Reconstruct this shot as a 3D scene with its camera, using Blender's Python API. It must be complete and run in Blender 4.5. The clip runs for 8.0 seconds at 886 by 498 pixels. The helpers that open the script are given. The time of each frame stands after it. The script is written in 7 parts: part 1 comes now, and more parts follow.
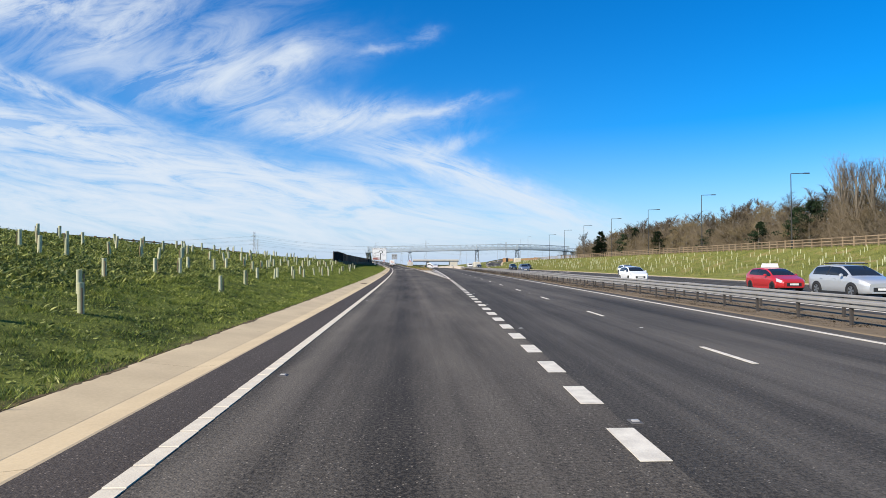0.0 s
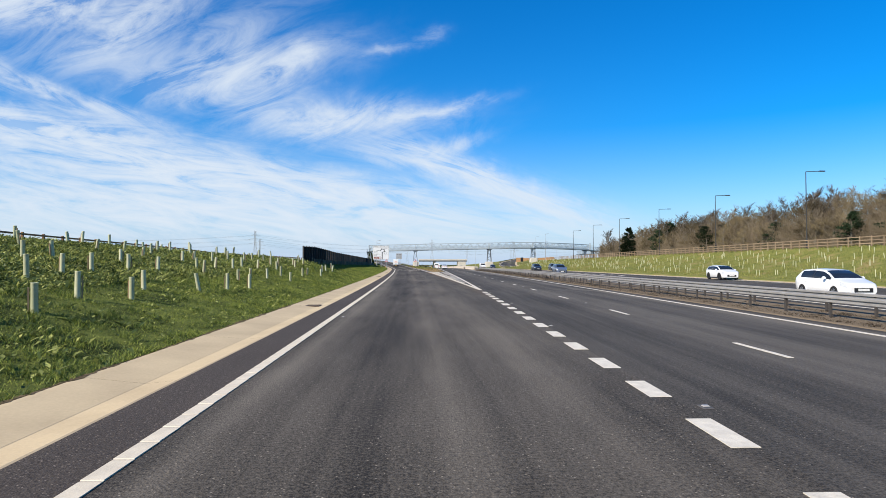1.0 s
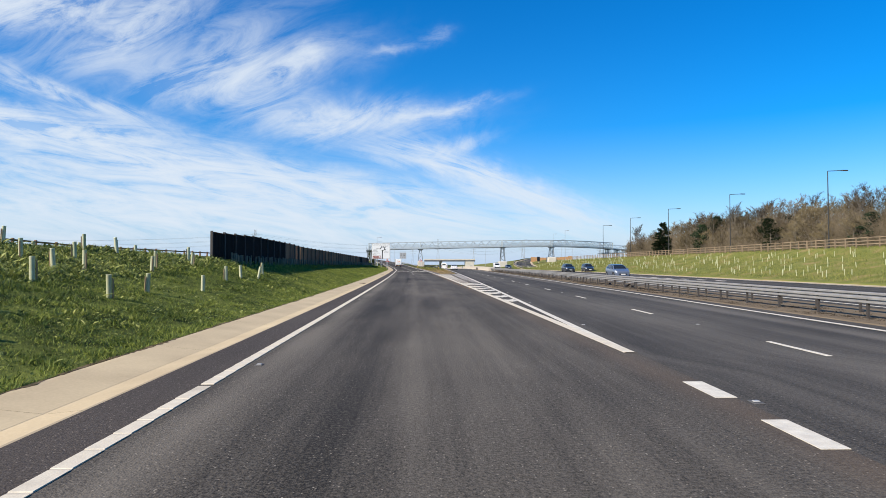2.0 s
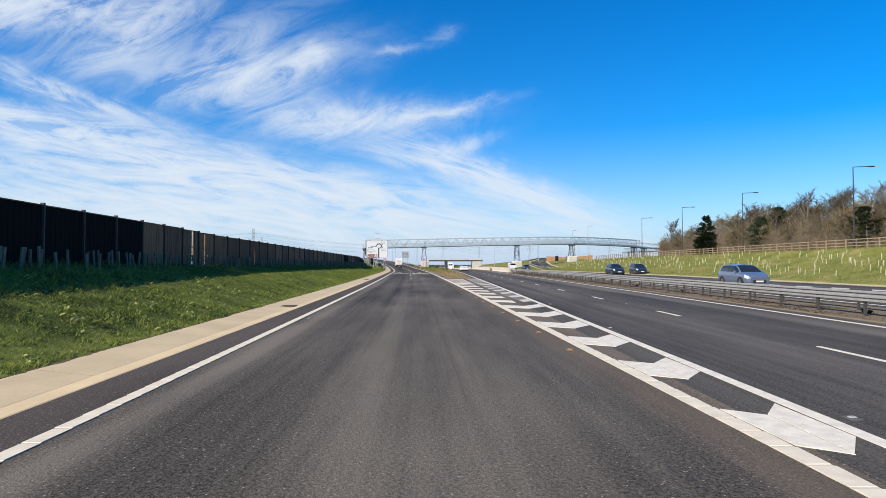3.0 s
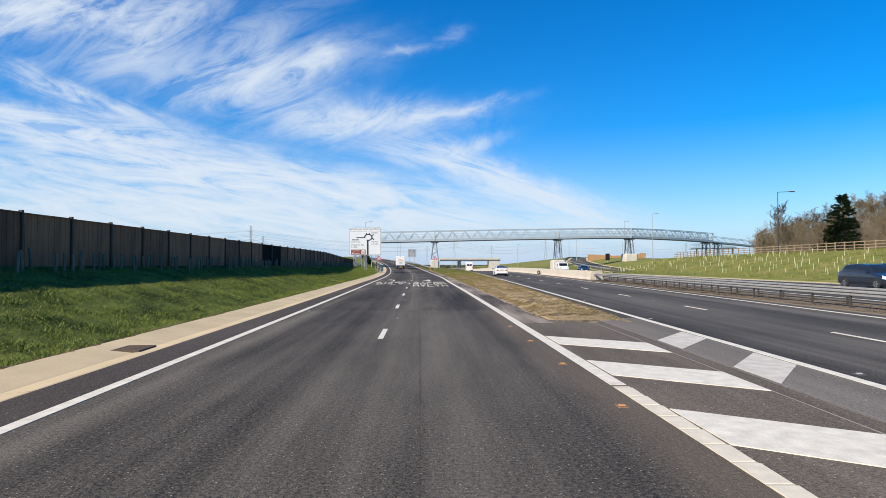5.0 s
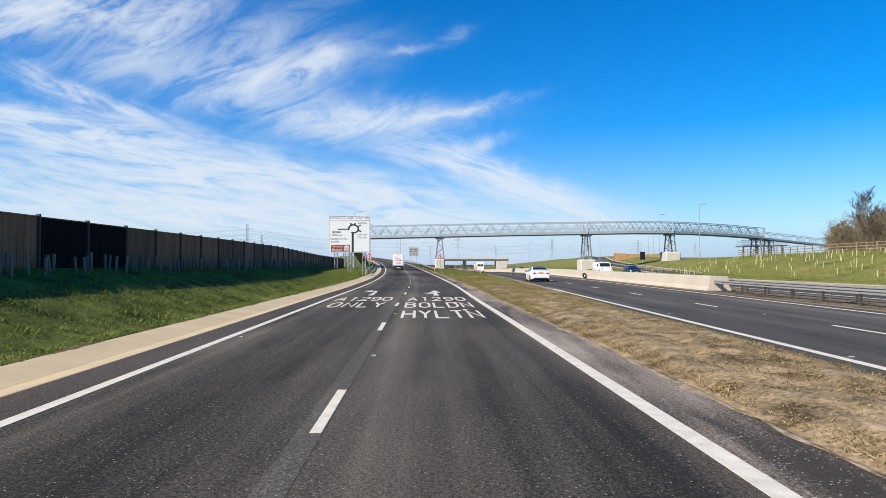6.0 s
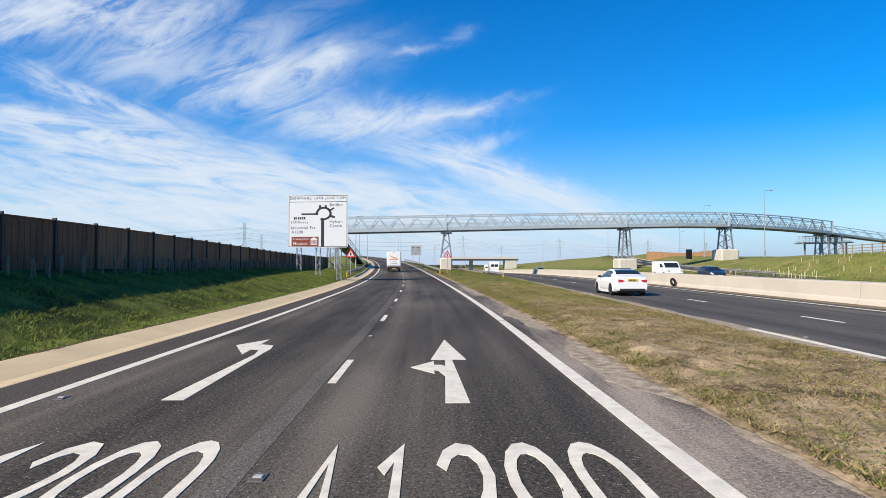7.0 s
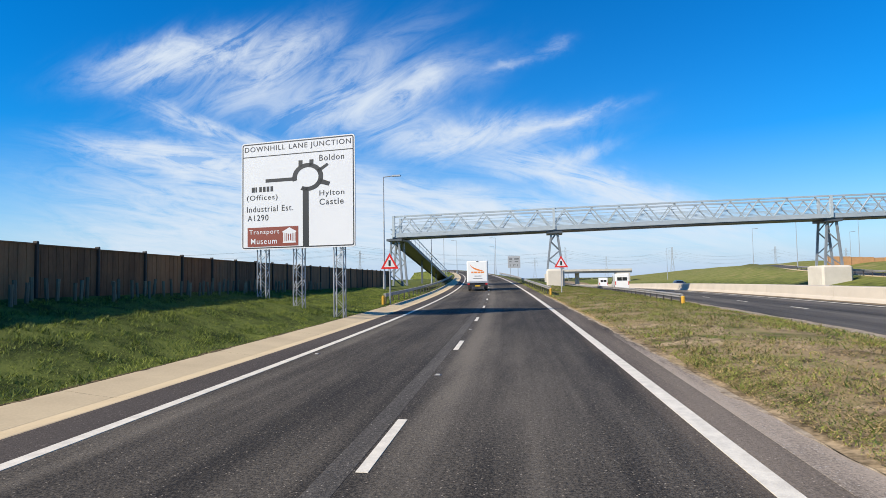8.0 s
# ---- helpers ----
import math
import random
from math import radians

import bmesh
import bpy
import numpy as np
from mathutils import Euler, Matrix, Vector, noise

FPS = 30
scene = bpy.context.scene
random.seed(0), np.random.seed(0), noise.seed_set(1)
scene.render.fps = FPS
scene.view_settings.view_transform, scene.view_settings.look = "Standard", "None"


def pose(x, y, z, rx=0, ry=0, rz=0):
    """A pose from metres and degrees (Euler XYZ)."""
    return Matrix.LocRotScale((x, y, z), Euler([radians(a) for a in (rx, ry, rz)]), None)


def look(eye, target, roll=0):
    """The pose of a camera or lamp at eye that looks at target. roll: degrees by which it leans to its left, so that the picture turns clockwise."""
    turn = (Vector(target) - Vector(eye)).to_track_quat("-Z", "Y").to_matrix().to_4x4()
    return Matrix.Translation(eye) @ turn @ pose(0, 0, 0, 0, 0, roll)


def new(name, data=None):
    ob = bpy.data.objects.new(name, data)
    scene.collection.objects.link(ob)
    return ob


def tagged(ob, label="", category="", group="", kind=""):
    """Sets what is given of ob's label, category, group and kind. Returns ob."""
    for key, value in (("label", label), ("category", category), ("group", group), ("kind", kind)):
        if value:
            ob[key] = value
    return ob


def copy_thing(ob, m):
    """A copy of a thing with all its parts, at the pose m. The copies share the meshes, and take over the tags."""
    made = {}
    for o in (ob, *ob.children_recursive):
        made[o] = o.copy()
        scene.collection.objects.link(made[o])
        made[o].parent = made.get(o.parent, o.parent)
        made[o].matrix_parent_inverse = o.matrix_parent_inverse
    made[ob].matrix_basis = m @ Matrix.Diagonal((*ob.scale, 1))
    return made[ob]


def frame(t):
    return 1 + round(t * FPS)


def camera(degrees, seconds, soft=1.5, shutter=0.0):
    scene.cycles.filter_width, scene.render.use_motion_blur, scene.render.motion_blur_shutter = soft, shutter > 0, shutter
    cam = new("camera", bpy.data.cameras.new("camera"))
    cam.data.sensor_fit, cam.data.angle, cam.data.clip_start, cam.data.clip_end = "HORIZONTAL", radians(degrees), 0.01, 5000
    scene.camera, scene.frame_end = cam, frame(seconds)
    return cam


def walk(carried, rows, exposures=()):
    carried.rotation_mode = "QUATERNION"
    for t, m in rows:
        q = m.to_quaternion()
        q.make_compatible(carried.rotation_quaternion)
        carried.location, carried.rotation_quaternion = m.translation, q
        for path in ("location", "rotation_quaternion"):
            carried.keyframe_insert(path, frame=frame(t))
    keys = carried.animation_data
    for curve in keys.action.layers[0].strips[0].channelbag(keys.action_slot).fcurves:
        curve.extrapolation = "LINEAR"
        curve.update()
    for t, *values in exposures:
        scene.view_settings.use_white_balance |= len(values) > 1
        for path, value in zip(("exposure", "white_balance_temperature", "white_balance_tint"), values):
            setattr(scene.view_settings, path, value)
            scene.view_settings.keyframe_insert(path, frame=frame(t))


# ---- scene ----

# ---- camera and its drive ----
cam = camera(74.0, 8.0, 0.55, 0.0)
PATH = [
    (0, (0.000, -0.000, 1.680), (0.0876, 1.9974, 1.7304), 0.00),
    (0.5, (-0.003, 13.110, 1.680), (0.0726, 15.1075, 1.7304), 0.00),
    (1, (-0.110, 26.360, 1.680), (-0.0427, 28.3579, 1.7304), 0.00),
    (1.5, (-0.223, 39.461, 1.680), (-0.1650, 41.4595, 1.7304), 0.00),
    (3, (-0.196, 80.831, 1.680), (-0.1643, 82.8302, 1.7304), 0.00),
    (3.5, (-0.460, 94.012, 1.680), (-0.4339, 96.0113, 1.7304), 0.00),
    (4, (-0.724, 106.903, 1.680), (-0.7096, 108.9019, 1.7304), 0.00),
    (4.5, (-0.919, 119.435, 1.680), (-0.9144, 121.4341, 1.7304), 0.00),
    (6, (-2.096, 157.546, 1.680), (-2.1087, 159.5449, 1.7304), 0.00),
    (6.5, (-2.417, 169.608, 1.680), (-2.4356, 171.6068, 1.7304), 0.00),
    (7, (-2.727, 181.667, 1.680), (-2.7546, 183.6663, 1.7304), 0.00),
    (7.5, (-3.133, 193.251, 1.680), (-3.1665, 195.2505, 1.7304), 0.00),
    (7.6, (-3.216, 196.300, 1.680), (-3.2514, 198.2991, 1.7303), 0.00),
    (7.7, (-3.330, 200.120, 1.685), (-3.3893, 202.1185, 1.7353), 0.00),
    (7.8, (-3.520, 204.000, 1.700), (-3.6124, 205.9972, 1.7524), -0.10),
    (7.9, (-3.760, 207.880, 1.720), (-3.9516, 209.8695, 1.7933), -0.40),
    (8, (-4.020, 211.750, 1.750), (-4.3823, 213.7143, 1.8512), -0.90),
]
walk(cam, [(t, look(eye, target, roll)) for t, eye, target, roll in PATH])

# ---- sky, sun, exposure ----
SUN_EL, SUN_BACK = 35.0, 38.0  # height of the sun; it stands to the left and this far behind the drive
world = bpy.data.worlds.new("sky")
scene.world = world
world.use_nodes = True
wt = world.node_tree
wn, wl = wt.nodes, wt.links


def wmath(op, a, b=None, c=None, clamp=False):
    n = wn.new("ShaderNodeMath")
    n.operation, n.use_clamp = op, clamp
    for i, v in enumerate((a, b, c)):
        if v is None:
            continue
        if isinstance(v, (int, float)):
            n.inputs[i].default_value = v
        else:
            wl.new(v, n.inputs[i])
    return n.outputs[0]


sky = wn.new("ShaderNodeTexSky")
sky.sky_type = "NISHITA"
sky.sun_disc = False
sky.sun_elevation = radians(SUN_EL)
sky.sun_rotation = radians(-90 - SUN_BACK)
sky.air_density, sky.dust_density, sky.ozone_density = 1.0, 0.25, 3.5
sky_dir = wn.new("ShaderNodeTexCoord").outputs["Generated"]
sep = wn.new("ShaderNodeSeparateXYZ")
wl.new(sky_dir, sep.inputs[0])
ahead = wmath("MAXIMUM", sep.outputs[1], 0.08)
ca = wmath("DIVIDE", sep.outputs[0], ahead)
ce = wmath("DIVIDE", sep.outputs[2], ahead)
comb = wn.new("ShaderNodeCombineXYZ")
wl.new(ca, comb.inputs[0])
wl.new(ce, comb.inputs[1])


def wnoise(sx, sy, turn, scale, detail, rough, warp=0.0, off=0.0):
    rot = wn.new("ShaderNodeMapping")
    rot.inputs["Rotation"].default_value = (0, 0, radians(turn))
    rot.inputs["Location"].default_value = (off, off * 0.7, 0)
    wl.new(comb.outputs[0], rot.inputs[0])
    mp = wn.new("ShaderNodeMapping")
    mp.inputs["Scale"].default_value = (sx, sy, 1)
    wl.new(rot.outputs[0], mp.inputs[0])
    n = wn.new("ShaderNodeTexNoise")
    n.inputs["Scale"].default_value = scale
    n.inputs["Detail"].default_value = detail
    n.inputs["Roughness"].default_value = rough
    n.inputs["Distortion"].default_value = warp
    wl.new(mp.outputs[0], n.inputs[0])
    return n.outputs[0]


# wisps of cirrus in three sheets, each combed its own way: centre (across, up), half length, half breadth, slant in degrees, thickness
SHEETS = [
    (-11, 0.0, [(-0.70, 0.242, 0.16, 0.020, -8, 1.15), (-0.53, 0.197, 0.21, 0.027, -13, 1.1), (-0.32, 0.146, 0.24, 0.036, -12, 1.0), (-0.64, 0.160, 0.24, 0.036, -8, 0.75),
                (-0.44, 0.093, 0.33, 0.036, -5, 0.8), (-0.08, 0.112, 0.22, 0.030, -9, 0.85), (-0.70, 0.074, 0.25, 0.045, 0, 0.75), (-0.13, 0.055, 0.38, 0.036, -2, 0.6)]),
    (20, 4.0, [(-0.69, 0.430, 0.14, 0.030, 4, 1.7), (-0.50, 0.395, 0.09, 0.036, 35, 0.8), (-0.29, 0.325, 0.12, 0.031, 14, 1.05), (-0.215, 0.347, 0.035, 0.017, 27, 0.9),
               (-0.37, 0.358, 0.13, 0.040, 28, 0.45), (-0.30, 0.290, 0.20, 0.040, -12, 0.40), (-0.14, 0.243, 0.13, 0.023, 4, 1.15), (-0.21, 0.252, 0.06, 0.017, -5, 0.5), (0.015, 0.260, 0.075, 0.0075, 14, 0.9),
               (-0.066, 0.366, 0.032, 0.007, 11, 0.48), (0.010, 0.388, 0.022, 0.008, 20, 0.28), (0.045, 0.200, 0.05, 0.009, 20, 0.75), (-0.62, 0.360, 0.13, 0.030, 10, 0.35)]),
    (-20, 8.0, [(-0.69, 0.315, 0.09, 0.012, -22, 0.65), (-0.59, 0.272, 0.09, 0.014, -18, 0.75), (-0.46, 0.232, 0.09, 0.013, -15, 0.45), (0.11, 0.142, 0.145, 0.024, -20, 1.1),
                (0.19, 0.108, 0.11, 0.018, -20, 0.8), (-0.02, 0.180, 0.11, 0.015, -10, 0.7)]),
]
ragx = wmath("MULTIPLY_ADD", wnoise(1, 1, 0, 7.0, 6, 0.62, 0.0, 5.0), 0.11, -0.055)
ragy = wmath("MULTIPLY_ADD", wnoise(1, 1, 0, 9.0, 6, 0.62, 0.0, 9.0), 0.055, -0.0275)
ca_r, ce_r = wmath("ADD", ca, ragx), wmath("ADD", ce, ragy)
body_c = 0.0
for comb_turn, comb_off, wisps in SHEETS:
    cover = 0.0
    for wx, wy, la, lb, slant, thick in wisps:
        c, s = math.cos(radians(slant)), math.sin(radians(slant))
        dx, dy = wmath("SUBTRACT", ca_r, wx), wmath("SUBTRACT", ce_r, wy)
        u = wmath("MULTIPLY_ADD", dx, c / la, wmath("MULTIPLY", dy, s / la))
        v = wmath("MULTIPLY_ADD", dy, c / lb, wmath("MULTIPLY", dx, -s / lb))
        q = wmath("MULTIPLY_ADD", u, u, wmath("MULTIPLY", v, v))
        g = wmath("MULTIPLY", wmath("POWER", 2.718, wmath("MULTIPLY", q, -0.8)), thick)
        cover = g if cover == 0.0 else wmath("ADD", cover, g)
    fibre = 9.0 if comb_turn < 0 else 4.5
    broad = wnoise(1.6, fibre, -comb_turn, 3.4, 11, 0.66, 1.1, comb_off)
    hair = wnoise(3.0, fibre * 3.0, -comb_turn - 6, 3.0, 7, 0.62, 0.6, comb_off + 2.0)
    tex = wmath("MULTIPLY_ADD", hair, 0.22, wmath("MULTIPLY", broad, 0.85))
    comb_f = wmath("MINIMUM", wmath("MAXIMUM", wmath("MULTIPLY_ADD", tex, 4.0, -1.55), 0.16), 1.2)
    dens = wmath("MULTIPLY", cover, comb_f)
    body_c = dens if body_c == 0.0 else wmath("ADD", body_c, dens)
body_c = wmath("MULTIPLY", body_c, 1.3)
haze_a = wmath("MULTIPLY", wmath("POWER", 2.718, wmath("MULTIPLY", wmath("MAXIMUM", ce, 0.0), -15.0)), wmath("MULTIPLY_ADD", wmath("MULTIPLY_ADD", ca, 2.0, -0.2, clamp=True), -0.42, 0.60))
cloud = wmath("SUBTRACT", 1.0, wmath("POWER", 2.718, wmath("MULTIPLY", wmath("MAXIMUM", wmath("ADD", body_c, haze_a), 0.0), -1.15)))
mixc = wn.new("ShaderNodeMixRGB")
wl.new(cloud, mixc.inputs[0])
deep = wn.new("ShaderNodeHueSaturation")
deep.inputs["Hue"].default_value, deep.inputs["Saturation"].default_value, deep.inputs["Value"].default_value = 0.508, 1.58, 1.16
wl.new(sky.outputs[0], deep.inputs["Color"])
low = wn.new("ShaderNodeMixRGB")
wl.new(wmath("MULTIPLY", wmath("POWER", 2.718, wmath("MULTIPLY", wmath("MAXIMUM", ce, 0.0), -7.0)), 0.85), low.inputs[0])
wl.new(deep.outputs[0], low.inputs[1])
low.inputs[2].default_value = (0.78, 2.45, 5.45, 1)
wl.new(low.outputs[0], mixc.inputs[1])
mixc.inputs[2].default_value = (5.2, 5.75, 6.4, 1)
bg = wn["Background"]
wl.new(mixc.outputs[0], bg.inputs[0])
bg.inputs[1].default_value = 0.1

sun = new("sun", bpy.data.lights.new("sun", "SUN"))
sun.data.energy, sun.data.angle, sun.data.color = 5.0, radians(0.55), (1.0, 0.90, 0.74)
SUN_FROM = Vector((-math.cos(radians(SUN_EL)) * math.cos(radians(SUN_BACK)), -math.cos(radians(SUN_EL)) * math.sin(radians(SUN_BACK)), math.sin(radians(SUN_EL))))
sun.matrix_world = look(SUN_FROM * 300, (0, 0, 0))
scene.view_settings.exposure = 0.54


# ---- materials ----
def material(name, a, b=None, rough=0.7, metal=0.0, scale=6.0, bump=0.0, fine=80.0, spec=0.5, coat=0.0, island=0.0, rand=0.0, stretch=(1, 1, 1), contrast=1.0, through_light=0.0):
    """Two-tone surface: broad stains and fine grain mixed between colours a and b, with a little relief."""
    m = bpy.data.materials.new(name)
    m.use_nodes = True
    t = m.node_tree
    n, l = t.nodes, t.links
    p = n["Principled BSDF"]
    b = b or tuple(v * 0.75 for v in a)
    tc = n.new("ShaderNodeTexCoord")
    mp = n.new("ShaderNodeMapping")
    mp.inputs["Scale"].default_value = stretch
    l.new(tc.outputs["Object"], mp.inputs[0])
    big, small = n.new("ShaderNodeTexNoise"), n.new("ShaderNodeTexNoise")
    for node, sc, de in ((big, scale, 5), (small, fine, 3)):
        node.inputs["Scale"].default_value = sc
        node.inputs["Detail"].default_value = de
        l.new(mp.outputs[0], node.inputs[0])
    add = n.new("ShaderNodeMath")
    add.operation = "MULTIPLY_ADD"
    l.new(small.outputs[0], add.inputs[0])
    add.inputs[1].default_value = 0.5
    l.new(big.outputs[0], add.inputs[2])
    last = add.outputs[0]
    for value, socket in ((island, "Random Per Island"), (rand, "Random")):
        if value:
            info = n.new("ShaderNodeNewGeometry" if socket != "Random" else "ShaderNodeObjectInfo")
            r = n.new("ShaderNodeMath")
            r.operation = "MULTIPLY_ADD"
            l.new(info.outputs[socket], r.inputs[0])
            r.inputs[1].default_value = value
            l.new(last, r.inputs[2])
            s2 = n.new("ShaderNodeMath")
            s2.operation = "SUBTRACT"
            l.new(r.outputs[0], s2.inputs[0])
            s2.inputs[1].default_value = value / 2
            last = s2.outputs[0]
    rng = n.new("ShaderNodeMapRange")
    rng.inputs["From Min"].default_value = 0.75 - 0.33 / contrast
    rng.inputs["From Max"].default_value = 0.75 + 0.33 / contrast
    l.new(last, rng.inputs["Value"])
    mix = n.new("ShaderNodeMixRGB")
    l.new(rng.outputs[0], mix.inputs[0])
    mix.inputs[1].default_value, mix.inputs[2].default_value = (*a, 1), (*b, 1)
    l.new(mix.outputs[0], p.inputs["Base Color"])
    p.inputs["Roughness"].default_value = rough
    p.inputs["Metallic"].default_value = metal
    p.inputs["Specular IOR Level"].default_value = spec
    p.inputs["Coat Weight"].default_value = coat
    p.inputs["Coat Roughness"].default_value = 0.06
    if bump:
        bp = n.new("ShaderNodeBump")
        bp.inputs["Strength"].default_value = bump
        bp.inputs["Distance"].default_value = 0.02
        l.new(last, bp.inputs["Height"])
        l.new(bp.outputs[0], p.inputs["Normal"])
    if through_light:
        tr = n.new("ShaderNodeBsdfTranslucent")
        l.new(mix.outputs[0], tr.inputs[0])
        ms = n.new("ShaderNodeMixShader")
        ms.inputs[0].default_value = through_light
        l.new(p.outputs[0], ms.inputs[1])
        l.new(tr.outputs[0], ms.inputs[2])
        l.new(ms.outputs[0], n["Material Output"].inputs[0])
    return m


def asphalt(name, lo, hi, streaks, patch, bands=(), pale=0.972, dusty=None):
    """Rolled asphalt: stone grain, streaks along the lanes (UV: metres across, metres along), worn patches."""
    m = bpy.data.materials.new(name)
    m.use_nodes = True
    t = m.node_tree
    n, l = t.nodes, t.links
    p = n["Principled BSDF"]
    uv = n.new("ShaderNodeUVMap")
    obj = n.new("ShaderNodeTexCoord").outputs["Object"]

    def noise_of(src, sc, de, stretch=(1, 1, 1), ro=0.55):
        mp = n.new("ShaderNodeMapping")
        mp.inputs["Scale"].default_value = stretch
        l.new(src, mp.inputs[0])
        nn = n.new("ShaderNodeTexNoise")
        nn.inputs["Scale"].default_value, nn.inputs["Detail"].default_value, nn.inputs["Roughness"].default_value = sc, de, ro
        l.new(mp.outputs[0], nn.inputs[0])
        return nn.outputs[0]

    def mth(op, x, y, z=None):
        k = n.new("ShaderNodeMath")
        k.operation = op
        for i, val in enumerate((x, y, z)):
            if val is None:
                continue
            if isinstance(val, (int, float)):
                k.inputs[i].default_value = val
            else:
                l.new(val, k.inputs[i])
        return k.outputs[0]

    lane = noise_of(uv.outputs[0], 1.0, 4, (1.15, 0.012, 1))
    lane2 = noise_of(uv.outputs[0], 1.0, 4, (7.0, 0.03, 1), 0.65)
    worn = noise_of(obj, 0.16, 6, (1, 0.45, 1), 0.62)
    stone = noise_of(obj, 70, 3, ro=0.7)
    vor = n.new("ShaderNodeTexVoronoi")
    vor.inputs["Scale"].default_value = 48
    l.new(obj, vor.inputs["Vector"])
    v = mth("MULTIPLY_ADD", lane, streaks, mth("MULTIPLY", lane2, streaks * 0.42))
    v = mth("MULTIPLY_ADD", worn, patch, v)
    blot = noise_of(obj, 1.1, 5, (1, 0.1, 1), 0.65)
    v = mth("MULTIPLY_ADD", mth("SUBTRACT", blot, 0.5), patch * 0.9, v)
    across = n.new("ShaderNodeSeparateXYZ")
    l.new(uv.outputs[0], across.inputs[0])
    for at_u, half, power in bands:  # dust lying along the lane
        k = mth("MULTIPLY", mth("SUBTRACT", mth("MULTIPLY_ADD", blot, 0.25, across.outputs[0]), at_u + 0.125), 1 / half)
        v = mth("MULTIPLY_ADD", mth("MULTIPLY", mth("POWER", 2.718, mth("MULTIPLY", mth("MULTIPLY", k, k), -1.0)), worn), power * 2, v)
    grit = noise_of(obj, 26, 2, ro=0.6)
    v = mth("MULTIPLY_ADD", stone, 1.3, mth("MULTIPLY_ADD", grit, 1.1, v))
    v = mth("SUBTRACT", v, 0.5 * (streaks * 1.42 + patch + 2.4))
    v = mth("MULTIPLY_ADD", v, 1.4, 0.42)
    ramp = n.new("ShaderNodeMapRange")
    l.new(v, ramp.inputs["Value"])
    mix = n.new("ShaderNodeMixRGB")
    mix.inputs[1].default_value, mix.inputs[2].default_value = (*lo, 1), (*hi, 1)
    l.new(ramp.outputs[0], mix.inputs[0])
    cell = n.new("ShaderNodeSeparateXYZ")
    l.new(vor.outputs["Color"], cell.inputs[0])
    chip = n.new("ShaderNodeMixRGB")
    l.new(mth("MULTIPLY", mth("GREATER_THAN", cell.outputs[0], pale), mth("LESS_THAN", vor.outputs["Distance"], 0.42)), chip.inputs[0])
    l.new(mix.outputs[0], chip.inputs[1])
    chip.inputs[2].default_value = (min(0.4, hi[0] * 1.7), min(0.37, hi[1] * 1.7), min(0.33, hi[2] * 1.7), 1)
    colour = chip.outputs[0]
    if dusty:  # brown dust swept to one margin of the lane
        at_u, half, power = dusty
        k = mth("MULTIPLY", mth("SUBTRACT", mth("MULTIPLY_ADD", blot, 0.5, across.outputs[0]), at_u + 0.25), 1 / half)
        lay = n.new("ShaderNodeMixRGB")
        amount = mth("MULTIPLY", mth("POWER", 2.718, mth("MULTIPLY", mth("MULTIPLY", k, k), -1.0)), mth("MULTIPLY", mth("ADD", worn, mth("MULTIPLY", stone, 0.5)), power))
        l.new(mth("MINIMUM", amount, 0.9), lay.inputs[0])
        l.new(colour, lay.inputs[1])
        lay.inputs[2].default_value = (0.150, 0.112, 0.080, 1)
        colour = lay.outputs[0]
    l.new(colour, p.inputs["Base Color"])
    p.inputs["Roughness"].default_value = 0.85
    p.inputs["Specular IOR Level"].default_value = 0.2
    bp = n.new("ShaderNodeBump")
    bp.inputs["Strength"].default_value, bp.inputs["Distance"].default_value = 0.42, 0.012
    l.new(mth("ADD", stone, vor.outputs[0]), bp.inputs["Height"])
    l.new(bp.outputs[0], p.inputs["Normal"])
    return m


ASPHALT = asphalt("slip_asphalt", (0.0180, 0.0157, 0.0130), (0.149, 0.130, 0.105), 0.62, 0.75, ((0.5, 0.28, 0.34), (4.3, 0.9, 0.13), (2.9, 0.35, 0.14), (1.9, 0.7, -0.06)), 0.972, (6.62, 0.33, 0.6))
ASPHALT_DARK = asphalt("dark_slip_asphalt", (0.0176, 0.0152, 0.0123), (0.149, 0.128, 0.100), 0.62, 0.85, ((0.5, 0.15, 0.2), (3.9, 0.25, 0.26), (6.0, 0.9, -0.14), (1.8, 1.1, -0.12)), 0.967, (6.95, 0.2, 0.3))
ASPHALT_MAIN = asphalt("main_asphalt", (0.0255, 0.0230, 0.0198), (0.130, 0.116, 0.097), 1.0, 0.6, ((3.6, 0.9, 0.2), (7.2, 0.5, 0.45)), 0.985)
ASPHALT_SEAM = asphalt("seam_asphalt", (0.040, 0.036, 0.031), (0.17, 0.152, 0.128), 0.2, 0.9)
APRON = asphalt("drain_apron", (0.095, 0.084, 0.070), (0.26, 0.230, 0.195), 0.6, 0.5, (), 0.99)
ASPHALT_GRIT = asphalt("shoulder_asphalt", (0.045, 0.037, 0.030), (0.35, 0.289, 0.228), 0.2, 2.4, (), 0.95)
ASPHALT_STRIP = asphalt("strip_asphalt", (0.032, 0.026, 0.022), (0.110, 0.092, 0.077), 0.05, 0.5, (), 0.93)
ASPHALT_GORE = asphalt("gore_asphalt", (0.058, 0.046, 0.035), (0.20, 0.164, 0.128), 0.5, 0.9)
PAINT = material("road_paint", (0.77, 0.71, 0.58), (0.50, 0.455, 0.37), 0.6, 0, 5, 0.25, 60, contrast=1.1)
PAINT_CREAM = material("cream_road_paint", (0.70, 0.625, 0.48), (0.52, 0.46, 0.355), 0.65, 0, 5, 0.25, 60)
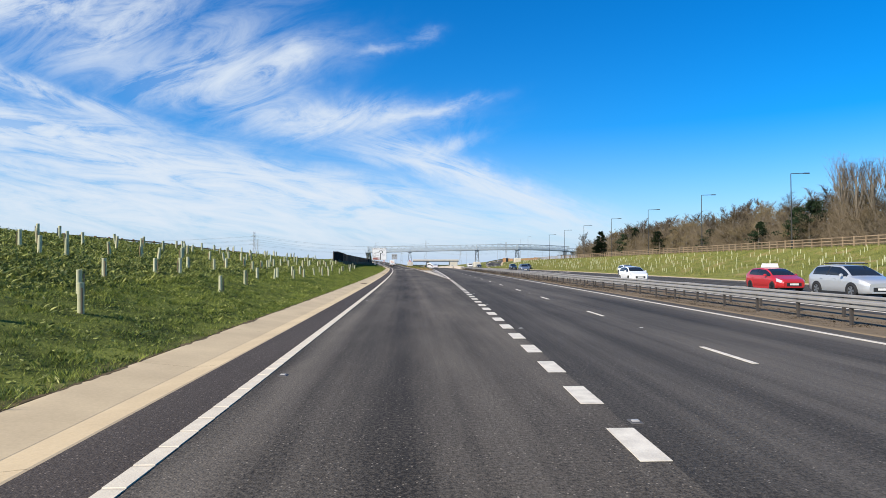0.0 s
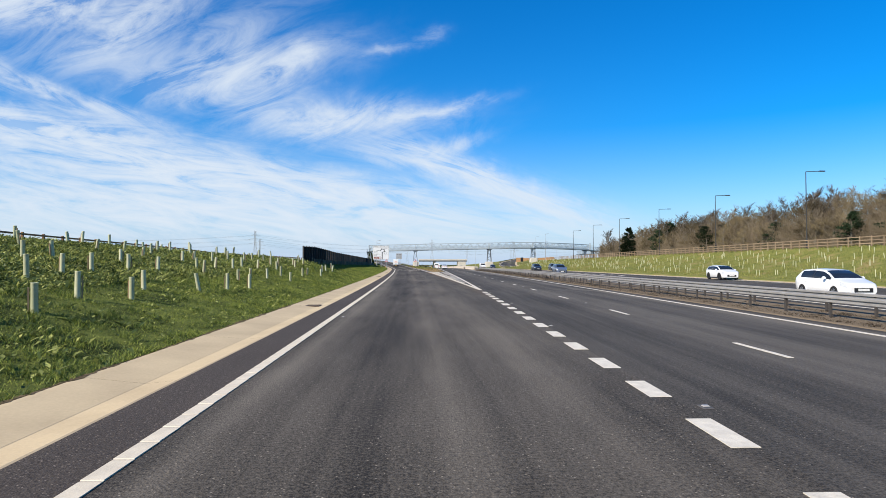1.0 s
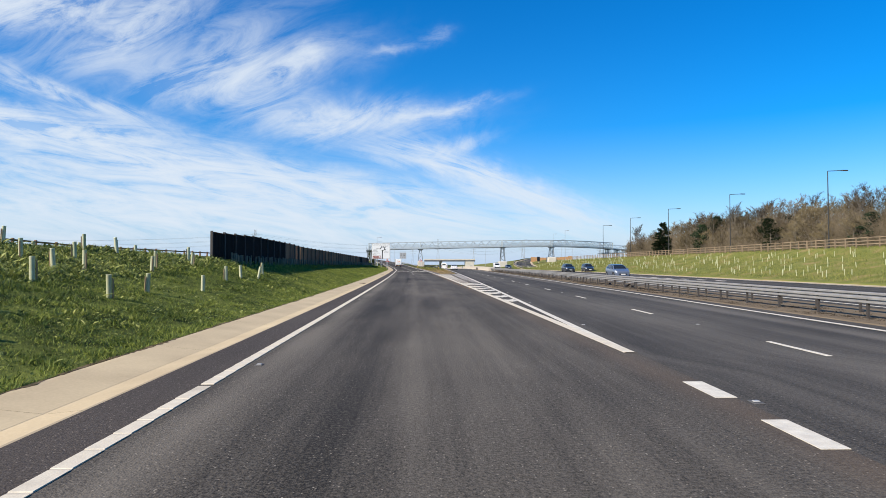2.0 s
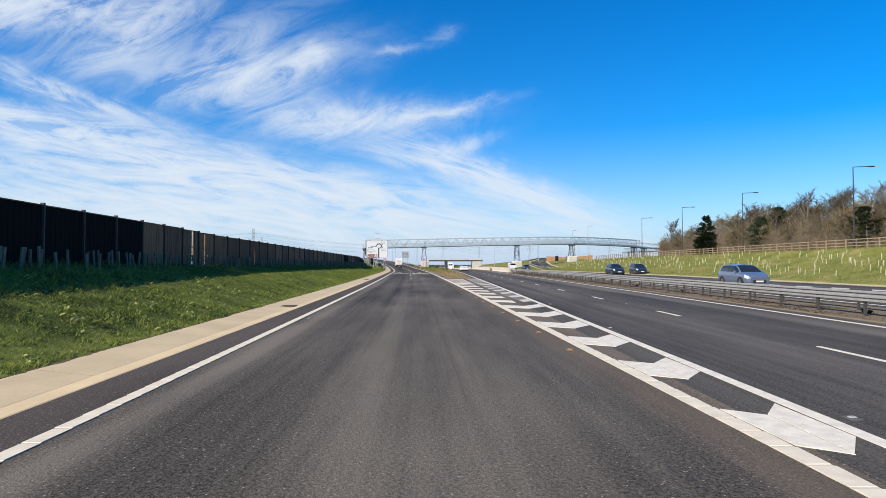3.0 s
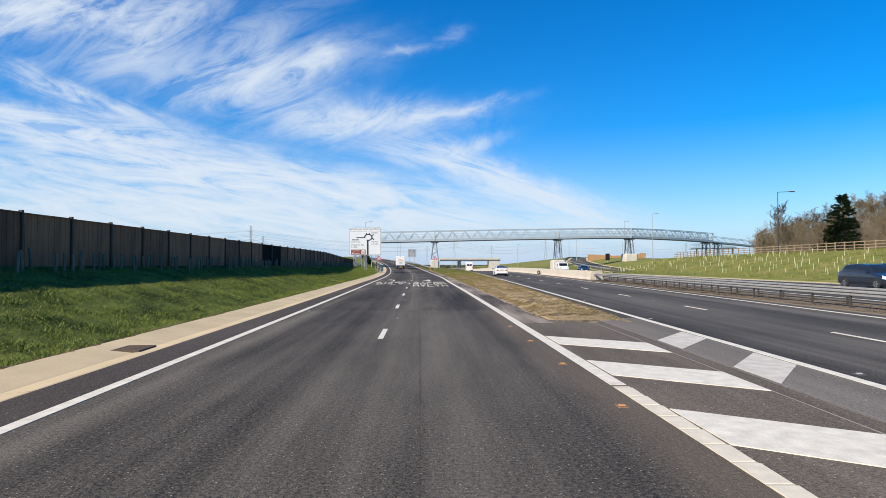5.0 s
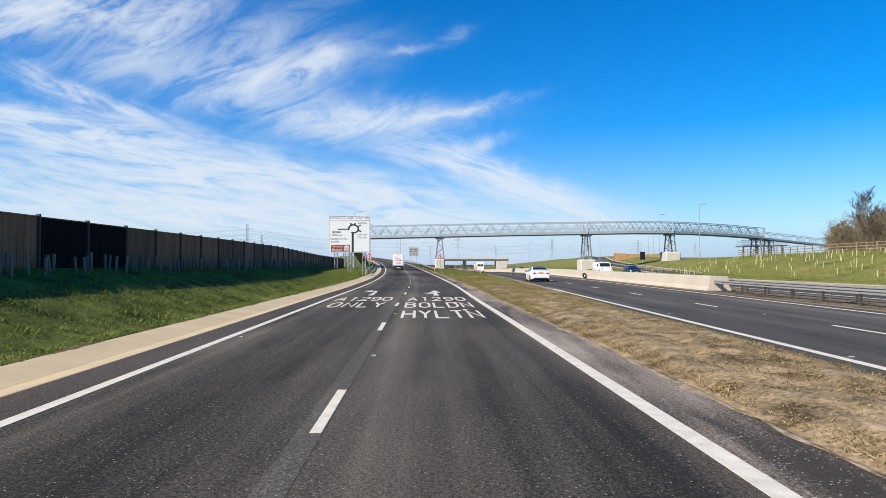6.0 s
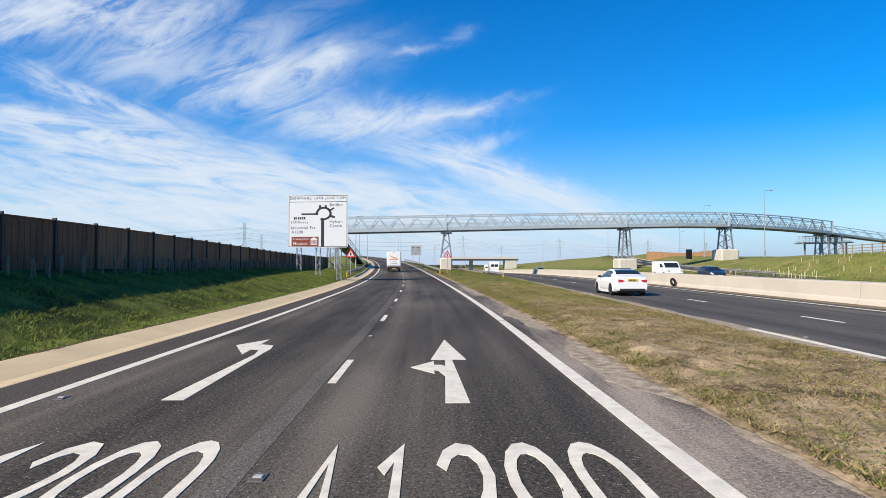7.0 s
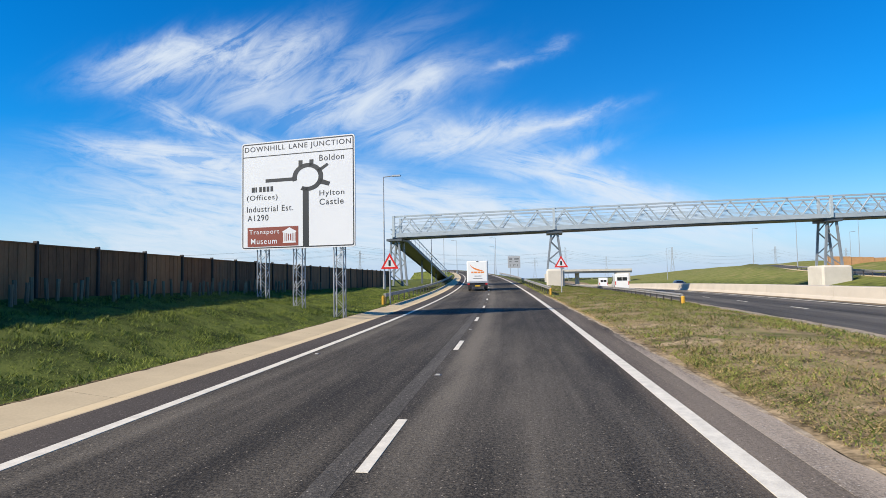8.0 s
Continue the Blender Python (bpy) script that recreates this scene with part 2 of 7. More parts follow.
PAINT_RIB = material("dirty_road_paint", (0.58, 0.51, 0.39), (0.44, 0.39, 0.30), 0.7, 0, 5, 0.25, 60)
PAINT_WORN = material("worn_road_paint", (0.62, 0.565, 0.47), (0.40, 0.365, 0.31), 0.7, 0, 4, 0.3, 40, contrast=1.2)
CONCRETE = material("channel_concrete", (0.60, 0.475, 0.285), (0.42, 0.325, 0.195), 0.85, 0, 0.8, 0.15, 25)
CONCRETE_BUFF = material("barrier_concrete", (0.52, 0.455, 0.365), (0.40, 0.35, 0.285), 0.85, 0, 0.5, 0.1, 18)
CONCRETE_PALE = material("pier_concrete", (0.56, 0.52, 0.45), (0.42, 0.385, 0.33), 0.85, 0, 0.7, 0.1, 18)
CONCRETE_GREY = material("grey_concrete", (0.28, 0.27, 0.26), (0.20, 0.195, 0.19), 0.85, 0, 1.2, 0.2, 30)
BLADE = material("grass_blades", (0.27, 0.31, 0.055), (0.040, 0.075, 0.012), 0.6, 0, 0.5, 0, 2.2, spec=0.25, island=0.8, through_light=0.15, contrast=1.5)
WEED = material("weed_leaves", (0.36, 0.38, 0.11), (0.055, 0.085, 0.022), 0.55, 0, 0.5, 0, 3, spec=0.3, island=0.9, through_light=0.2)
BANKBLADE = material("far_bank_grass", (0.30, 0.29, 0.08), (0.10, 0.12, 0.028), 0.7, 0, 0.4, 0, 2, spec=0.2, island=0.8, through_light=0.2)
STRAW = material("straw_grass", (0.52, 0.38, 0.18), (0.26, 0.19, 0.085), 0.8, 0, 0.35, 0, 3, spec=0.15, island=1.0, through_light=0.2)
DRYBLADE = material("dry_grass", (0.30, 0.215, 0.10), (0.065, 0.064, 0.020), 0.7, 0, 0.35, 0, 3, spec=0.2, island=1.0, through_light=0.2)
SOIL = material("dry_soil", (0.17, 0.125, 0.07), (0.05, 0.04, 0.022), 0.95, 0, 6.0, 1.0, 40, spec=0.1, contrast=1.8)
DUST = material("road_dust", (0.42, 0.35, 0.26), (0.16, 0.125, 0.09), 0.95, 0, 5.0, 0.8, 30, spec=0.1, contrast=1.6)
VERGE = material("dry_verge", (0.40, 0.30, 0.18), (0.075, 0.055, 0.030), 0.95, 0, 1.5, 1.0, 16, spec=0.1, contrast=2.0)
TIMBER = material("weathered_fence_timber", (0.31, 0.155, 0.071), (0.13, 0.062, 0.029), 0.85, 0, 2.5, 0.3, 30, rand=0.5, stretch=(1, 1, 0.2))
TIMBER_PALE = material("rail_timber", (0.30, 0.225, 0.145), (0.18, 0.13, 0.085), 0.85, 0, 3, 0.2, 30, rand=0.5)
TIMBER_ORANGE = material("new_fence_timber", (0.46, 0.26, 0.12), (0.34, 0.19, 0.09), 0.8, 0, 2, 0.2, 30)
# black panels; also the shade painted onto the barrier's near run
BLACK_PANEL = material("black_panel_and_shade", (0.010, 0.009, 0.009), (0.016, 0.015, 0.014), 0.95, 0, 4, 0.1, spec=0.08)
STEEL = material("galvanised_steel", (0.42, 0.44, 0.46), (0.30, 0.31, 0.33), 0.5, 0.6, 3, 0.05, 40)
STEEL_DULL = material("weathered_galvanised_steel", (0.33, 0.32, 0.30), (0.20, 0.19, 0.18), 0.65, 0.05, 3, 0.05, 40)
BRIDGE_PAINT = material("pale_bridge_paint", (0.41, 0.46, 0.49), (0.33, 0.38, 0.41), 0.45, 0, 1.5, 0.03, 20)
BRIDGE_LEG = material("grey_bridge_legs", (0.24, 0.265, 0.29), (0.17, 0.19, 0.21), 0.5, 0.2, 2, 0.05)
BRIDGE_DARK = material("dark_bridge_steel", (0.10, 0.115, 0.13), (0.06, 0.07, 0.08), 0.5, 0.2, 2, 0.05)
LAMP_DARK = material("dark_lamp_column", (0.05, 0.048, 0.045), (0.03, 0.03, 0.03), 0.6, 0.2, 3)
TUBE = material("pale_plastic_tube", (0.62, 0.62, 0.42), (0.44, 0.45, 0.27), 0.5, 0, 3, 0.05, 20, rand=0.7, island=0.4, through_light=0.15)
# same tubes in the noise barrier's shade: the shade is put into the colour
TUBE_SHADED = material("shade_toned_tube", (0.20, 0.20, 0.135), (0.11, 0.11, 0.075), 0.7, 0, 3, 0.05, 20, rand=0.7, island=0.6)
STAKE = material("stake_wood", (0.26, 0.19, 0.11), None, 0.9, 0, 5)
SIGN_WHITE = material("sign_white", (0.57, 0.58, 0.60), (0.54, 0.55, 0.57), 0.28, 0, 1, 0, 20)
SIGN_BLACK = material("sign_black", (0.012, 0.012, 0.014), None, 0.4, 0, 3)
SIGN_BROWN = material("sign_brown", (0.19, 0.035, 0.018), (0.16, 0.03, 0.015), 0.4, 0, 3)
SIGN_RED = material("sign_red", (0.62, 0.02, 0.015), None, 0.4, 0, 3)
# white face of the lane sign with its shade put into the grey
SIGN_GREY = material("shaded_sign_grey", (0.33, 0.34, 0.36), (0.28, 0.29, 0.31), 0.5, 0, 2, 0, 20)
SIGN_BACK = material("sign_back_grey", (0.12, 0.125, 0.13), None, 0.6, 0.3, 3)
STUD_LENS = material("stud_reflector", (0.42, 0.40, 0.37), (0.3, 0.29, 0.27), 0.35, 0, 10)
YELLOW = material("yellow_marker", (0.60, 0.34, 0.03), (0.45, 0.25, 0.03), 0.5, 0, 4)
AMBER = material("amber_reflector", (0.50, 0.26, 0.06), (0.4, 0.2, 0.05), 0.4, 0, 10)
RUST = material("rusty_stud", (0.27, 0.14, 0.075), (0.16, 0.09, 0.05), 0.8, 0.2, 20)
STUD = material("stud_casting", (0.11, 0.105, 0.10), (0.06, 0.06, 0.06), 0.7, 0.1, 20)
POST_DARK = material("dark_steel_post", (0.06, 0.052, 0.046), (0.035, 0.031, 0.028), 0.7, 0.0, 3)
IRON = material("cast_iron", (0.17, 0.12, 0.085), (0.05, 0.04, 0.03), 0.7, 0.4, 20, 0.2)
BARK = material("bark", (0.22, 0.19, 0.15), (0.10, 0.083, 0.063), 0.9, 0, 4, 0.4, 30)
TWIG = material("bare_twigs", (0.170, 0.138, 0.098), (0.048, 0.037, 0.026), 0.9, 0, 0.3, 0, 4, spec=0.1, island=0.5, rand=0.9)
BUDS = material("budding_twigs", (0.20, 0.158, 0.092), (0.060, 0.047, 0.028), 0.9, 0, 0.3, 0, 4, spec=0.1, island=0.5, rand=0.9)
NEEDLES = material("dark_needles", (0.022, 0.042, 0.016), (0.010, 0.020, 0.009), 0.8, 0, 0.5, 0, 4, spec=0.2, island=0.7)
TYRE = material("tyre_rubber", (0.018, 0.018, 0.019), None, 0.85, 0, 10)
RIM_DARK = material("black_alloy", (0.025, 0.025, 0.027), None, 0.35, 0.6, 10)
RIM_SILVER = material("silver_alloy", (0.45, 0.46, 0.47), None, 0.35, 0.8, 10)
GLASS = material("tinted_car_glass", (0.012, 0.015, 0.018), (0.018, 0.021, 0.024), 0.06, 0, 2, spec=0.6)
TRIM = material("black_trim", (0.02, 0.02, 0.021), None, 0.55, 0, 10)
LENS_RED = material("red_lamp_lens", (0.55, 0.02, 0.03), None, 0.15, 0, 10)
LENS_CLEAR = material("clear_lamp_lens", (0.48, 0.50, 0.52), None, 0.1, 0, 10)
PLATE_YELLOW = material("yellow_plate", (0.80, 0.50, 0.03), None, 0.4, 0, 10)
PLATE_WHITE = material("white_plate", (0.75, 0.75, 0.72), None, 0.4, 0, 10)
SWOOSH = material("orange_print", (0.80, 0.25, 0.05), None, 0.4, 0, 10)
CABLE = material("grey_cable", (0.34, 0.36, 0.38), None, 0.6, 0.2, 10)


def paint(name, col):
    return material(name, col, tuple(v * 0.93 for v in col), 0.32, 0, 2, 0, 30, coat=0.8)


WHITE_PAINT = paint("white_paint", (0.78, 0.78, 0.77))
RED_PAINT = paint("red_paint", (0.42, 0.02, 0.022))
SILVER_PAINT = material("silver_paint", (0.46, 0.48, 0.50), (0.43, 0.45, 0.47), 0.3, 0.3, 2, 0, 200, coat=0.8)
BLUEGREY_PAINT = paint("blue_grey_paint", (0.10, 0.125, 0.18))
DARK_PAINT = paint("dark_blue_paint", (0.015, 0.020, 0.032))
GREY_PAINT = paint("grey_paint", (0.12, 0.13, 0.14))


# ---- mesh helpers ----
class Shape:
    """Collects corners and faces of one mesh."""

    def __init__(self):
        self.v, self.f, self.uv = [], [], None

    def add(self, verts, faces):
        k = len(self.v)
        self.v.extend(tuple(p) for p in verts)
        self.f.extend(tuple(i + k for i in q) for q in faces)
        return self

    def box(self, x0, x1, y0, y1, z0, z1, m=None, cut=0.0):
        """A box, its four upright edges and top edge cut back by cut."""
        if cut <= 0:
            pts = [(x, y, z) for z in (z0, z1) for x, y in ((x0, y0), (x1, y0), (x1, y1), (x0, y1))]
            fs = [(3, 2, 1, 0), (4, 5, 6, 7), (0, 1, 5, 4), (1, 2, 6, 5), (2, 3, 7, 6), (3, 0, 4, 7)]
        else:
            ring = [(x0 + cut, y0), (x1 - cut, y0), (x1, y0 + cut), (x1, y1 - cut), (x1 - cut, y1), (x0 + cut, y1), (x0, y1 - cut), (x0, y0 + cut)]
            mx, my = (x0 + x1) / 2, (y0 + y1) / 2
            sx, sy = 1 - 2 * cut / max(x1 - x0, 1e-6), 1 - 2 * cut / max(y1 - y0, 1e-6)
            top = [(mx + (x - mx) * sx, my + (y - my) * sy) for x, y in ring]
            pts = [(x, y, z0) for x, y in ring] + [(x, y, z1 - cut) for x, y in ring] + [(x, y, z1) for x, y in top]
            fs = [tuple(range(7, -1, -1)), tuple(range(16, 24))]
            for lv in (0, 8):
                fs += [(lv + i, lv + (i + 1) % 8, lv + 8 + (i + 1) % 8, lv + 8 + i) for i in range(8)]
        if m is not None:
            pts = [m @ Vector(p) for p in pts]
        return self.add(pts, fs)

    def tube(self, p, q, r0, r1=None, n=6, caps=True):
        p, q = Vector(p), Vector(q)
        r1 = r0 if r1 is None else r1
        d = (q - p).normalized()
        a = d.orthogonal().normalized()
        b = d.cross(a)
        ring = [a * math.cos(2 * math.pi * i / n) + b * math.sin(2 * math.pi * i / n) for i in range(n)]
        pts = [p + e * r0 for e in ring] + [q + e * r1 for e in ring]
        fs = [(i, (i + 1) % n, n + (i + 1) % n, n + i) for i in range(n)]
        if caps:
            fs += [tuple(range(n - 1, -1, -1)), tuple(range(n, 2 * n))]
        return self.add(pts, fs)

    def bar(self, p, q, w, h):
        """A square bar from p to q, w wide, h high."""
        p, q = Vector(p), Vector(q)
        d = (q - p).normalized()
        side = d.cross(Vector((0, 0, 1)))
        side = side.normalized() if side.length > 1e-4 else Vector((1, 0, 0))
        up = side.cross(d)
        offs = [side * (sx * w / 2) + up * (sz * h / 2) for sx, sz in ((-1, -1), (1, -1), (1, 1), (-1, 1))]
        pts = [p + o for o in offs] + [q + o for o in offs]
        return self.add(pts, [(0, 1, 2, 3), (7, 6, 5, 4), (0, 4, 5, 1), (1, 5, 6, 2), (2, 6, 7, 3), (3, 7, 4, 0)])

    def prism(self, poly, axis, lo, hi, m=None):
        """A flat outline pushed from lo to hi along an axis (0 x, 1 y, 2 z)."""
        def at(c, a, b):
            return {0: (c, a, b), 1: (a, c, b), 2: (a, b, c)}[axis]
        n = len(poly)
        pts = [at(lo, a, b) for a, b in poly] + [at(hi, a, b) for a, b in poly]
        if m is not None:
            pts = [m @ Vector(p) for p in pts]
        return self.add(pts, [tuple(range(n - 1, -1, -1)), tuple(range(n, 2 * n))] + [(i, (i + 1) % n, n + (i + 1) % n, n + i) for i in range(n)])

    def loft(self, rings, close=True, caps=True):
        n = len(rings[0])
        pts = [p for r in rings for p in r]
        fs = []
        for k in range(len(rings) - 1):
            for i in range(n if close else n - 1):
                j = (i + 1) % n
                fs.append((k * n + i, k * n + j, (k + 1) * n + j, (k + 1) * n + i))
        if caps:
            fs += [tuple(range(n - 1, -1, -1)), tuple((len(rings) - 1) * n + i for i in range(n))]
        return self.add(pts, fs)

    def mesh(self, name, mat, smooth=False):
        me = bpy.data.meshes.new(name)
        me.from_pydata([tuple(p) for p in self.v], [], self.f)
        if len(self.f) < 60000:
            bm = bmesh.new()
            bm.from_mesh(me)
            bmesh.ops.recalc_face_normals(bm, faces=bm.faces)
            bm.to_mesh(me)
            bm.free()
        if smooth:
            for p in me.polygons:
                p.use_smooth = True
        if mat:
            me.materials.append(mat)
        return me


def part(name, shape, mat, parent=None, label="", smooth=False, m=None):
    """One mesh object, under a thing or a part."""
    me = shape if isinstance(shape, bpy.types.Mesh) else shape.mesh(name, mat, smooth)
    ob = new(name, me)
    if parent is not None:
        ob.parent = parent
    if m is not None:
        ob.matrix_basis = m
    return tagged(ob, label)


def thing(name, m, label, category, group="", kind=""):
    ob = new(name)
    ob.empty_display_size = 0.2
    ob.matrix_basis = m
    return tagged(ob, label, category, group, kind)


def smooth01(a, b, x):
    t = min(1.0, max(0.0, (x - a) / (b - a)))
    return t * t * (3 - 2 * t)


def table(x, *rows):
    """Straight lines between rows of (x, value)."""
    return float(np.interp(x, [r[0] for r in rows], [r[1] for r in rows]))


# ---- the plan: lines of the two roads ----
def slip_left(y):
    """Left edge line of the slip road."""
    return -2.2 - 0.0118 * y - 0.000098 * y * y - (0.00028 * (y - 200) ** 2 if y > 200 else 0.0) + 0.15 * smooth01(183, 203, y)


def main_left(y):
    """Left edge line of the main carriageway."""
    return 1.95 + 0.0305 * y - 7.6e-5 * y * y - 0.07 * (1 - smooth01(0, 26, y))


def slip_right(y):
    if y < 64:
        return main_left(y)
    return slip_left(y) + table(y, (64, main_left(64) - slip_left(64)), (80, 6.95), (138, 6.95), (170, 7.05), (260, 7.1), (900, 7.2))


def slip_z(y):
    return 0.0 if y < 215 else (0.00015 * (y - 215) ** 2 if y < 295 else 0.96 + 0.024 * (min(y, 520) - 295))


def main_z(y):
    return -3.2 * smooth01(235, 560, y)


def slip_dir(y):
    return math.atan2(slip_left(y + 1) - slip_left(y - 1), 2)


CH_IN, CH_OUT = 0.9, 2.32  # drainage channel beside the slip road, metres out from the edge line
MAIN_R = 8.3               # right edge of the main asphalt, from its left line
RAIL_A, RAIL_B = 9.7, 11.2  # the two beams of the central reserve
FAR_L, FAR_R = 12.9, 28.6
GORE_END = 149.0
BEAM_END = 195.0


def far_right(y):
    return table(y, (0, FAR_R), (160, FAR_R), (215, 24.5), (250, 21.0), (900, 20.5))


def crest(y):
    """Height of the bank beside the slip road."""
    return table(y, (-80, 3.3), (30, 3.2), (43, 3.05), (56, 2.8), (70, 2.5), (79, 2.3), (90, 1.7), (200, 1.5), (236, 1.35), (262, 1.0), (300, 0.9), (400, 2.5), (520, 5.0), (700, 5.0))


def field(y):
    """Height of the field behind the bank, where the rail fence runs."""
    return min(crest(y), table(y, (-80, 2.4), (50, 2.38), (60, 2.2), (70, 2.08), (80, 1.95), (90, 1.7)))


def noise_x(y):
    return table(y, (85.5, -12.1), (100, -13.15), (115, -14.0), (150, -14.45), (180, -14.7), (192, -15.0), (205, -15.9), (236, -18.9), (262, -22.0), (290, -25.0))


def bank_slope(y):
    return table(y, (0, 0.24), (55, 0.22), (84, 0.26), (110, 0.34), (200, 0.34), (240, 0.45))


def right_top(y):
    return table(y, (-80, 3.9), (120, 3.6), (240, 3.2), (300, 2.6), (360, 3.2), (600, 3.0))


def join_mid(y):
    """Middle of the second slip road, which joins the opposite carriageway."""
    return table(y, (200, 31.5), (250, 33.8), (290, 38.0), (340, 46.0), (420, 65.0), (520, 95.0))


def join_z(y):
    return table(y, (235, 0.05), (250, 0.3), (290, 1.2), (340, 2.6), (420, 4.6), (520, 5.6))


def section(y):
    """Corners (x, z) of the ground across the place at y."""
    zs, zm = slip_z(y), main_z(y)
    le = slip_left(y) - CH_OUT
    hc = crest(y)
    run = max(1.0, (hc - zs) / bank_slope(y))
    foot = le - noise_x(y) - 0.25
    run += (max(1.0, foot) - run) * smooth01(72, 88, y) * (1 - smooth01(250, 275, y))
    xr, xm = slip_right(y) + 1.08, main_left(y) - 0.75
    pts = [(-4600, -8), (-1500, -5), (-500, -2.5), (-140, field(y) - 1.5), (-70, field(y) - 0.1), (le - run - 2.6, field(y)), (le - run, hc),
           (le - run * 0.55, zs + (hc - zs) * 0.6), (le - 0.6, zs + 0.10), (le, zs + 0.035), (le + 0.03, zs - 0.3)]
    open_verge = xm - xr > 0.5 and y > GORE_END - 0.5
    if open_verge:
        up = min(0.16, (xm - xr) * 0.03)
        pts += [(xr - 0.03, zs - 0.3), (xr, zs + 0.012), (xr + (xm - xr) * 0.3, zs * 0.7 + zm * 0.3 + up), (xr + (xm - xr) * 0.7, zs * 0.3 + zm * 0.7 + up), (xm, zm + 0.012), (xm + 0.03, zm - 0.3)]
    else:
        pts += [(xm - 0.2 + 0.05 * i, zm - 0.3) for i in range(6)]
    o = main_left(y)
    fr = far_right(y)
    rt = right_top(y)
    hump = 2.6 * smooth01(320, 370, y) * (1 - smooth01(480, 540, y))
    pts += [(o + MAIN_R - 0.03, zm - 0.3), (o + MAIN_R, zm + 0.01), (o + RAIL_A, zm - 0.02), (o + RAIL_B, zm - 0.02), (o + FAR_L - 0.03, zm + 0.01), (o + FAR_L, zm - 0.3),
            (o + fr + 1.2, zm - 0.3), (o + fr + 1.23, zm + 0.06)]
    if y < 235:
        pts += [(o + fr + 3.5, zm + 0.35), (o + fr + 9, 1.4), (max(o + fr + 14, 43), 2.5), (50.0, rt), (56.0, rt + 0.2)]
    else:
        jm, jz = join_mid(y), join_z(y)
        pts += [(max(jm - 4.6, o + fr + 1.4), jz + hump * 0.2), (jm - 4.3, jz), (jm + 4.3, jz), (jm + 10, max(jz + 1.0, rt * 0.8)), (max(50.0, jm + 14), max(rt, jz + 1.2))]
    pts += [(max(75, pts[-1][0] + 8), rt + 0.6)]
    pts += [(max(140, pts[-1][0] + 30), rt + 3.0 * (1 - smooth01(230, 330, y))), (400, 1.0), (1500, -5), (4600, -8)]
    return pts


def ground_z(x, y):
    pts = section(y)
    return float(np.interp(x, [p[0] for p in pts], [p[1] for p in pts]))


# ---- the large structure ----
def build_ground():
    ys = list(np.arange(-60, 330, 2.0)) + list(np.arange(330, 640, 10.0)) + [700, 800, 1000, 1400, 2000, 3000, 4700]
    ys = [-4500, -1500, -400, -120] + ys
    sh = Shape()
    cols = None
    for y in ys:
        pts = section(min(max(y, -60), 640))
        row = []
        for (xa, za), (xb, zb) in zip(pts, pts[1:]):
            row += [(xa + (xb - xa) * i / 5, za + (zb - za) * i / 5) for i in range(5)]
        row.append(pts[-1])
        fade = 1.0 if y <= 640 else max(0.0, 1 - (y - 640) / 900)
        fade = fade if y >= -60 else max(0.0, 1 + (y + 60) / 900)
        n0 = len(sh.v)
        for x, z in row:
            rise = 0.0
            if -300 < x < 300 and not (slip_left(y) - 17 < x < main_left(y) + 32):
                rise = 0.12 * noise.noise(Vector((x * 0.12, y * 0.12, 0)))
            sh.v.append((x, y, (z + rise) * fade + (1 - fade) * -6.0))
        if cols:
            sh.f += [(n0 - cols + i, n0 - cols + i + 1, n0 + i + 1, n0 + i) for i in range(cols - 1)]
        cols = len(row)
    me = bpy.data.meshes.new("ground")
    me.from_pydata(sh.v, [], sh.f)
    for p in me.polygons:
        p.use_smooth = True
    me.materials.append(GROUND)
    return tagged(new("ground", me), "grassy banks and verges beside the roads", "ground", kind="structure")


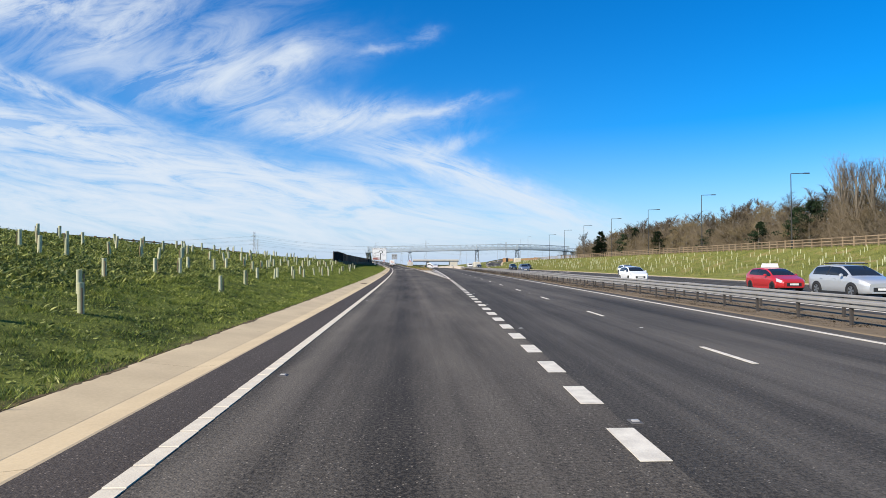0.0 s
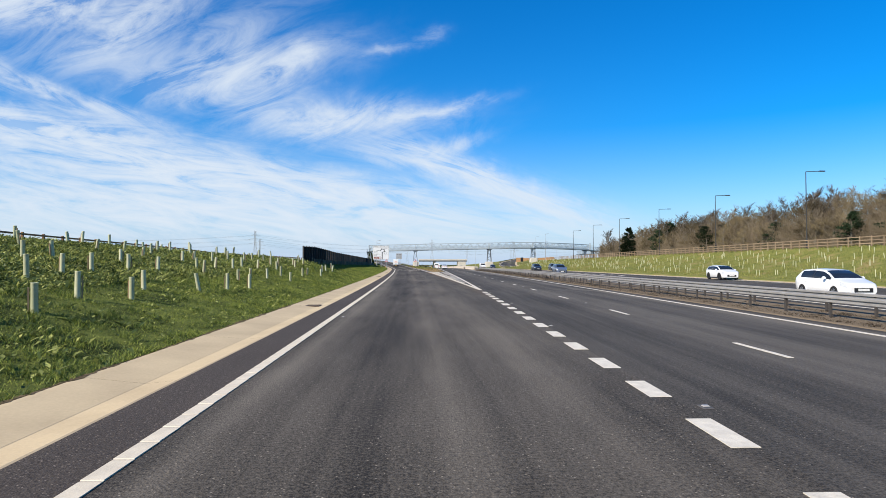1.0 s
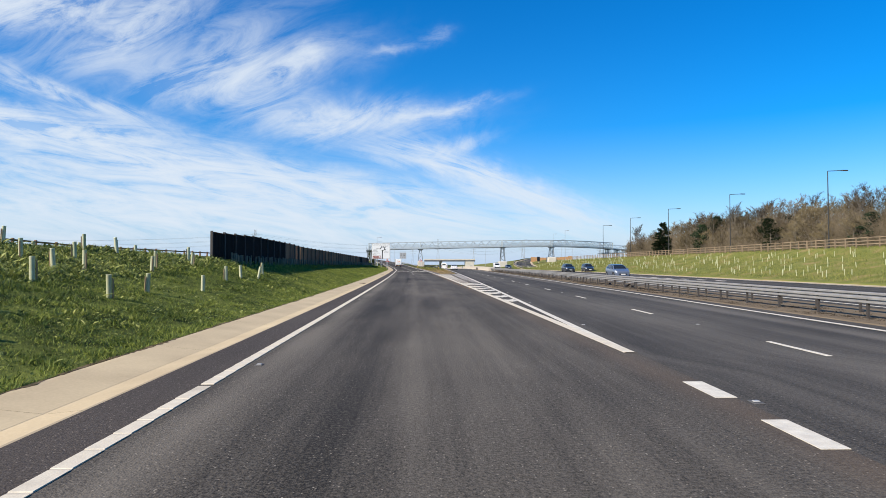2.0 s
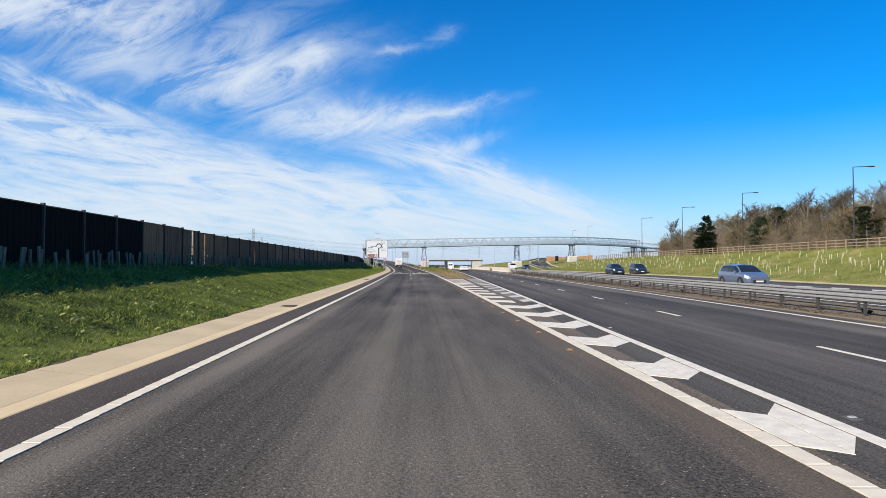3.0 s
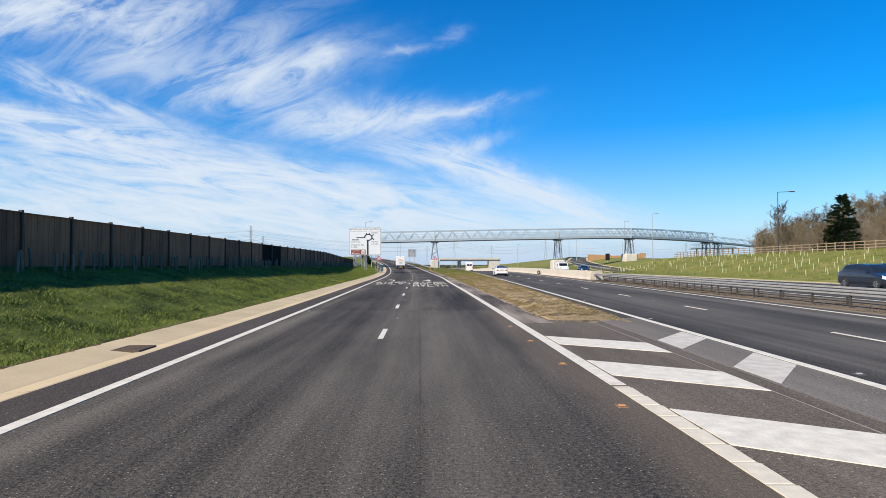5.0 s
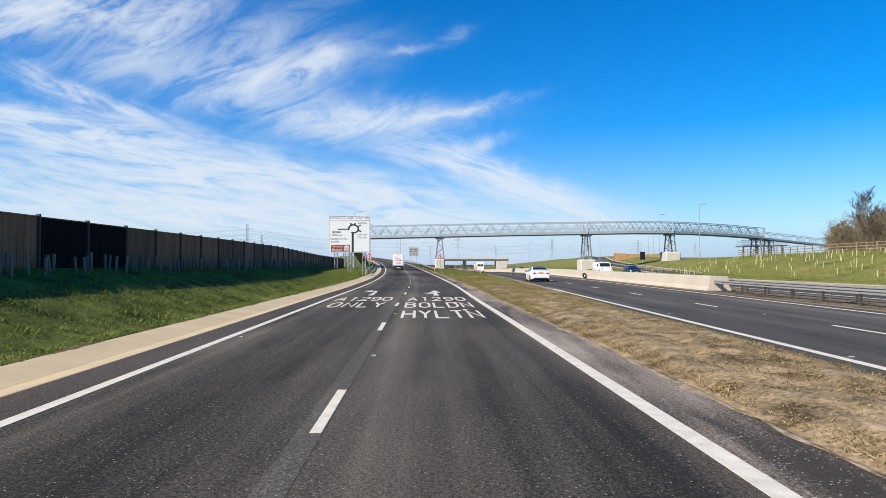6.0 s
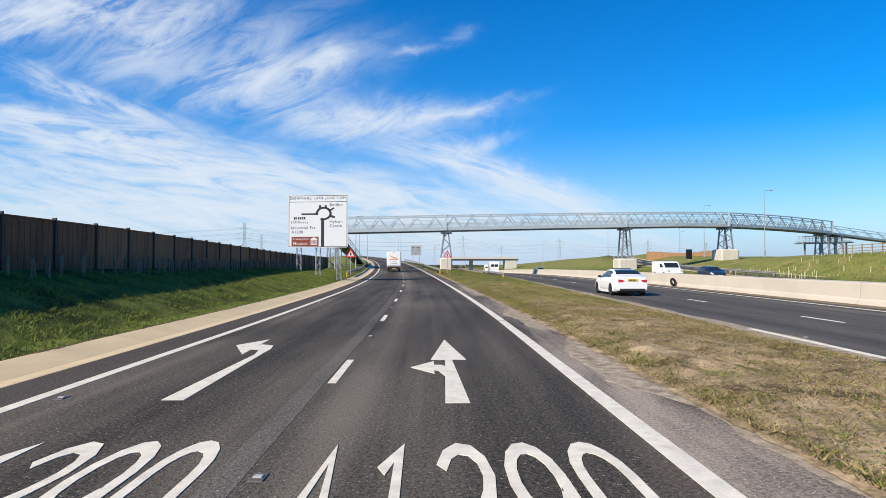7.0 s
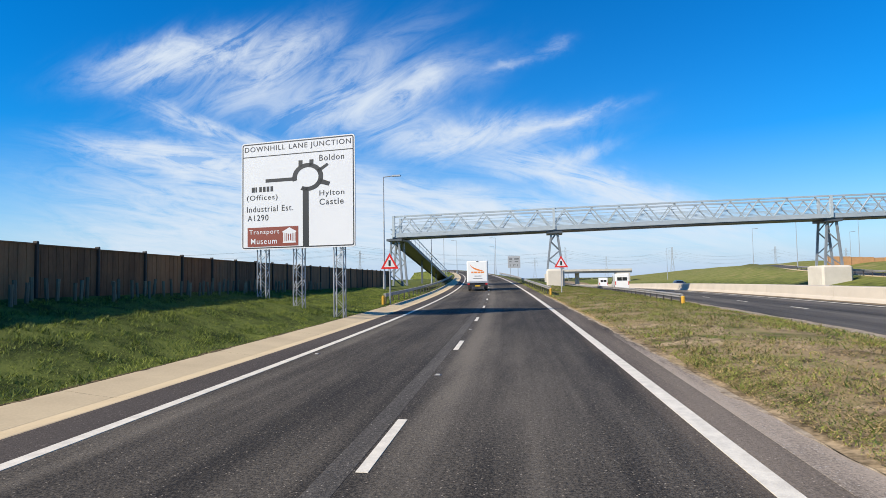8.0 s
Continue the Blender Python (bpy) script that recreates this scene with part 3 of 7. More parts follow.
def ground_material():
    """Grass; drier towards the central verge and reserve, by bare-soil stains of their own."""
    m = material("bank_grass", (0.020, 0.031, 0.007), (0.165, 0.185, 0.040), 0.95, 0, 0.8, 1.0, 26, spec=0.1, contrast=1.9)
    n, l = m.node_tree.nodes, m.node_tree.links
    p = n["Principled BSDF"]
    src = p.inputs["Base Color"].links[0].from_socket
    geo = n.new("ShaderNodeTexCoord")
    sep3 = n.new("ShaderNodeSeparateXYZ")
    l.new(geo.outputs["Object"], sep3.inputs[0])
    big = n.new("ShaderNodeTexNoise")
    big.inputs["Scale"].default_value, big.inputs["Detail"].default_value = 0.45, 6
    l.new(geo.outputs["Object"], big.inputs[0])

    def band(x0, x1, soft):
        up = n.new("ShaderNodeMapRange")
        l.new(sep3.outputs[0], up.inputs["Value"])
        up.inputs["From Min"].default_value, up.inputs["From Max"].default_value = x0 - soft, x0 + soft
        dn = n.new("ShaderNodeMapRange")
        l.new(sep3.outputs[0], dn.inputs["Value"])
        dn.inputs["From Min"].default_value, dn.inputs["From Max"].default_value = x1 + soft, x1 - soft
        mu = n.new("ShaderNodeMath")
        mu.operation = "MULTIPLY"
        l.new(up.outputs[0], mu.inputs[0])
        l.new(dn.outputs[0], mu.inputs[1])
        return mu.outputs[0]

    def over(base, fac, col_a, col_b, lo, hi):
        st = n.new("ShaderNodeMapRange")
        l.new(big.outputs[0], st.inputs["Value"])
        st.inputs["From Min"].default_value, st.inputs["From Max"].default_value = lo, hi
        mu = n.new("ShaderNodeMath")
        mu.operation = "MULTIPLY"
        l.new(st.outputs[0], mu.inputs[0])
        l.new(fac, mu.inputs[1])
        gr = n.new("ShaderNodeTexNoise")
        gr.inputs["Scale"].default_value, gr.inputs["Detail"].default_value, gr.inputs["Roughness"].default_value = 3.5, 8, 0.75
        l.new(geo.outputs["Object"], gr.inputs[0])
        cm = n.new("ShaderNodeMixRGB")
        cm.inputs[1].default_value, cm.inputs[2].default_value = (*col_a, 1), (*col_b, 1)
        l.new(gr.outputs[0], cm.inputs[0])
        mx = n.new("ShaderNodeMixRGB")
        l.new(mu.outputs[0], mx.inputs[0])
        l.new(base, mx.inputs[1])
        l.new(cm.outputs[0], mx.inputs[2])
        return mx.outputs[0]

    src = over(src, band(-4.5, 7.0, 0.6), (0.36, 0.27, 0.15), (0.20, 0.145, 0.08), 0.30, 0.52)
    src = over(src, band(8.0, 18.5, 0.5), (0.27, 0.21, 0.14), (0.075, 0.058, 0.04), 0.15, 0.35)
    src = over(src, band(31, 300, 3.0), (0.225, 0.225, 0.062), (0.105, 0.122, 0.028), 0.2, 0.5)
    src = over(src, band(33, 300, 3.0), (0.33, 0.25, 0.115), (0.19, 0.145, 0.055), 0.52, 0.68)
    l.new(src, p.inputs["Base Color"])
    return m


GROUND = ground_material()
build_ground()


def strip(name, left, right, y0, y1, z, mat, label, category, step=2.0, cols=8, lift=0.0, thick=0.3, kind="structure", sag=None, parent=None, ts=None):
    """A sheet along the road between two lines, with metres across and along as its UV, and thickness below."""
    ys = list(np.arange(y0, y1, step)) + [y1]
    v, f, uvs = [], [], []
    cols = len(ts) - 1 if ts else cols
    for y in ys:
        a, b = left(y), right(y)
        for i in range(cols + 1):
            t = ts[i] if ts else i / cols
            x = a + (b - a) * t
            v.append((x, y, z(y) + lift + (sag(t) if sag else 0.0)))
            uvs.append((x - a, y))
    n = cols + 1
    for k in range(len(ys) - 1):
        for i in range(cols):
            f.append((k * n + i, k * n + i + 1, (k + 1) * n + i + 1, (k + 1) * n + i))
    top = len(f)
    base = len(v)
    for k, y in enumerate(ys):
        for i in (0, cols):
            x, yy, zz = v[k * n + i]
            v += [(x, yy, zz), (x, yy, zz - thick)]
            uvs += [(uvs[k * n + i][0], y)] * 2
    for k in range(len(ys) - 1):
        a0, a1 = base + 4 * k, base + 4 * (k + 1)
        f.append((a0, a1, a1 + 1, a0 + 1))
        f.append((a0 + 2, a0 + 3, a1 + 3, a1 + 2))
    me = bpy.data.meshes.new(name)
    me.from_pydata(v, [], f)
    layer = me.uv_layers.new(name="UVMap")
    flat = np.array(uvs, float)[[lp.vertex_index for lp in me.loops]]
    layer.data.foreach_set("uv", flat.ravel())
    for i, p in enumerate(me.polygons):
        p.use_smooth = i < top and not ts
    me.materials.append(mat)
    ob = new(name, me)
    if parent is not None:
        ob.parent = parent
        return ob
    return tagged(ob, label, category, kind=kind)


zero = lambda y: 0.0
strip("road_slip", slip_left, lambda y: slip_right(y) + 0.12, -60, 153.5, slip_z, ASPHALT, "worn grey asphalt slip road with wheel tracks", "road", cols=10)
strip("road_slip", slip_left, lambda y: slip_right(y) + 0.12, 153.5, 560, slip_z, ASPHALT_DARK, "newer dark asphalt slip road with wheel tracks", "road", cols=10)
strip("road_hard_strip", lambda y: slip_left(y) - CH_IN, lambda y: slip_left(y), -60, 560, slip_z, ASPHALT_STRIP, "coarse dark asphalt strip beside the edge line", "road", cols=2, lift=-0.002)
strip("road_main", lambda y: main_left(y) + (0.12 if y < 64 else -0.75), lambda y: main_left(y) + MAIN_R, -60, 700, main_z, ASPHALT_MAIN, "smooth dark asphalt main carriageway with two lanes", "road", cols=8, lift=-0.001)
strip("road_gore", lambda y: slip_right(y) + 0.12, lambda y: max(main_left(y) - 0.75, slip_right(y) + 0.13), 64, GORE_END + 2.0, zero, ASPHALT_GORE, "grey asphalt gore between the two roads", "road", cols=4, lift=-0.003)
strip("road_shoulder", lambda y: slip_right(y) + 0.12 + 0.66 * smooth01(198, 232, y), lambda y: slip_right(y) + 1.01 + 0.06 * math.sin(y * 1.3) * math.sin(y * 0.37), GORE_END, 232, slip_z, ASPHALT_GRIT, "gritty asphalt shoulder beside the verge", "road", cols=2, lift=-0.001, step=0.5)
strip("road_shoulder", lambda y: slip_right(y) + 0.12, lambda y: slip_right(y) + 1.01 + 0.06 * math.sin(y * 1.3) * math.sin(y * 0.37), 196, 420, slip_z, ASPHALT_GORE, "dark asphalt shoulder beside the verge", "road", cols=2, lift=-0.004, step=1.0)
strip("road_far", lambda y: main_left(y) + FAR_L, lambda y: main_left(y) + far_right(y), -60, 700, main_z, ASPHALT_MAIN, "grey asphalt opposite carriageway with three lanes", "road", cols=8)
strip("channel_far", lambda y: main_left(y) + far_right(y), lambda y: main_left(y) + far_right(y) + 1.2, -60, 700, main_z, CONCRETE, "pale concrete drainage channel at the foot of the bank", "channel", cols=2, lift=0.02)


def dip(t):
    """Shallow V of the channel: a flat outer lip, then down to the seam and up to the asphalt."""
    return table(t, (0, 0.03), (0.02, 0.05), (0.08, 0.048), (0.66, -0.040), (0.666, -0.0435), (0.674, -0.0435), (0.682, -0.042), (0.97, -0.002), (1, -0.012))


channel = thing("channel_slip", Matrix(), "buff concrete drainage channel beside the slip road", "channel", kind="structure")
CH_STEP = 5.0
y = -60.0
while y < 420:
    near = 0.003
    strip("channel_length", lambda q: slip_left(q) - CH_OUT, lambda q: slip_left(q) - CH_IN, y + near, y + CH_STEP - near, slip_z, CONCRETE, "", "", step=CH_STEP / 2, sag=dip, parent=channel, ts=(0, 0.02, 0.08, 0.3, 0.5, 0.66, 0.666, 0.674, 0.682, 0.85, 0.97, 1.0))
    y += CH_STEP

# ragged lip of bare soil where the bank meets the channel
ragged = lambda y, o: max(0.0, 0.03 + 0.15 * noise.noise(Vector((y * 0.5, o, 0))) + 0.10 * noise.noise(Vector((y * 2.1, o, 4))) + 0.08 * noise.noise(Vector((y * 7.0, o, 8))))
strip("ground_soil_edge", lambda y: slip_left(y) - CH_OUT - ragged(y, 0.0), lambda y: slip_left(y) - CH_OUT + 0.8 * ragged(y, 7.0), -20, 330, lambda y: slip_z(y) + 0.05, SOIL, "ragged bare soil edge along the concrete channel", "soil", cols=2, lift=0.004, step=0.08, thick=0.02)

# second slip road, joining the opposite carriageway
strip("road_join", lambda y: join_mid(y) - 3.2, lambda y: join_mid(y) + 3.2, 238, 500, join_z, ASPHALT_MAIN, "asphalt slip road curving up to the junction", "road", cols=4, lift=0.04, step=5)
strip("channel_join_near", lambda y: join_mid(y) - 4.2, lambda y: join_mid(y) - 3.2, 238, 500, join_z, CONCRETE, "pale concrete edge of the joining road", "channel", cols=1, lift=0.07, step=5)
strip("channel_join_far", lambda y: join_mid(y) + 3.2, lambda y: join_mid(y) + 4.2, 238, 500, join_z, CONCRETE, "pale concrete edge of the joining road", "channel", cols=1, lift=0.07, step=5)


# rough overlay beside the middle of the slip road, and an open joint further back
strip("road_seam", lambda y: (slip_left(y) + slip_right(y)) / 2 - 0.36, lambda y: (slip_left(y) + slip_right(y)) / 2 - 0.10, 150, 330, slip_z, ASPHALT_SEAM, "paler rough strip of asphalt along the slip road", "road", cols=2, lift=0.003)
strip("road_joint", lambda y: slip_left(y) + 4.2, lambda y: slip_left(y) + 4.213, 88, 158, zero, ASPHALT_STRIP, "dark open joint along the slip road", "road", cols=1, lift=0.002)


def build_verge():
    """The narrow verge between the roads: lumpy trodden soil with thin grass, ragged at both sides."""
    cols = 34
    v, f = [], []
    ys = list(np.arange(GORE_END - 0.4, 232, 0.22))
    for q in ys:
        narrow = 1 - smooth01(GORE_END - 0.4, GORE_END + 2.5, q)
        a = slip_right(q) + 1.02 + 1.0 * narrow + 0.09 * noise.noise(Vector((0, q * 0.8, 2))) + 0.07 * noise.noise(Vector((0, q * 3.1, 5)))
        b = main_left(q) - 0.62 - 1.2 * narrow - 0.14 * noise.noise(Vector((9, q * 0.7, 2)))
        for i in range(cols + 1):
            t = i / cols
            x = a + max(0.05, b - a) * t
            rim = min(1.0, 6 * t, 6 * (1 - t))
            lump = 0.05 * noise.noise(Vector(((x - slip_right(q)) * 4.5, q * 0.22, 9))) + 0.06 * noise.noise(Vector((x * 1.1, q * 0.55, 1))) + 0.06 * noise.noise(Vector((x * 3.0, q * 1.8, 6))) + 0.03 * noise.noise(Vector((x * 9, q * 7, 3)))
            v.append((x, q, slip_z(q) * (1 - t) + main_z(q) * t - 0.008 + 0.022 * smooth01(GORE_END, GORE_END + 3.5, q) + rim * smooth01(GORE_END - 0.4, GORE_END + 3.5, q) * (0.09 + 0.05 * math.sin(math.pi * t) + lump)))
    n = cols + 1
    for k in range(len(ys) - 1):
        f += [(k * n + i, k * n + i + 1, (k + 1) * n + i + 1, (k + 1) * n + i) for i in range(cols)]
    me = bpy.data.meshes.new("ground_verge")
    me.from_pydata(v, [], f)
    me.polygons.foreach_set("use_smooth", [True] * len(f))
    me.materials.append(VERGE)
    return tagged(new("ground_verge", me), "lumpy dry verge of soil, straw and thin grass", "verge", kind="structure")


build_verge()


# ---- road markings ----
def line(name, at, half, y0, y1, z, label, mat=None, lift=0.006, step=3.0, group=""):
    sh = Shape()
    ys = list(np.arange(y0, y1, step)) + [y1]
    for i, q in enumerate(ys):
        sh.v += [(at(q) - half, q, z(q) + lift - 0.02), (at(q) - half, q, z(q) + lift), (at(q) + half, q, z(q) + lift), (at(q) + half, q, z(q) + lift - 0.02)]
        if i:
            k = 4 * i
            sh.f += [(k - 4 + j, k - 3 + j, k + 1 + j, k + j) for j in range(3)]
    n = len(sh.v)
    sh.f += [(0, 1, 2, 3), (n - 1, n - 2, n - 3, n - 4)]
    return tagged(part(name, sh, mat or PAINT), label, "road marking", group, "structure")


def ribbed_line(name, at, y0, y1, z, label, half=0.1):
    """Edge line with raised ribs across it."""
    ob = line(name, at, half, y0, y1, z, label, PAINT_RIB)
    sh = Shape()
    for q in np.arange(y0 + 0.26, y1 - 0.26, 0.5):
        x, h = at(q), z(q) + 0.006
        sh.add([(x - half, q - 0.23, h), (x + half, q - 0.23, h), (x + half, q + 0.23, h), (x - half, q + 0.23, h), (x - half, q - 0.222, h + 0.005), (x + half, q - 0.222, h + 0.005), (x + half, q + 0.222, h + 0.005), (x - half, q + 0.222, h + 0.005)],
               [(4, 5, 6, 7), (0, 1, 5, 4), (1, 2, 6, 5), (2, 3, 7, 6), (3, 0, 4, 7)])
    part("rib_row", sh, PAINT_CREAM, ob)
    return ob


edge_at = lambda y: slip_left(y) + 0.0
for a, b in ((-40, 61.3), (61.4, 120.2), (120.35, 180.2), (180.35, 207.6), (207.72, 239.9), (240.05, 330), (330, 540)):
    if a < 119:
        ribbed_line("edge_line_slip", edge_at, a, b, slip_z, "white ribbed edge line of the slip road", 0.09)
    else:
        line("edge_line_slip", edge_at, 0.09, a, b, slip_z, "white edge line of the slip road")
for a, b in ((64.2, 140.3), (140.4, 179.9), (180.05, 199.1), (199.25, 206.3), (206.4, 540)):
    if a < 140:
        ribbed_line("edge_line_gore", slip_right, a, b, slip_z, "white ribbed line along the right of the slip road", 0.11)
    else:
        line("edge_line_gore", slip_right, 0.11, a, b, slip_z, "white line along the right of the slip road")
line("edge_line_main", main_left, 0.09, 64.2, 197, main_z, "white edge line left of the main carriageway")
strip("road_edge", lambda y: main_left(y) - 0.60, lambda y: main_left(y) + 0.16 + 0.10 * math.sin(y * 1.1) * math.sin(y * 0.43), 192, 420, main_z, DUST, "pale dusty ragged edge of the main carriageway", "road", cols=2, lift=0.003, step=0.5)
strip("road_edge", lambda y: slip_right(y) + 0.97 + 0.06 * math.sin(y * 4.3) * math.sin(y * 1.7) + 0.04 * math.sin(y * 0.9), lambda y: slip_right(y) + 1.40, GORE_END + 3, 260, slip_z, DUST, "pale dusty edge between shoulder and verge", "road", cols=3, lift=0.004, step=0.15)
grit_edge = lambda y: 0.5 + 0.5 * noise.noise(Vector((y * 0.45, 3.0, 1.0))) + 0.22 * noise.noise(Vector((y * 2.3, 3.0, 5.0)))
for g0, g1 in ((188.5, 195.0), (196.0, 204.5)):
    strip("road_grit", lambda y: slip_right(y) + 0.20 + 0.55 * grit_edge(y) + 0.5 * (1 - smooth01(g0, g0 + 2.0, y)) * smooth01(g0 - 1, g0, y) + 0.5 * smooth01(g1 - 2.0, g1, y), lambda y: slip_right(y) + 1.04, g0, g1, slip_z, DUST, "pale dusty grit washed over the asphalt shoulder", "grit", cols=3, lift=0.005, step=0.1, thick=0.01)
line("edge_line_reserve", lambda y: main_left(y) + 7.55, 0.08, -50, 600, main_z, "white edge line beside the central reserve")
line("edge_line_far_inner", lambda y: main_left(y) + FAR_L + 0.7, 0.08, -50, 600, main_z, "white edge line of the opposite carriageway")
line("edge_line_far_outer", lambda y: main_left(y) + far_right(y) - 0.6, 0.08, -50, 600, main_z, "white outer edge line of the opposite carriageway")
for k in range(-20, 32):
    c = 5.46 + 2.055 * k
    if c < 63:
        line("taper_dash", main_left, 0.14, c - 0.5, c + 0.5, zero, "short broad white dash dividing slip and main road", group="taper dashes", step=1)
for k in range(-4, 60):
    c = 10.7 + 9.0 * k
    line("lane_dash", lambda y: main_left(y) + 3.5, 0.055, c - 1, c + 1, main_z, "long thin white lane dash on the main road", group="lane dashes", step=1)
for o in (17.2, 21.0):
    for k in range(-4, 50):
        c = 6.7 + 9.0 * k
        line("far_lane_dash", lambda y, o=o: main_left(y) + o, 0.055, c - 1, c + 1, main_z, "thin white lane dash on the opposite carriageway", group="far lane dashes", step=1)
for k in range(0, 34):
    c = 145.96 + 9.0 * k + (0.45 if k < 4 else 0.0)
    if not 176 < c < 180:
        line("slip_dash", lambda y: (slip_left(y) + slip_right(y)) / 2 - 0.17 * (1 - smooth01(176, 188, y)), 0.06, c - 1, c + 1, slip_z, "white dash between the two slip lanes", group="slip dashes", step=1)

for k in range(9):
    yh = 109.0 + 3.3 * k
    xh = 26.3 + (129.0 - yh) * 0.115
    sh = Shape().prism([(xh - 0.5, yh), (xh + 0.5, yh + 1.3), (xh + 0.5, yh + 3.1), (xh - 0.5, yh + 1.8)], 2, -0.02, 0.007)
    tagged(part("hatch_bar", sh, PAINT_WORN), "slanted white hatching bar on the opposite carriageway", "road marking", "hatching bars", "structure")

# chevrons in the gore, broken by the grey drain that runs through it
drain_at = lambda y: main_left(y) - table(y, (66, 0.1), (101, 0.75), (114.5, 1.17), (121, 1.37), (150, 1.75))
strip("road_apron", lambda y: drain_at(y) + 0.3, lambda y: main_left(y) - 0.12, 106.5, GORE_END + 1.5, zero, APRON, "smooth grey apron between the drain and the main road", "road", cols=2, lift=0.001, thick=0.05)
strip("channel_gore", lambda y: drain_at(y) - 0.02, lambda y: drain_at(y) + 0.36, 106.5, GORE_END + 4, zero, CONCRETE_GREY, "grey concrete drain running through the gore", "channel", cols=3, lift=0.002, sag=lambda t: -0.03 * math.sin(math.pi * t))
for k in range(-13, 10):
    yt = 115.06 + 3.43 * k
    xa, xd, xb = slip_right(yt) + 0.15, drain_at(yt), main_left(yt) - 0.14
    if xb - xa < 0.45:
        continue
    lean = math.tan(slip_dir(yt))
    if xd - xa > 0.2:
        w, cut = xd - 0.02 - xa, 0.58
        sh = Shape().prism([(xa, yt), (xa - lean * 1.36, yt - 1.36), (xd - 0.02, yt - 1.40 - cut * w), (xd - 0.02, yt - 0.05 - cut * w)], 2, -0.02, 0.006)
        tagged(part("chevron_bar", sh, PAINT), "slanted white chevron bar in the gore", "road marking", "chevron bars", "structure")
        foot = yt - cut * w
    else:
        foot = yt
    xe = max(xd, xa) + (0.38 if yt > 105 else 0.0)
    if xb - xe > 0.12:
        w = xb - xe
        foot += 0.42 if yt > 105 else 0.0
        sh = Shape().prism([(xe, foot), (xe, foot - 1.36), (xb, foot - 1.36 + 1.35 * w), (xb, foot + 1.35 * w)], 2, -0.02, 0.006)
        tagged(part("chevron_end", sh, PAINT_WORN if yt > 105 else PAINT), "worn white chevron end beyond the drain", "road marking", "chevron ends", "structure")


def letters(body, wide, high, m, mat, name="letter", parent=None, label="", bold=0.0, spread=1.0):
    """Words in the built-in font, stretched to a given width and height, lying in the x-y plane of m."""
    cu = bpy.data.curves.new(name, "FONT")
    cu.body = body
    cu.extrude = 0.0
    cu.offset = bold
    cu.space_character = spread
    tmp = bpy.data.objects.new(name, cu)
    scene.collection.objects.link(tmp)
    bpy.context.view_layer.update()
    me = bpy.data.meshes.new_from_object(tmp.evaluated_get(bpy.context.evaluated_depsgraph_get()))
    bpy.data.objects.remove(tmp)
    co = np.array([v.co[:] for v in me.vertices])
    lo, hi = co.min(0), co.max(0)
    co[:, 0] = (co[:, 0] - lo[0]) / (hi[0] - lo[0]) * wide
    co[:, 1] = (co[:, 1] - lo[1]) / (hi[1] - lo[1]) * high
    co[:, 2] = 0
    # one object for each letter
    root = list(range(len(co)))

    def find(i):
        while root[i] != i:
            root[i] = root[root[i]]
            i = root[i]
        return i

    faces = [tuple(p.vertices) for p in me.polygons]
    for q in faces:
        for i in q[1:]:
            root[find(i)] = find(q[0])
    pieces = {}
    for q in faces:
        pieces.setdefault(find(q[0]), []).append(q)
    bpy.data.meshes.remove(me)
    out = []
    for fs in sorted(pieces.values(), key=lambda g: min(co[i][0] for q in g for i in q)):
        used = sorted({i for q in fs for i in q})
        back = {i: k for k, i in enumerate(used)}
        mesh = bpy.data.meshes.new(name)
        mesh.from_pydata([tuple(m @ Vector(co[i])) for i in used], [], [tuple(back[i] for i in q) for q in fs])
        mesh.materials.append(mat)
        ob = new(name, mesh)
        if parent is not None:
            ob.parent = parent
        out.append(tagged(ob, label))
    return out


def arc(cx, cy, rx, ry, a0, a1, n=7):
    return [(cx + rx * math.cos(radians(a)), cy + ry * math.sin(radians(a))) for a in np.linspace(a0, a1, n)]


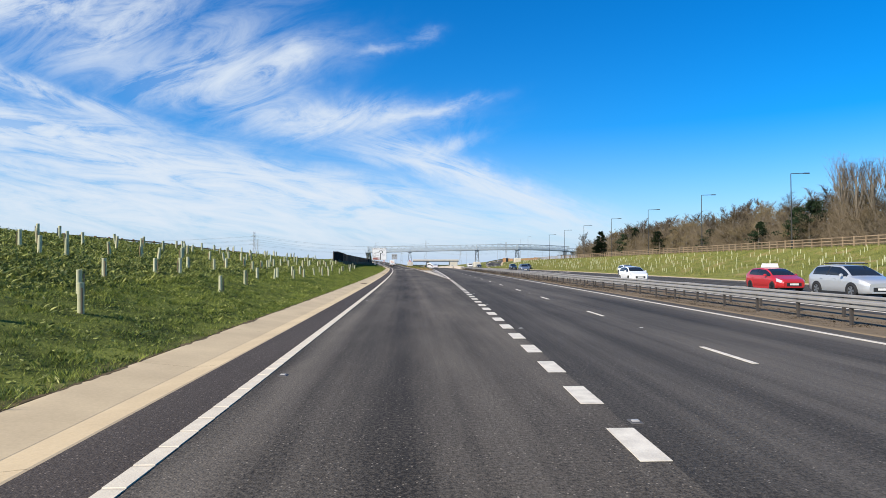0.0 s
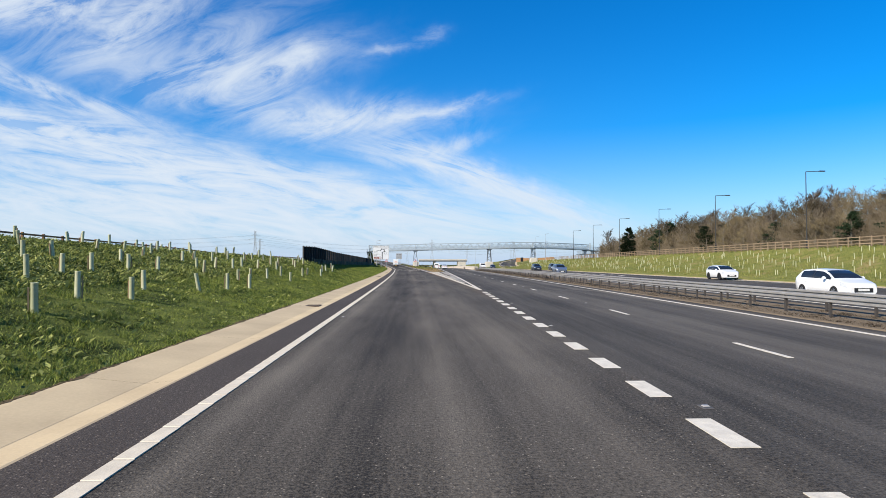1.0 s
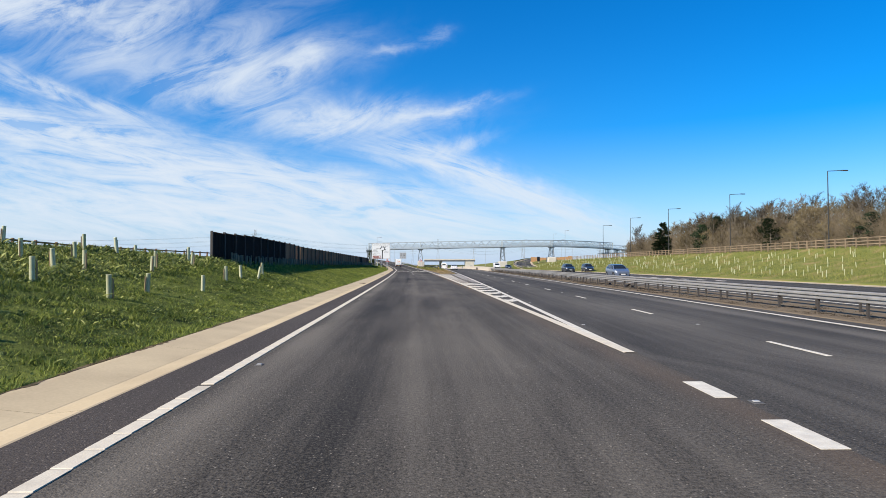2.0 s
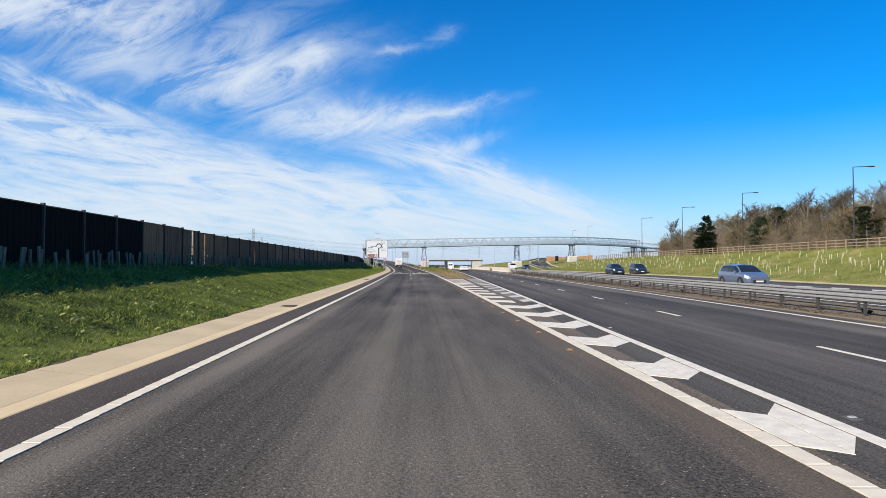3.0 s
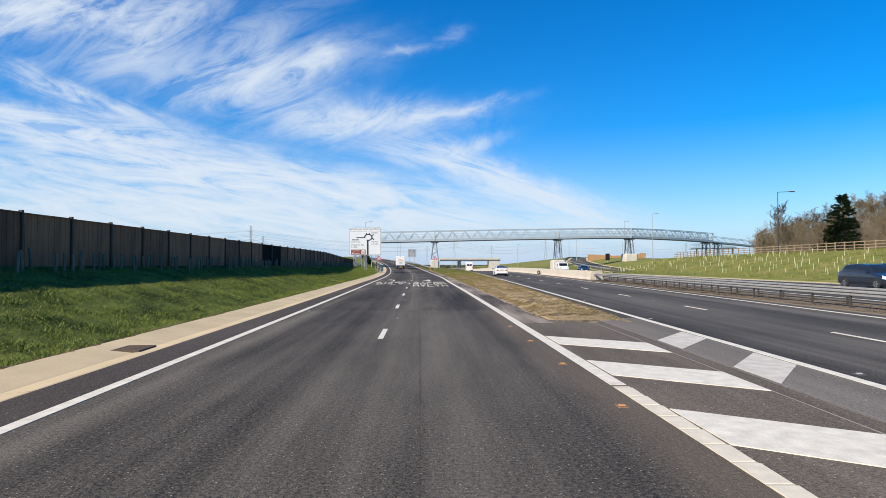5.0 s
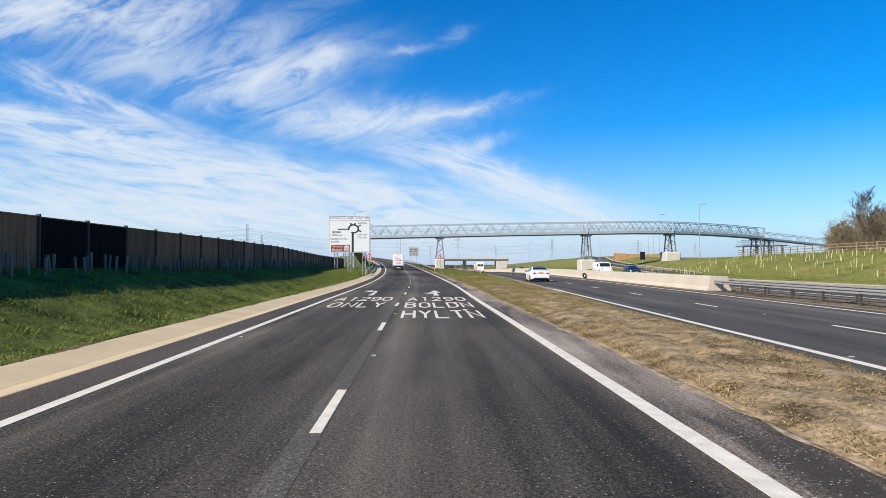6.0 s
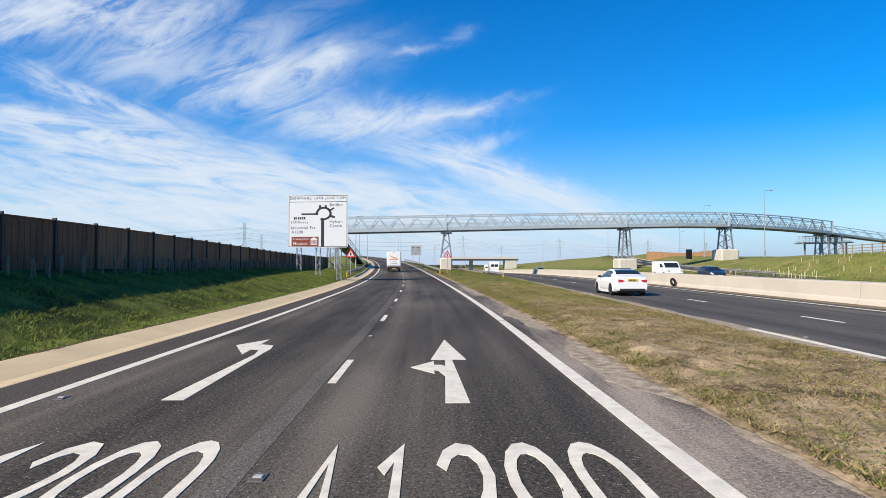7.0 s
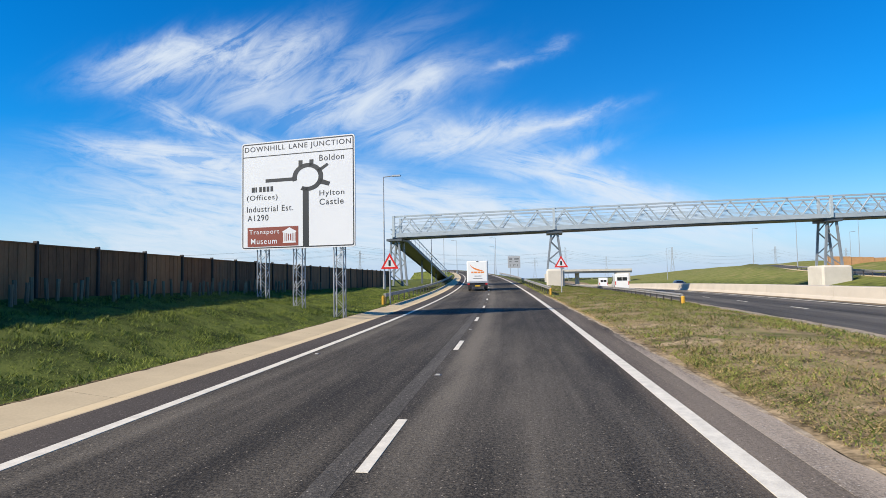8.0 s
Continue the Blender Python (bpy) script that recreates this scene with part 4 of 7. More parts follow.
# centre lines of the road alphabet in a box one wide and one high; True closes the line
ROAD_GLYPHS = {
    "A": [([(0, 0), (0.5, 1), (1, 0)], False), ([(0.17, 0.3), (0.83, 0.3)], False)],
    "1": [([(0.2, 0.78), (0.55, 1), (0.55, 0)], False)],
    "2": [(arc(0.5, 0.74, 0.5, 0.26, 165, -35) + [(0.0, 0.0), (1.0, 0.0)], False)],
    "9": [(arc(0.5, 0.70, 0.5, 0.30, -20, 340, 15), False), ([(1.0, 0.70)] + arc(0.5, 0.30, 0.5, 0.30, 0, -150, 8), False)],
    "0": [(arc(0.5, 0.72, 0.5, 0.28, 0, 180, 9) + arc(0.5, 0.28, 0.5, 0.28, 180, 360, 9), True)],
    "O": [(arc(0.5, 0.72, 0.5, 0.28, 0, 180, 9) + arc(0.5, 0.28, 0.5, 0.28, 180, 360, 9), True)],
    "N": [([(0, 0), (0, 1), (1, 0), (1, 1)], False)],
    "L": [([(0, 1), (0, 0), (1, 0)], False)],
    "Y": [([(0, 1), (0.5, 0.5), (1, 1)], False), ([(0.5, 0.52), (0.5, 0)], False)],
    "H": [([(0, 0), (0, 1)], False), ([(1, 0), (1, 1)], False), ([(0, 0.5), (1, 0.5)], False)],
    "T": [([(0, 1), (1, 1)], False), ([(0.5, 1), (0.5, 0)], False)],
    "B": [([(0, 0), (0, 1), (0.55, 1)] + arc(0.6, 0.77, 0.36, 0.23, 70, -70, 6) + [(0.0, 0.54)], False), ([(0.5, 0.54)] + arc(0.58, 0.27, 0.42, 0.27, 80, -80, 7) + [(0.0, 0.0)], False)],
    "D": [([(0, 0), (0, 1), (0.45, 1)] + arc(0.45, 0.66, 0.55, 0.34, 75, 0, 5) + arc(0.45, 0.34, 0.55, 0.34, 0, -75, 5) + [(0.45, 0)], True)],
}
ROAD_STROKE, ROAD_LONG = 0.092, 3.4  # breadth of a stroke, and how much the letters are drawn out along the road


def stroke(sh, pts, closed, half, m, z, top):
    """A painted band of even breadth along a line, with mitred corners cut off level at foot and top."""
    p = [Vector(q) for q in pts]
    n = len(p)
    rows = []
    for i in range(n):
        a = p[i] - p[i - 1] if i or closed else p[1] - p[0]
        b = p[(i + 1) % n] - p[i] if i < n - 1 or closed else a
        a, b = (a.normalized() if a.length else b.normalized()), (b.normalized() if b.length else a.normalized())
        na, nb_ = Vector((-a.y, a.x)), Vector((-b.y, b.x))
        mid = (na + nb_).normalized() if (na + nb_).length > 0.05 else na
        k = half / max(0.42, mid.dot(na))
        rows.append((p[i] + mid * k, p[i] - mid * k))
    v = [m @ Vector((q.x, min(max(q.y, 0.0), top) * ROAD_LONG, zz)) for r in rows for q in r for zz in (z, z - 0.02)]
    f = []
    for i in range(n if closed else n - 1):
        a, b = 4 * i, 4 * ((i + 1) % n)
        f += [(a, a + 2, b + 2, b), (a, b, b + 1, a + 1), (a + 2, a + 3, b + 3, b + 2)]
    if not closed:
        f += [(0, 1, 3, 2), (4 * n - 4, 4 * n - 2, 4 * n - 1, 4 * n - 3)]
    sh.add(v, f)


def road_word(body, y0, lane, wide, high=2.9):
    x0 = (slip_left(y0) + slip_right(y0)) / 2
    x0 = x0 + (0.29 if y0 > 184 else 0.24) if lane == "right" else slip_left(y0) + (0.68 if body == "ONLY" else 0.47)
    m = Matrix.Translation((x0, y0, 0)) @ Matrix.Rotation(-slip_dir(y0), 4, "Z")
    word = thing("road_lettering", Matrix(), "white elongated road lettering " + body, "road marking", "", "structure")
    each = 0.47
    pitch = (wide - each) / (len(body) - 1)
    half = ROAD_STROKE / 2
    tall = high / ROAD_LONG - ROAD_STROKE
    for i, ch in enumerate(body):
        sh = Shape()
        for k, (pts, closed) in enumerate(ROAD_GLYPHS[ch]):
            line_pts = [(i * pitch + half + px * (each - ROAD_STROKE), half + py * tall) for px, py in pts]
            stroke(sh, line_pts, closed, half, m, 0.007 + 0.0015 * k, high / ROAD_LONG)
        part("letter", sh, PAINT, word)


road_word("HYLTN", 175.7, "right", 2.68, 3.05)
road_word("BOLDN", 180.1, "right", 2.75, 2.95)
road_word("A1290", 184.25, "right", 2.72, 2.9)
road_word("ONLY", 180.2, "left", 2.25, 2.9)
road_word("A1290", 184.25, "left", 2.6, 2.9)
for y0, dx in ((179.05, 2.6), (183.2, 2.5)):
    x0 = (slip_left(y0) + slip_right(y0)) / 2 + dx
    sh = Shape().prism([(x0 - 0.1 + 0.1 * math.cos(a), y0 + 0.22 * math.sin(a)) for a in np.linspace(0, 2 * math.pi, 11)[:-1]], 2, -0.02, 0.007)
    tagged(part("road_lettering", sh, PAINT), "white contraction mark of the road lettering", "road marking", "", "structure")


def road_arrow(x0, y0, kind):
    sh = Shape()
    if kind == "ahead_left":
        sh.prism([(-0.15, 0), (0.15, 0), (0.06, 3.25), (-0.06, 3.25)], 2, -0.02, 0.007)
        sh.prism([(-0.31, 3.2), (0.31, 3.2), (0.0, 5.9)], 2, -0.02, 0.0072)
        sh.prism([(-0.07, 1.55), (-0.05, 2.45), (-0.13, 2.66), (-0.32, 2.68), (-0.32, 2.22), (-0.2, 2.15)], 2, -0.02, 0.0074)
        sh.prism([(-0.26, 1.9), (-0.26, 3.05), (-0.64, 2.45)], 2, -0.02, 0.0076)
    else:
        sh.prism([(-0.14, 0), (0.14, 0), (0.06, 3.7), (-0.06, 3.7)], 2, -0.02, 0.007)
        sh.prism([(-0.06, 3.65), (0.06, 3.65), (0.05, 4.35), (-0.03, 4.85), (-0.32, 5.0), (-0.32, 4.3), (-0.14, 4.2)], 2, -0.02, 0.0072)
        sh.prism([(-0.29, 3.65), (-0.36, 5.8), (-0.80, 4.9)], 2, -0.02, 0.0074)
    m = Matrix.Translation((x0, y0, 0)) @ Matrix.Rotation(-slip_dir(y0), 4, "Z")
    sh.v = [m @ Vector(p) for p in sh.v]
    tagged(part("lane_arrow", sh, PAINT), "white painted lane arrow on the asphalt", "road marking", "lane arrows", "structure")


road_arrow((slip_left(190) + slip_right(190)) / 2 + 1.76, 188.8, "ahead_left")
road_arrow(slip_left(190) + 1.78, 188.9, "left")


# studs and gullies
def stud(x, y, z, rusty):
    sh = Shape()
    sh.box(x - 0.065, x + 0.065, y - 0.09, y + 0.09, z - 0.02, z + 0.010, cut=0.008)
    ob = part("road_stud", sh, RUST if rusty else STUD)
    tagged(ob, "rusty amber road stud casting" if rusty else "grey metal road stud set in the asphalt", "road stud", "road studs")
    part("reflector", Shape().box(x - 0.04, x + 0.04, y - 0.03, y + 0.03, z + 0.008, z + 0.022, cut=0.006), STUD_LENS if not rusty else AMBER, ob)


for k in range(0, 15):
    stud(slip_left(9 + 18 * k) + 0.3, 9 + 18.0 * k, slip_z(9 + 18 * k), False)
for k in range(-3, 17):
    stud(slip_right(101.1 + 2.93 * k) - 0.36, 101.1 + 2.93 * k, 0, True)
for k in range(0, 22):
    stud(main_left(6 + 9 * k) + (0.33 if k % 2 else 0.25), 6.2 + 9.0 * k, 0, False)
for k in range(0, 12):
    c = 150.3 + 9.0 * k
    stud((slip_left(c) + slip_right(c)) / 2 + 0.02, c, slip_z(c), False)
for k in range(0, 10):
    stud(main_left(15.2 + 18 * k) + 3.5, 15.2 + 18.0 * k, 0, False)


def gully(y):
    x = slip_left(y) - 1.48
    m = Matrix.Translation((x - 0.04, y, 0.004)) @ Matrix.Rotation(-slip_dir(y), 4, "Z") @ Matrix.Diagonal((1, 0.68, 1, 1))
    g = thing("gully_grating", m, "rusty cast-iron gully grating in the channel", "grating", "gully gratings")
    sh = Shape()
    for a, b, c, d in ((-0.28, 0.28, -0.55, -0.49), (-0.28, 0.28, 0.49, 0.55), (-0.28, -0.22, -0.49, 0.49), (0.22, 0.28, -0.49, 0.49)):
        sh.box(a, b, c, d, -0.06, 0.0)
    part("grate_rim", sh, IRON, g)
    for i in range(11):
        part("grate_bar", Shape().box(-0.22, 0.22, -0.44 + 0.088 * i - 0.018, -0.44 + 0.088 * i + 0.018, -0.05, -0.004), IRON, g)
    # solid black fill: the hollow's shade put in as colour
    part("grate_pit", Shape().box(-0.25, 0.25, -0.5, 0.5, -0.12, -0.052), TRIM, g)


for gy in (50.4, 104.6, 144.0):
    gully(gy)


# ---- barriers, fences, sign, bridges ----
def safety_beam(at, y0, y1, z, label, post_step, beam_h=0.5, double=False):
    """Steel box beam on posts, following a line."""
    b = thing("safety_barrier", Matrix.Translation((at(y0), y0, z(y0))), label, "crash barrier")
    inv = Matrix.Translation((-at(y0), -y0, -z(y0)))
    ys = list(np.arange(y0, y1, 6.0)) + [y1]
    prof = [(-0.07, 0.0), (0.06, 0.0), (0.06, 0.27), (-0.07, 0.27), (-0.085, 0.25), (-0.085, 0.17), (-0.02, 0.155), (-0.02, 0.115), (-0.085, 0.10), (-0.085, 0.02)]
    sh = Shape().loft([[(at(q) + px, q, z(q) + beam_h + 0.05 + pz * 0.78 - 0.02) for px, pz in prof] for q in ys])
    sh.v = [inv @ Vector(p) for p in sh.v]
    part("beam", sh, STEEL_DULL, b)
    if double:
        sh = Shape().loft([[(at(q) + px - 0.02, q, z(q) + 0.24 + pz * 0.4) for px, pz in prof] for q in ys])
        sh.v = [inv @ Vector(p) for p in sh.v]
        part("lower_rail", sh, STEEL_DULL, b)
    post = Shape().box(-0.02, 0.05, -0.04, 0.04, -0.15, beam_h + 0.16).mesh("post", POST_DARK)
    q = y0 + 0.3
    while q < y1:
        o = part("post", post, None, b)
        o.matrix_basis = inv @ Matrix.Translation((at(q) - 0.02, q, z(q)))
        q += post_step
    return b


beam_a = lambda y: main_left(y) + RAIL_A
beam_b = lambda y: main_left(y) + RAIL_B
safety_beam(beam_a, -30, BEAM_END, zero, "grey steel box-beam barrier along the central reserve", 2.4, 0.42)
safety_beam(beam_b, -30, BEAM_END, zero, "grey steel box-beam barrier along the central reserve", 2.4, 0.46)


def wall_between(name, at, y0, y1, z, prof, mat, label, category, step=6.0, gap=0.0):
    sh = Shape()
    ys = list(np.arange(y0, y1, step)) + [y1]
    sh.loft([[(at(q) + px, q, z(q) + pz) for px, pz in prof] for q in ys])
    return tagged(part(name, sh, mat), label, category, kind="structure")


STEP_WALL = [(-0.36, -0.2), (-0.36, 0.0), (-0.30, 0.16), (-0.22, 0.24), (-0.16, 0.86), (-0.13, 0.90), (0.95, 0.90), (0.98, 0.86), (1.04, 0.24), (1.12, 0.16), (1.18, 0.0), (1.18, -0.2)]
k = BEAM_END - 0.5
while k < 500:
    wall_between("barrier_wall", lambda y: main_left(y) + 9.55, k, k + 11.97, main_z, STEP_WALL, CONCRETE_BUFF, "buff concrete step barrier in the central reserve", "concrete barrier", 3.0)
    k += 12.0

# a worn tyre and dark debris at the foot of the wall
def loose_tyre(x, y, z):
    sh = Shape()
    rings = []
    for i in range(18):
        a = 2 * math.pi * i / 18
        c, s = math.cos(a), math.sin(a)
        rings.append([((0.24 + 0.09 * math.cos(b)) * c, 0.09 * math.sin(b), (0.24 + 0.09 * math.cos(b)) * s) for b in np.linspace(0, 2 * math.pi, 9)[:-1]])
    rings.append(rings[0])
    sh.loft(rings, caps=False)
    ob = part("loose_tyre", sh, TYRE, smooth=True)
    ob.matrix_basis = Matrix.Translation((x, y, z + 0.31)) @ Matrix.Rotation(radians(35), 4, "Z") @ Matrix.Rotation(radians(-14), 4, "X")
    tagged(ob, "black car tyre leaning at the concrete barrier", "tyre")


loose_tyre(main_left(226) + 8.95, 226.0, 0)


def tyre_shred(x, y, z, turn, long):
    """A torn strip of tread, curled up at both ends."""
    sh = Shape()
    rings = []
    for i in range(9):
        t = i / 8 - 0.5
        up = 0.03 + 0.55 * t * t * long
        w = 0.09 * (1 - 1.2 * t * t) * (1 + 0.25 * math.sin(9 * t + turn))
        rings.append([(t * long, -w, up), (t * long, w, up + 0.03), (t * long, w, up + 0.05), (t * long, -w, up + 0.02)])
    sh.loft(rings)
    ob = part("tyre_shred", sh, TYRE, m=Matrix.Translation((x, y, z)) @ Matrix.Rotation(radians(turn), 4, "Z"))
    tagged(ob, "black torn strip of tyre tread on the central reserve", "debris", "tyre shreds")


for sx, sy, turn, long in ((14.5, 100.6, 70, 0.8), (14.7, 97.2, 95, 1.1), (14.6, 95.6, 60, 0.7), (14.8, 116.0, 80, 0.6), (15.2, 125.5, 110, 0.7)):
    tyre_shred(sx, sy, ground_z(sx, sy) - 0.02, turn, long)


def litter(x, y, z):
    """A crumpled scrap of white plastic."""
    r = random.Random(3)
    sh = Shape()
    rings = [[(0.05 * (1 + 0.5 * r.random()) * math.cos(a) * math.sin(b), 0.09 * (1 + 0.5 * r.random()) * math.sin(a) * math.sin(b), 0.04 + 0.045 * math.cos(b) * (1 + 0.4 * r.random())) for a in np.linspace(0, 2 * math.pi, 9)[:-1]] for b in np.linspace(0.25, 2.9, 6)]
    sh.loft(rings)
    tagged(part("litter", sh, PAINT_WORN, m=Matrix.Translation((x, y, z))), "crumpled white plastic scrap in the grass", "litter")


litter(-9.0, 130.8, ground_z(-9.0, 130.8))

# verge guard rails near the bridge
safety_beam(lambda y: slip_left(y) - CH_OUT - 0.35, 247, 330, slip_z, "galvanised guard rail beside the slip road", 2.4, 0.5)
safety_beam(lambda y: slip_right(y) + 1.3, 258, 350, slip_z, "galvanised guard rail beside the verge", 2.4, 0.5)
safety_beam(lambda y: main_left(y) - 1.9, 246, 420, main_z, "galvanised guard rail beside the main road", 2.4, 0.5)
safety_beam(lambda y: join_mid(y) - 4.0, 240, 330, lambda y: join_z(y) + 0.03, "galvanised guard rail beside the joining road", 3.2, 0.5)
for ex, ey, ez in ((slip_left(246.8) - CH_OUT - 0.35, 246.7, slip_z(247)), (slip_right(257.8) + 1.3, 257.7, slip_z(258)), (main_left(245.8) - 1.9, 245.7, 0.0)):
    sh = Shape().box(ex - 0.09, ex + 0.09, ey - 0.2, ey + 0.12, ez - 0.1, ez + 0.62, cut=0.05)
    tagged(part("barrier_terminal", sh, YELLOW), "yellow capped end of a guard rail", "barrier end", "barrier ends")


# timber noise barrier
def noise_top(y):
    return table(y, (85.5, 3.42), (96, 3.65), (112, 3.62), (119, 3.49), (150, 3.30), (180, 3.12), (192, 3.10), (205, 3.10), (236, 2.78), (275, 2.8))


nb = thing("noise_barrier", Matrix.Translation((noise_x(85.5), 85.5, 1.5)), "tall dark weathered timber noise barrier on the bank", "fence")
nb_inv = Matrix.Translation((-noise_x(85.5), -85.5, -1.5))


def panel_mesh(kind):
    """Upright boards side by side, as one sheet with a groove between each two."""
    n = 17
    w = 2.44 / n
    sh = Shape()

    def sheet(i0, i1, z0=0.0):
        front = []
        for i in range(i0, i1):
            off = 0.008 if i % 2 else 0.0
            front += [(off - 0.012, -1.22 + i * w), (off + 0.014, -1.22 + i * w + 0.006), (off + 0.014, -1.22 + (i + 1) * w - 0.006), (off - 0.012, -1.22 + (i + 1) * w)]
        sh.prism(front + [(-0.05, -1.22 + i1 * w), (-0.05, -1.22 + i0 * w)], 2, z0, 1.93)

    gap = {"wide_slit": (10, 12), "slit": (6, 7), "low_slit": (9, 10)}.get(kind)
    if gap:
        sheet(0, gap[0])
        sheet(gap[1], n)
        if kind == "low_slit":
            sheet(*gap, 1.25)
        for z in (0.3, 0.52, 1.0):  # rails behind the missing board
            sh.box(-0.05, -0.02, -1.22 + gap[0] * w, -1.22 + gap[1] * w, z, z + 0.06)
    else:
        sheet(0, n)
    return sh.mesh("panel", BLACK_PANEL if kind == "black" else TIMBER)


CAP_MESH = Shape().box(-0.055, 0.055, -1.23, 1.23, 1.93, 1.965).mesh("capping_rail", TIMBER)
PANELS = {k: panel_mesh(k) for k in ("plain", "wide_slit", "slit", "low_slit", "black")}
POST_MESH = Shape().box(-0.07, 0.07, -0.04, 0.04, -0.3, 2.03, cut=0.012).mesh("post", POST_DARK)
y = 85.5
while y < 285:
    a, c, b = noise_x(y), noise_x(y + 1.25), noise_x(y + 2.5)
    turn = math.atan2(b - a, 2.5)
    # below y 107 the shade is put into the colour; 174-180 is black itself
    kind = "wide_slit" if 113.5 < y + 1.25 < 115.5 else "slit" if 115.5 < y + 1.25 < 118 else "low_slit" if 125.5 < y + 1.25 < 128 else "black" if 174.4 < y + 1.25 < 180.6 or y + 1.25 < 107 else "plain"
    o = part("panel", PANELS[kind], None, nb, "black panel, near run blackened for shade" if kind == "black" else "")
    o.matrix_basis = nb_inv @ Matrix.Translation((c, y + 1.25, noise_top(y + 1.25) - 1.965)) @ Matrix.Rotation(-turn, 4, "Z")
    part("capping_rail", CAP_MESH, None, nb).matrix_basis = o.matrix_basis
    p = part("post", POST_MESH, None, nb)
    p.matrix_basis = nb_inv @ Matrix.Translation((a + 0.02, y, noise_top(y) - 1.965)) @ Matrix.Rotation(-turn, 4, "Z")
    y += 2.5


# post-and-rail fences
def rail_fence(at, y0, y1, label, mat, step=1.8, tall=1.15, height=ground_z):
    f = thing("rail_fence", Matrix.Translation((at(y0), y0, height(at(y0), y0))), label, "fence")
    inv = Matrix.Translation((-at(y0), -y0, -height(at(y0), y0)))
    pm = Shape().box(-0.06, 0.06, -0.05, 0.05, -0.25, tall + 0.06, cut=0.01).mesh("post", mat)
    q = y0
    while q < y1:
        p0 = Vector((at(q), q, height(at(q), q)))
        p1 = Vector((at(q + step), q + step, height(at(q + step), q + step)))
        part("post", pm, None, f).matrix_basis = inv @ Matrix.Translation(p0)
        for h in (0.35, 0.72, tall - 0.05):
            part("rail", Shape().bar(inv @ (p0 + Vector((0.06, 0, h))), inv @ (p1 + Vector((0.06, 0, h))), 0.04, 0.1), mat, f)
        q += step


rail_fence(lambda y: -22.0, 34, 140, "dark timber post-and-rail fence along the bank top", TIMBER)
rail_fence(lambda y: 50.0, 22, 262, "pale timber post-and-rail fence along the bank top", TIMBER_PALE)


# steel lattice posts and the big direction sign
def lattice_post(name, x, y, z0, z1, parent, inv, w=0.42, d=0.32):
    sh = Shape()
    for sx, sy in ((-1, -1), (1, -1), (1, 1), (-1, 1)):
        sh.tube((x + sx * w / 2, y + sy * d / 2, z0 - 0.3), (x + sx * w / 2, y + sy * d / 2, z1), 0.03, n=6)
    h = z0
    up = 0.42
    flip = 1
    while h + up <= z1:
        for sy in (-1, 1):
            sh.tube((x - flip * w / 2, y + sy * d / 2, h), (x + flip * w / 2, y + sy * d / 2, h + up), 0.014, n=4)
        for sx in (-1, 1):
            sh.tube((x + sx * w / 2, y - flip * d / 2, h), (x + sx * w / 2, y + flip * d / 2, h + up), 0.014, n=4)
        h += up
        flip = -flip
    sh.v = [inv @ Vector(p) for p in sh.v]
    return part(name, sh, STEEL, parent)


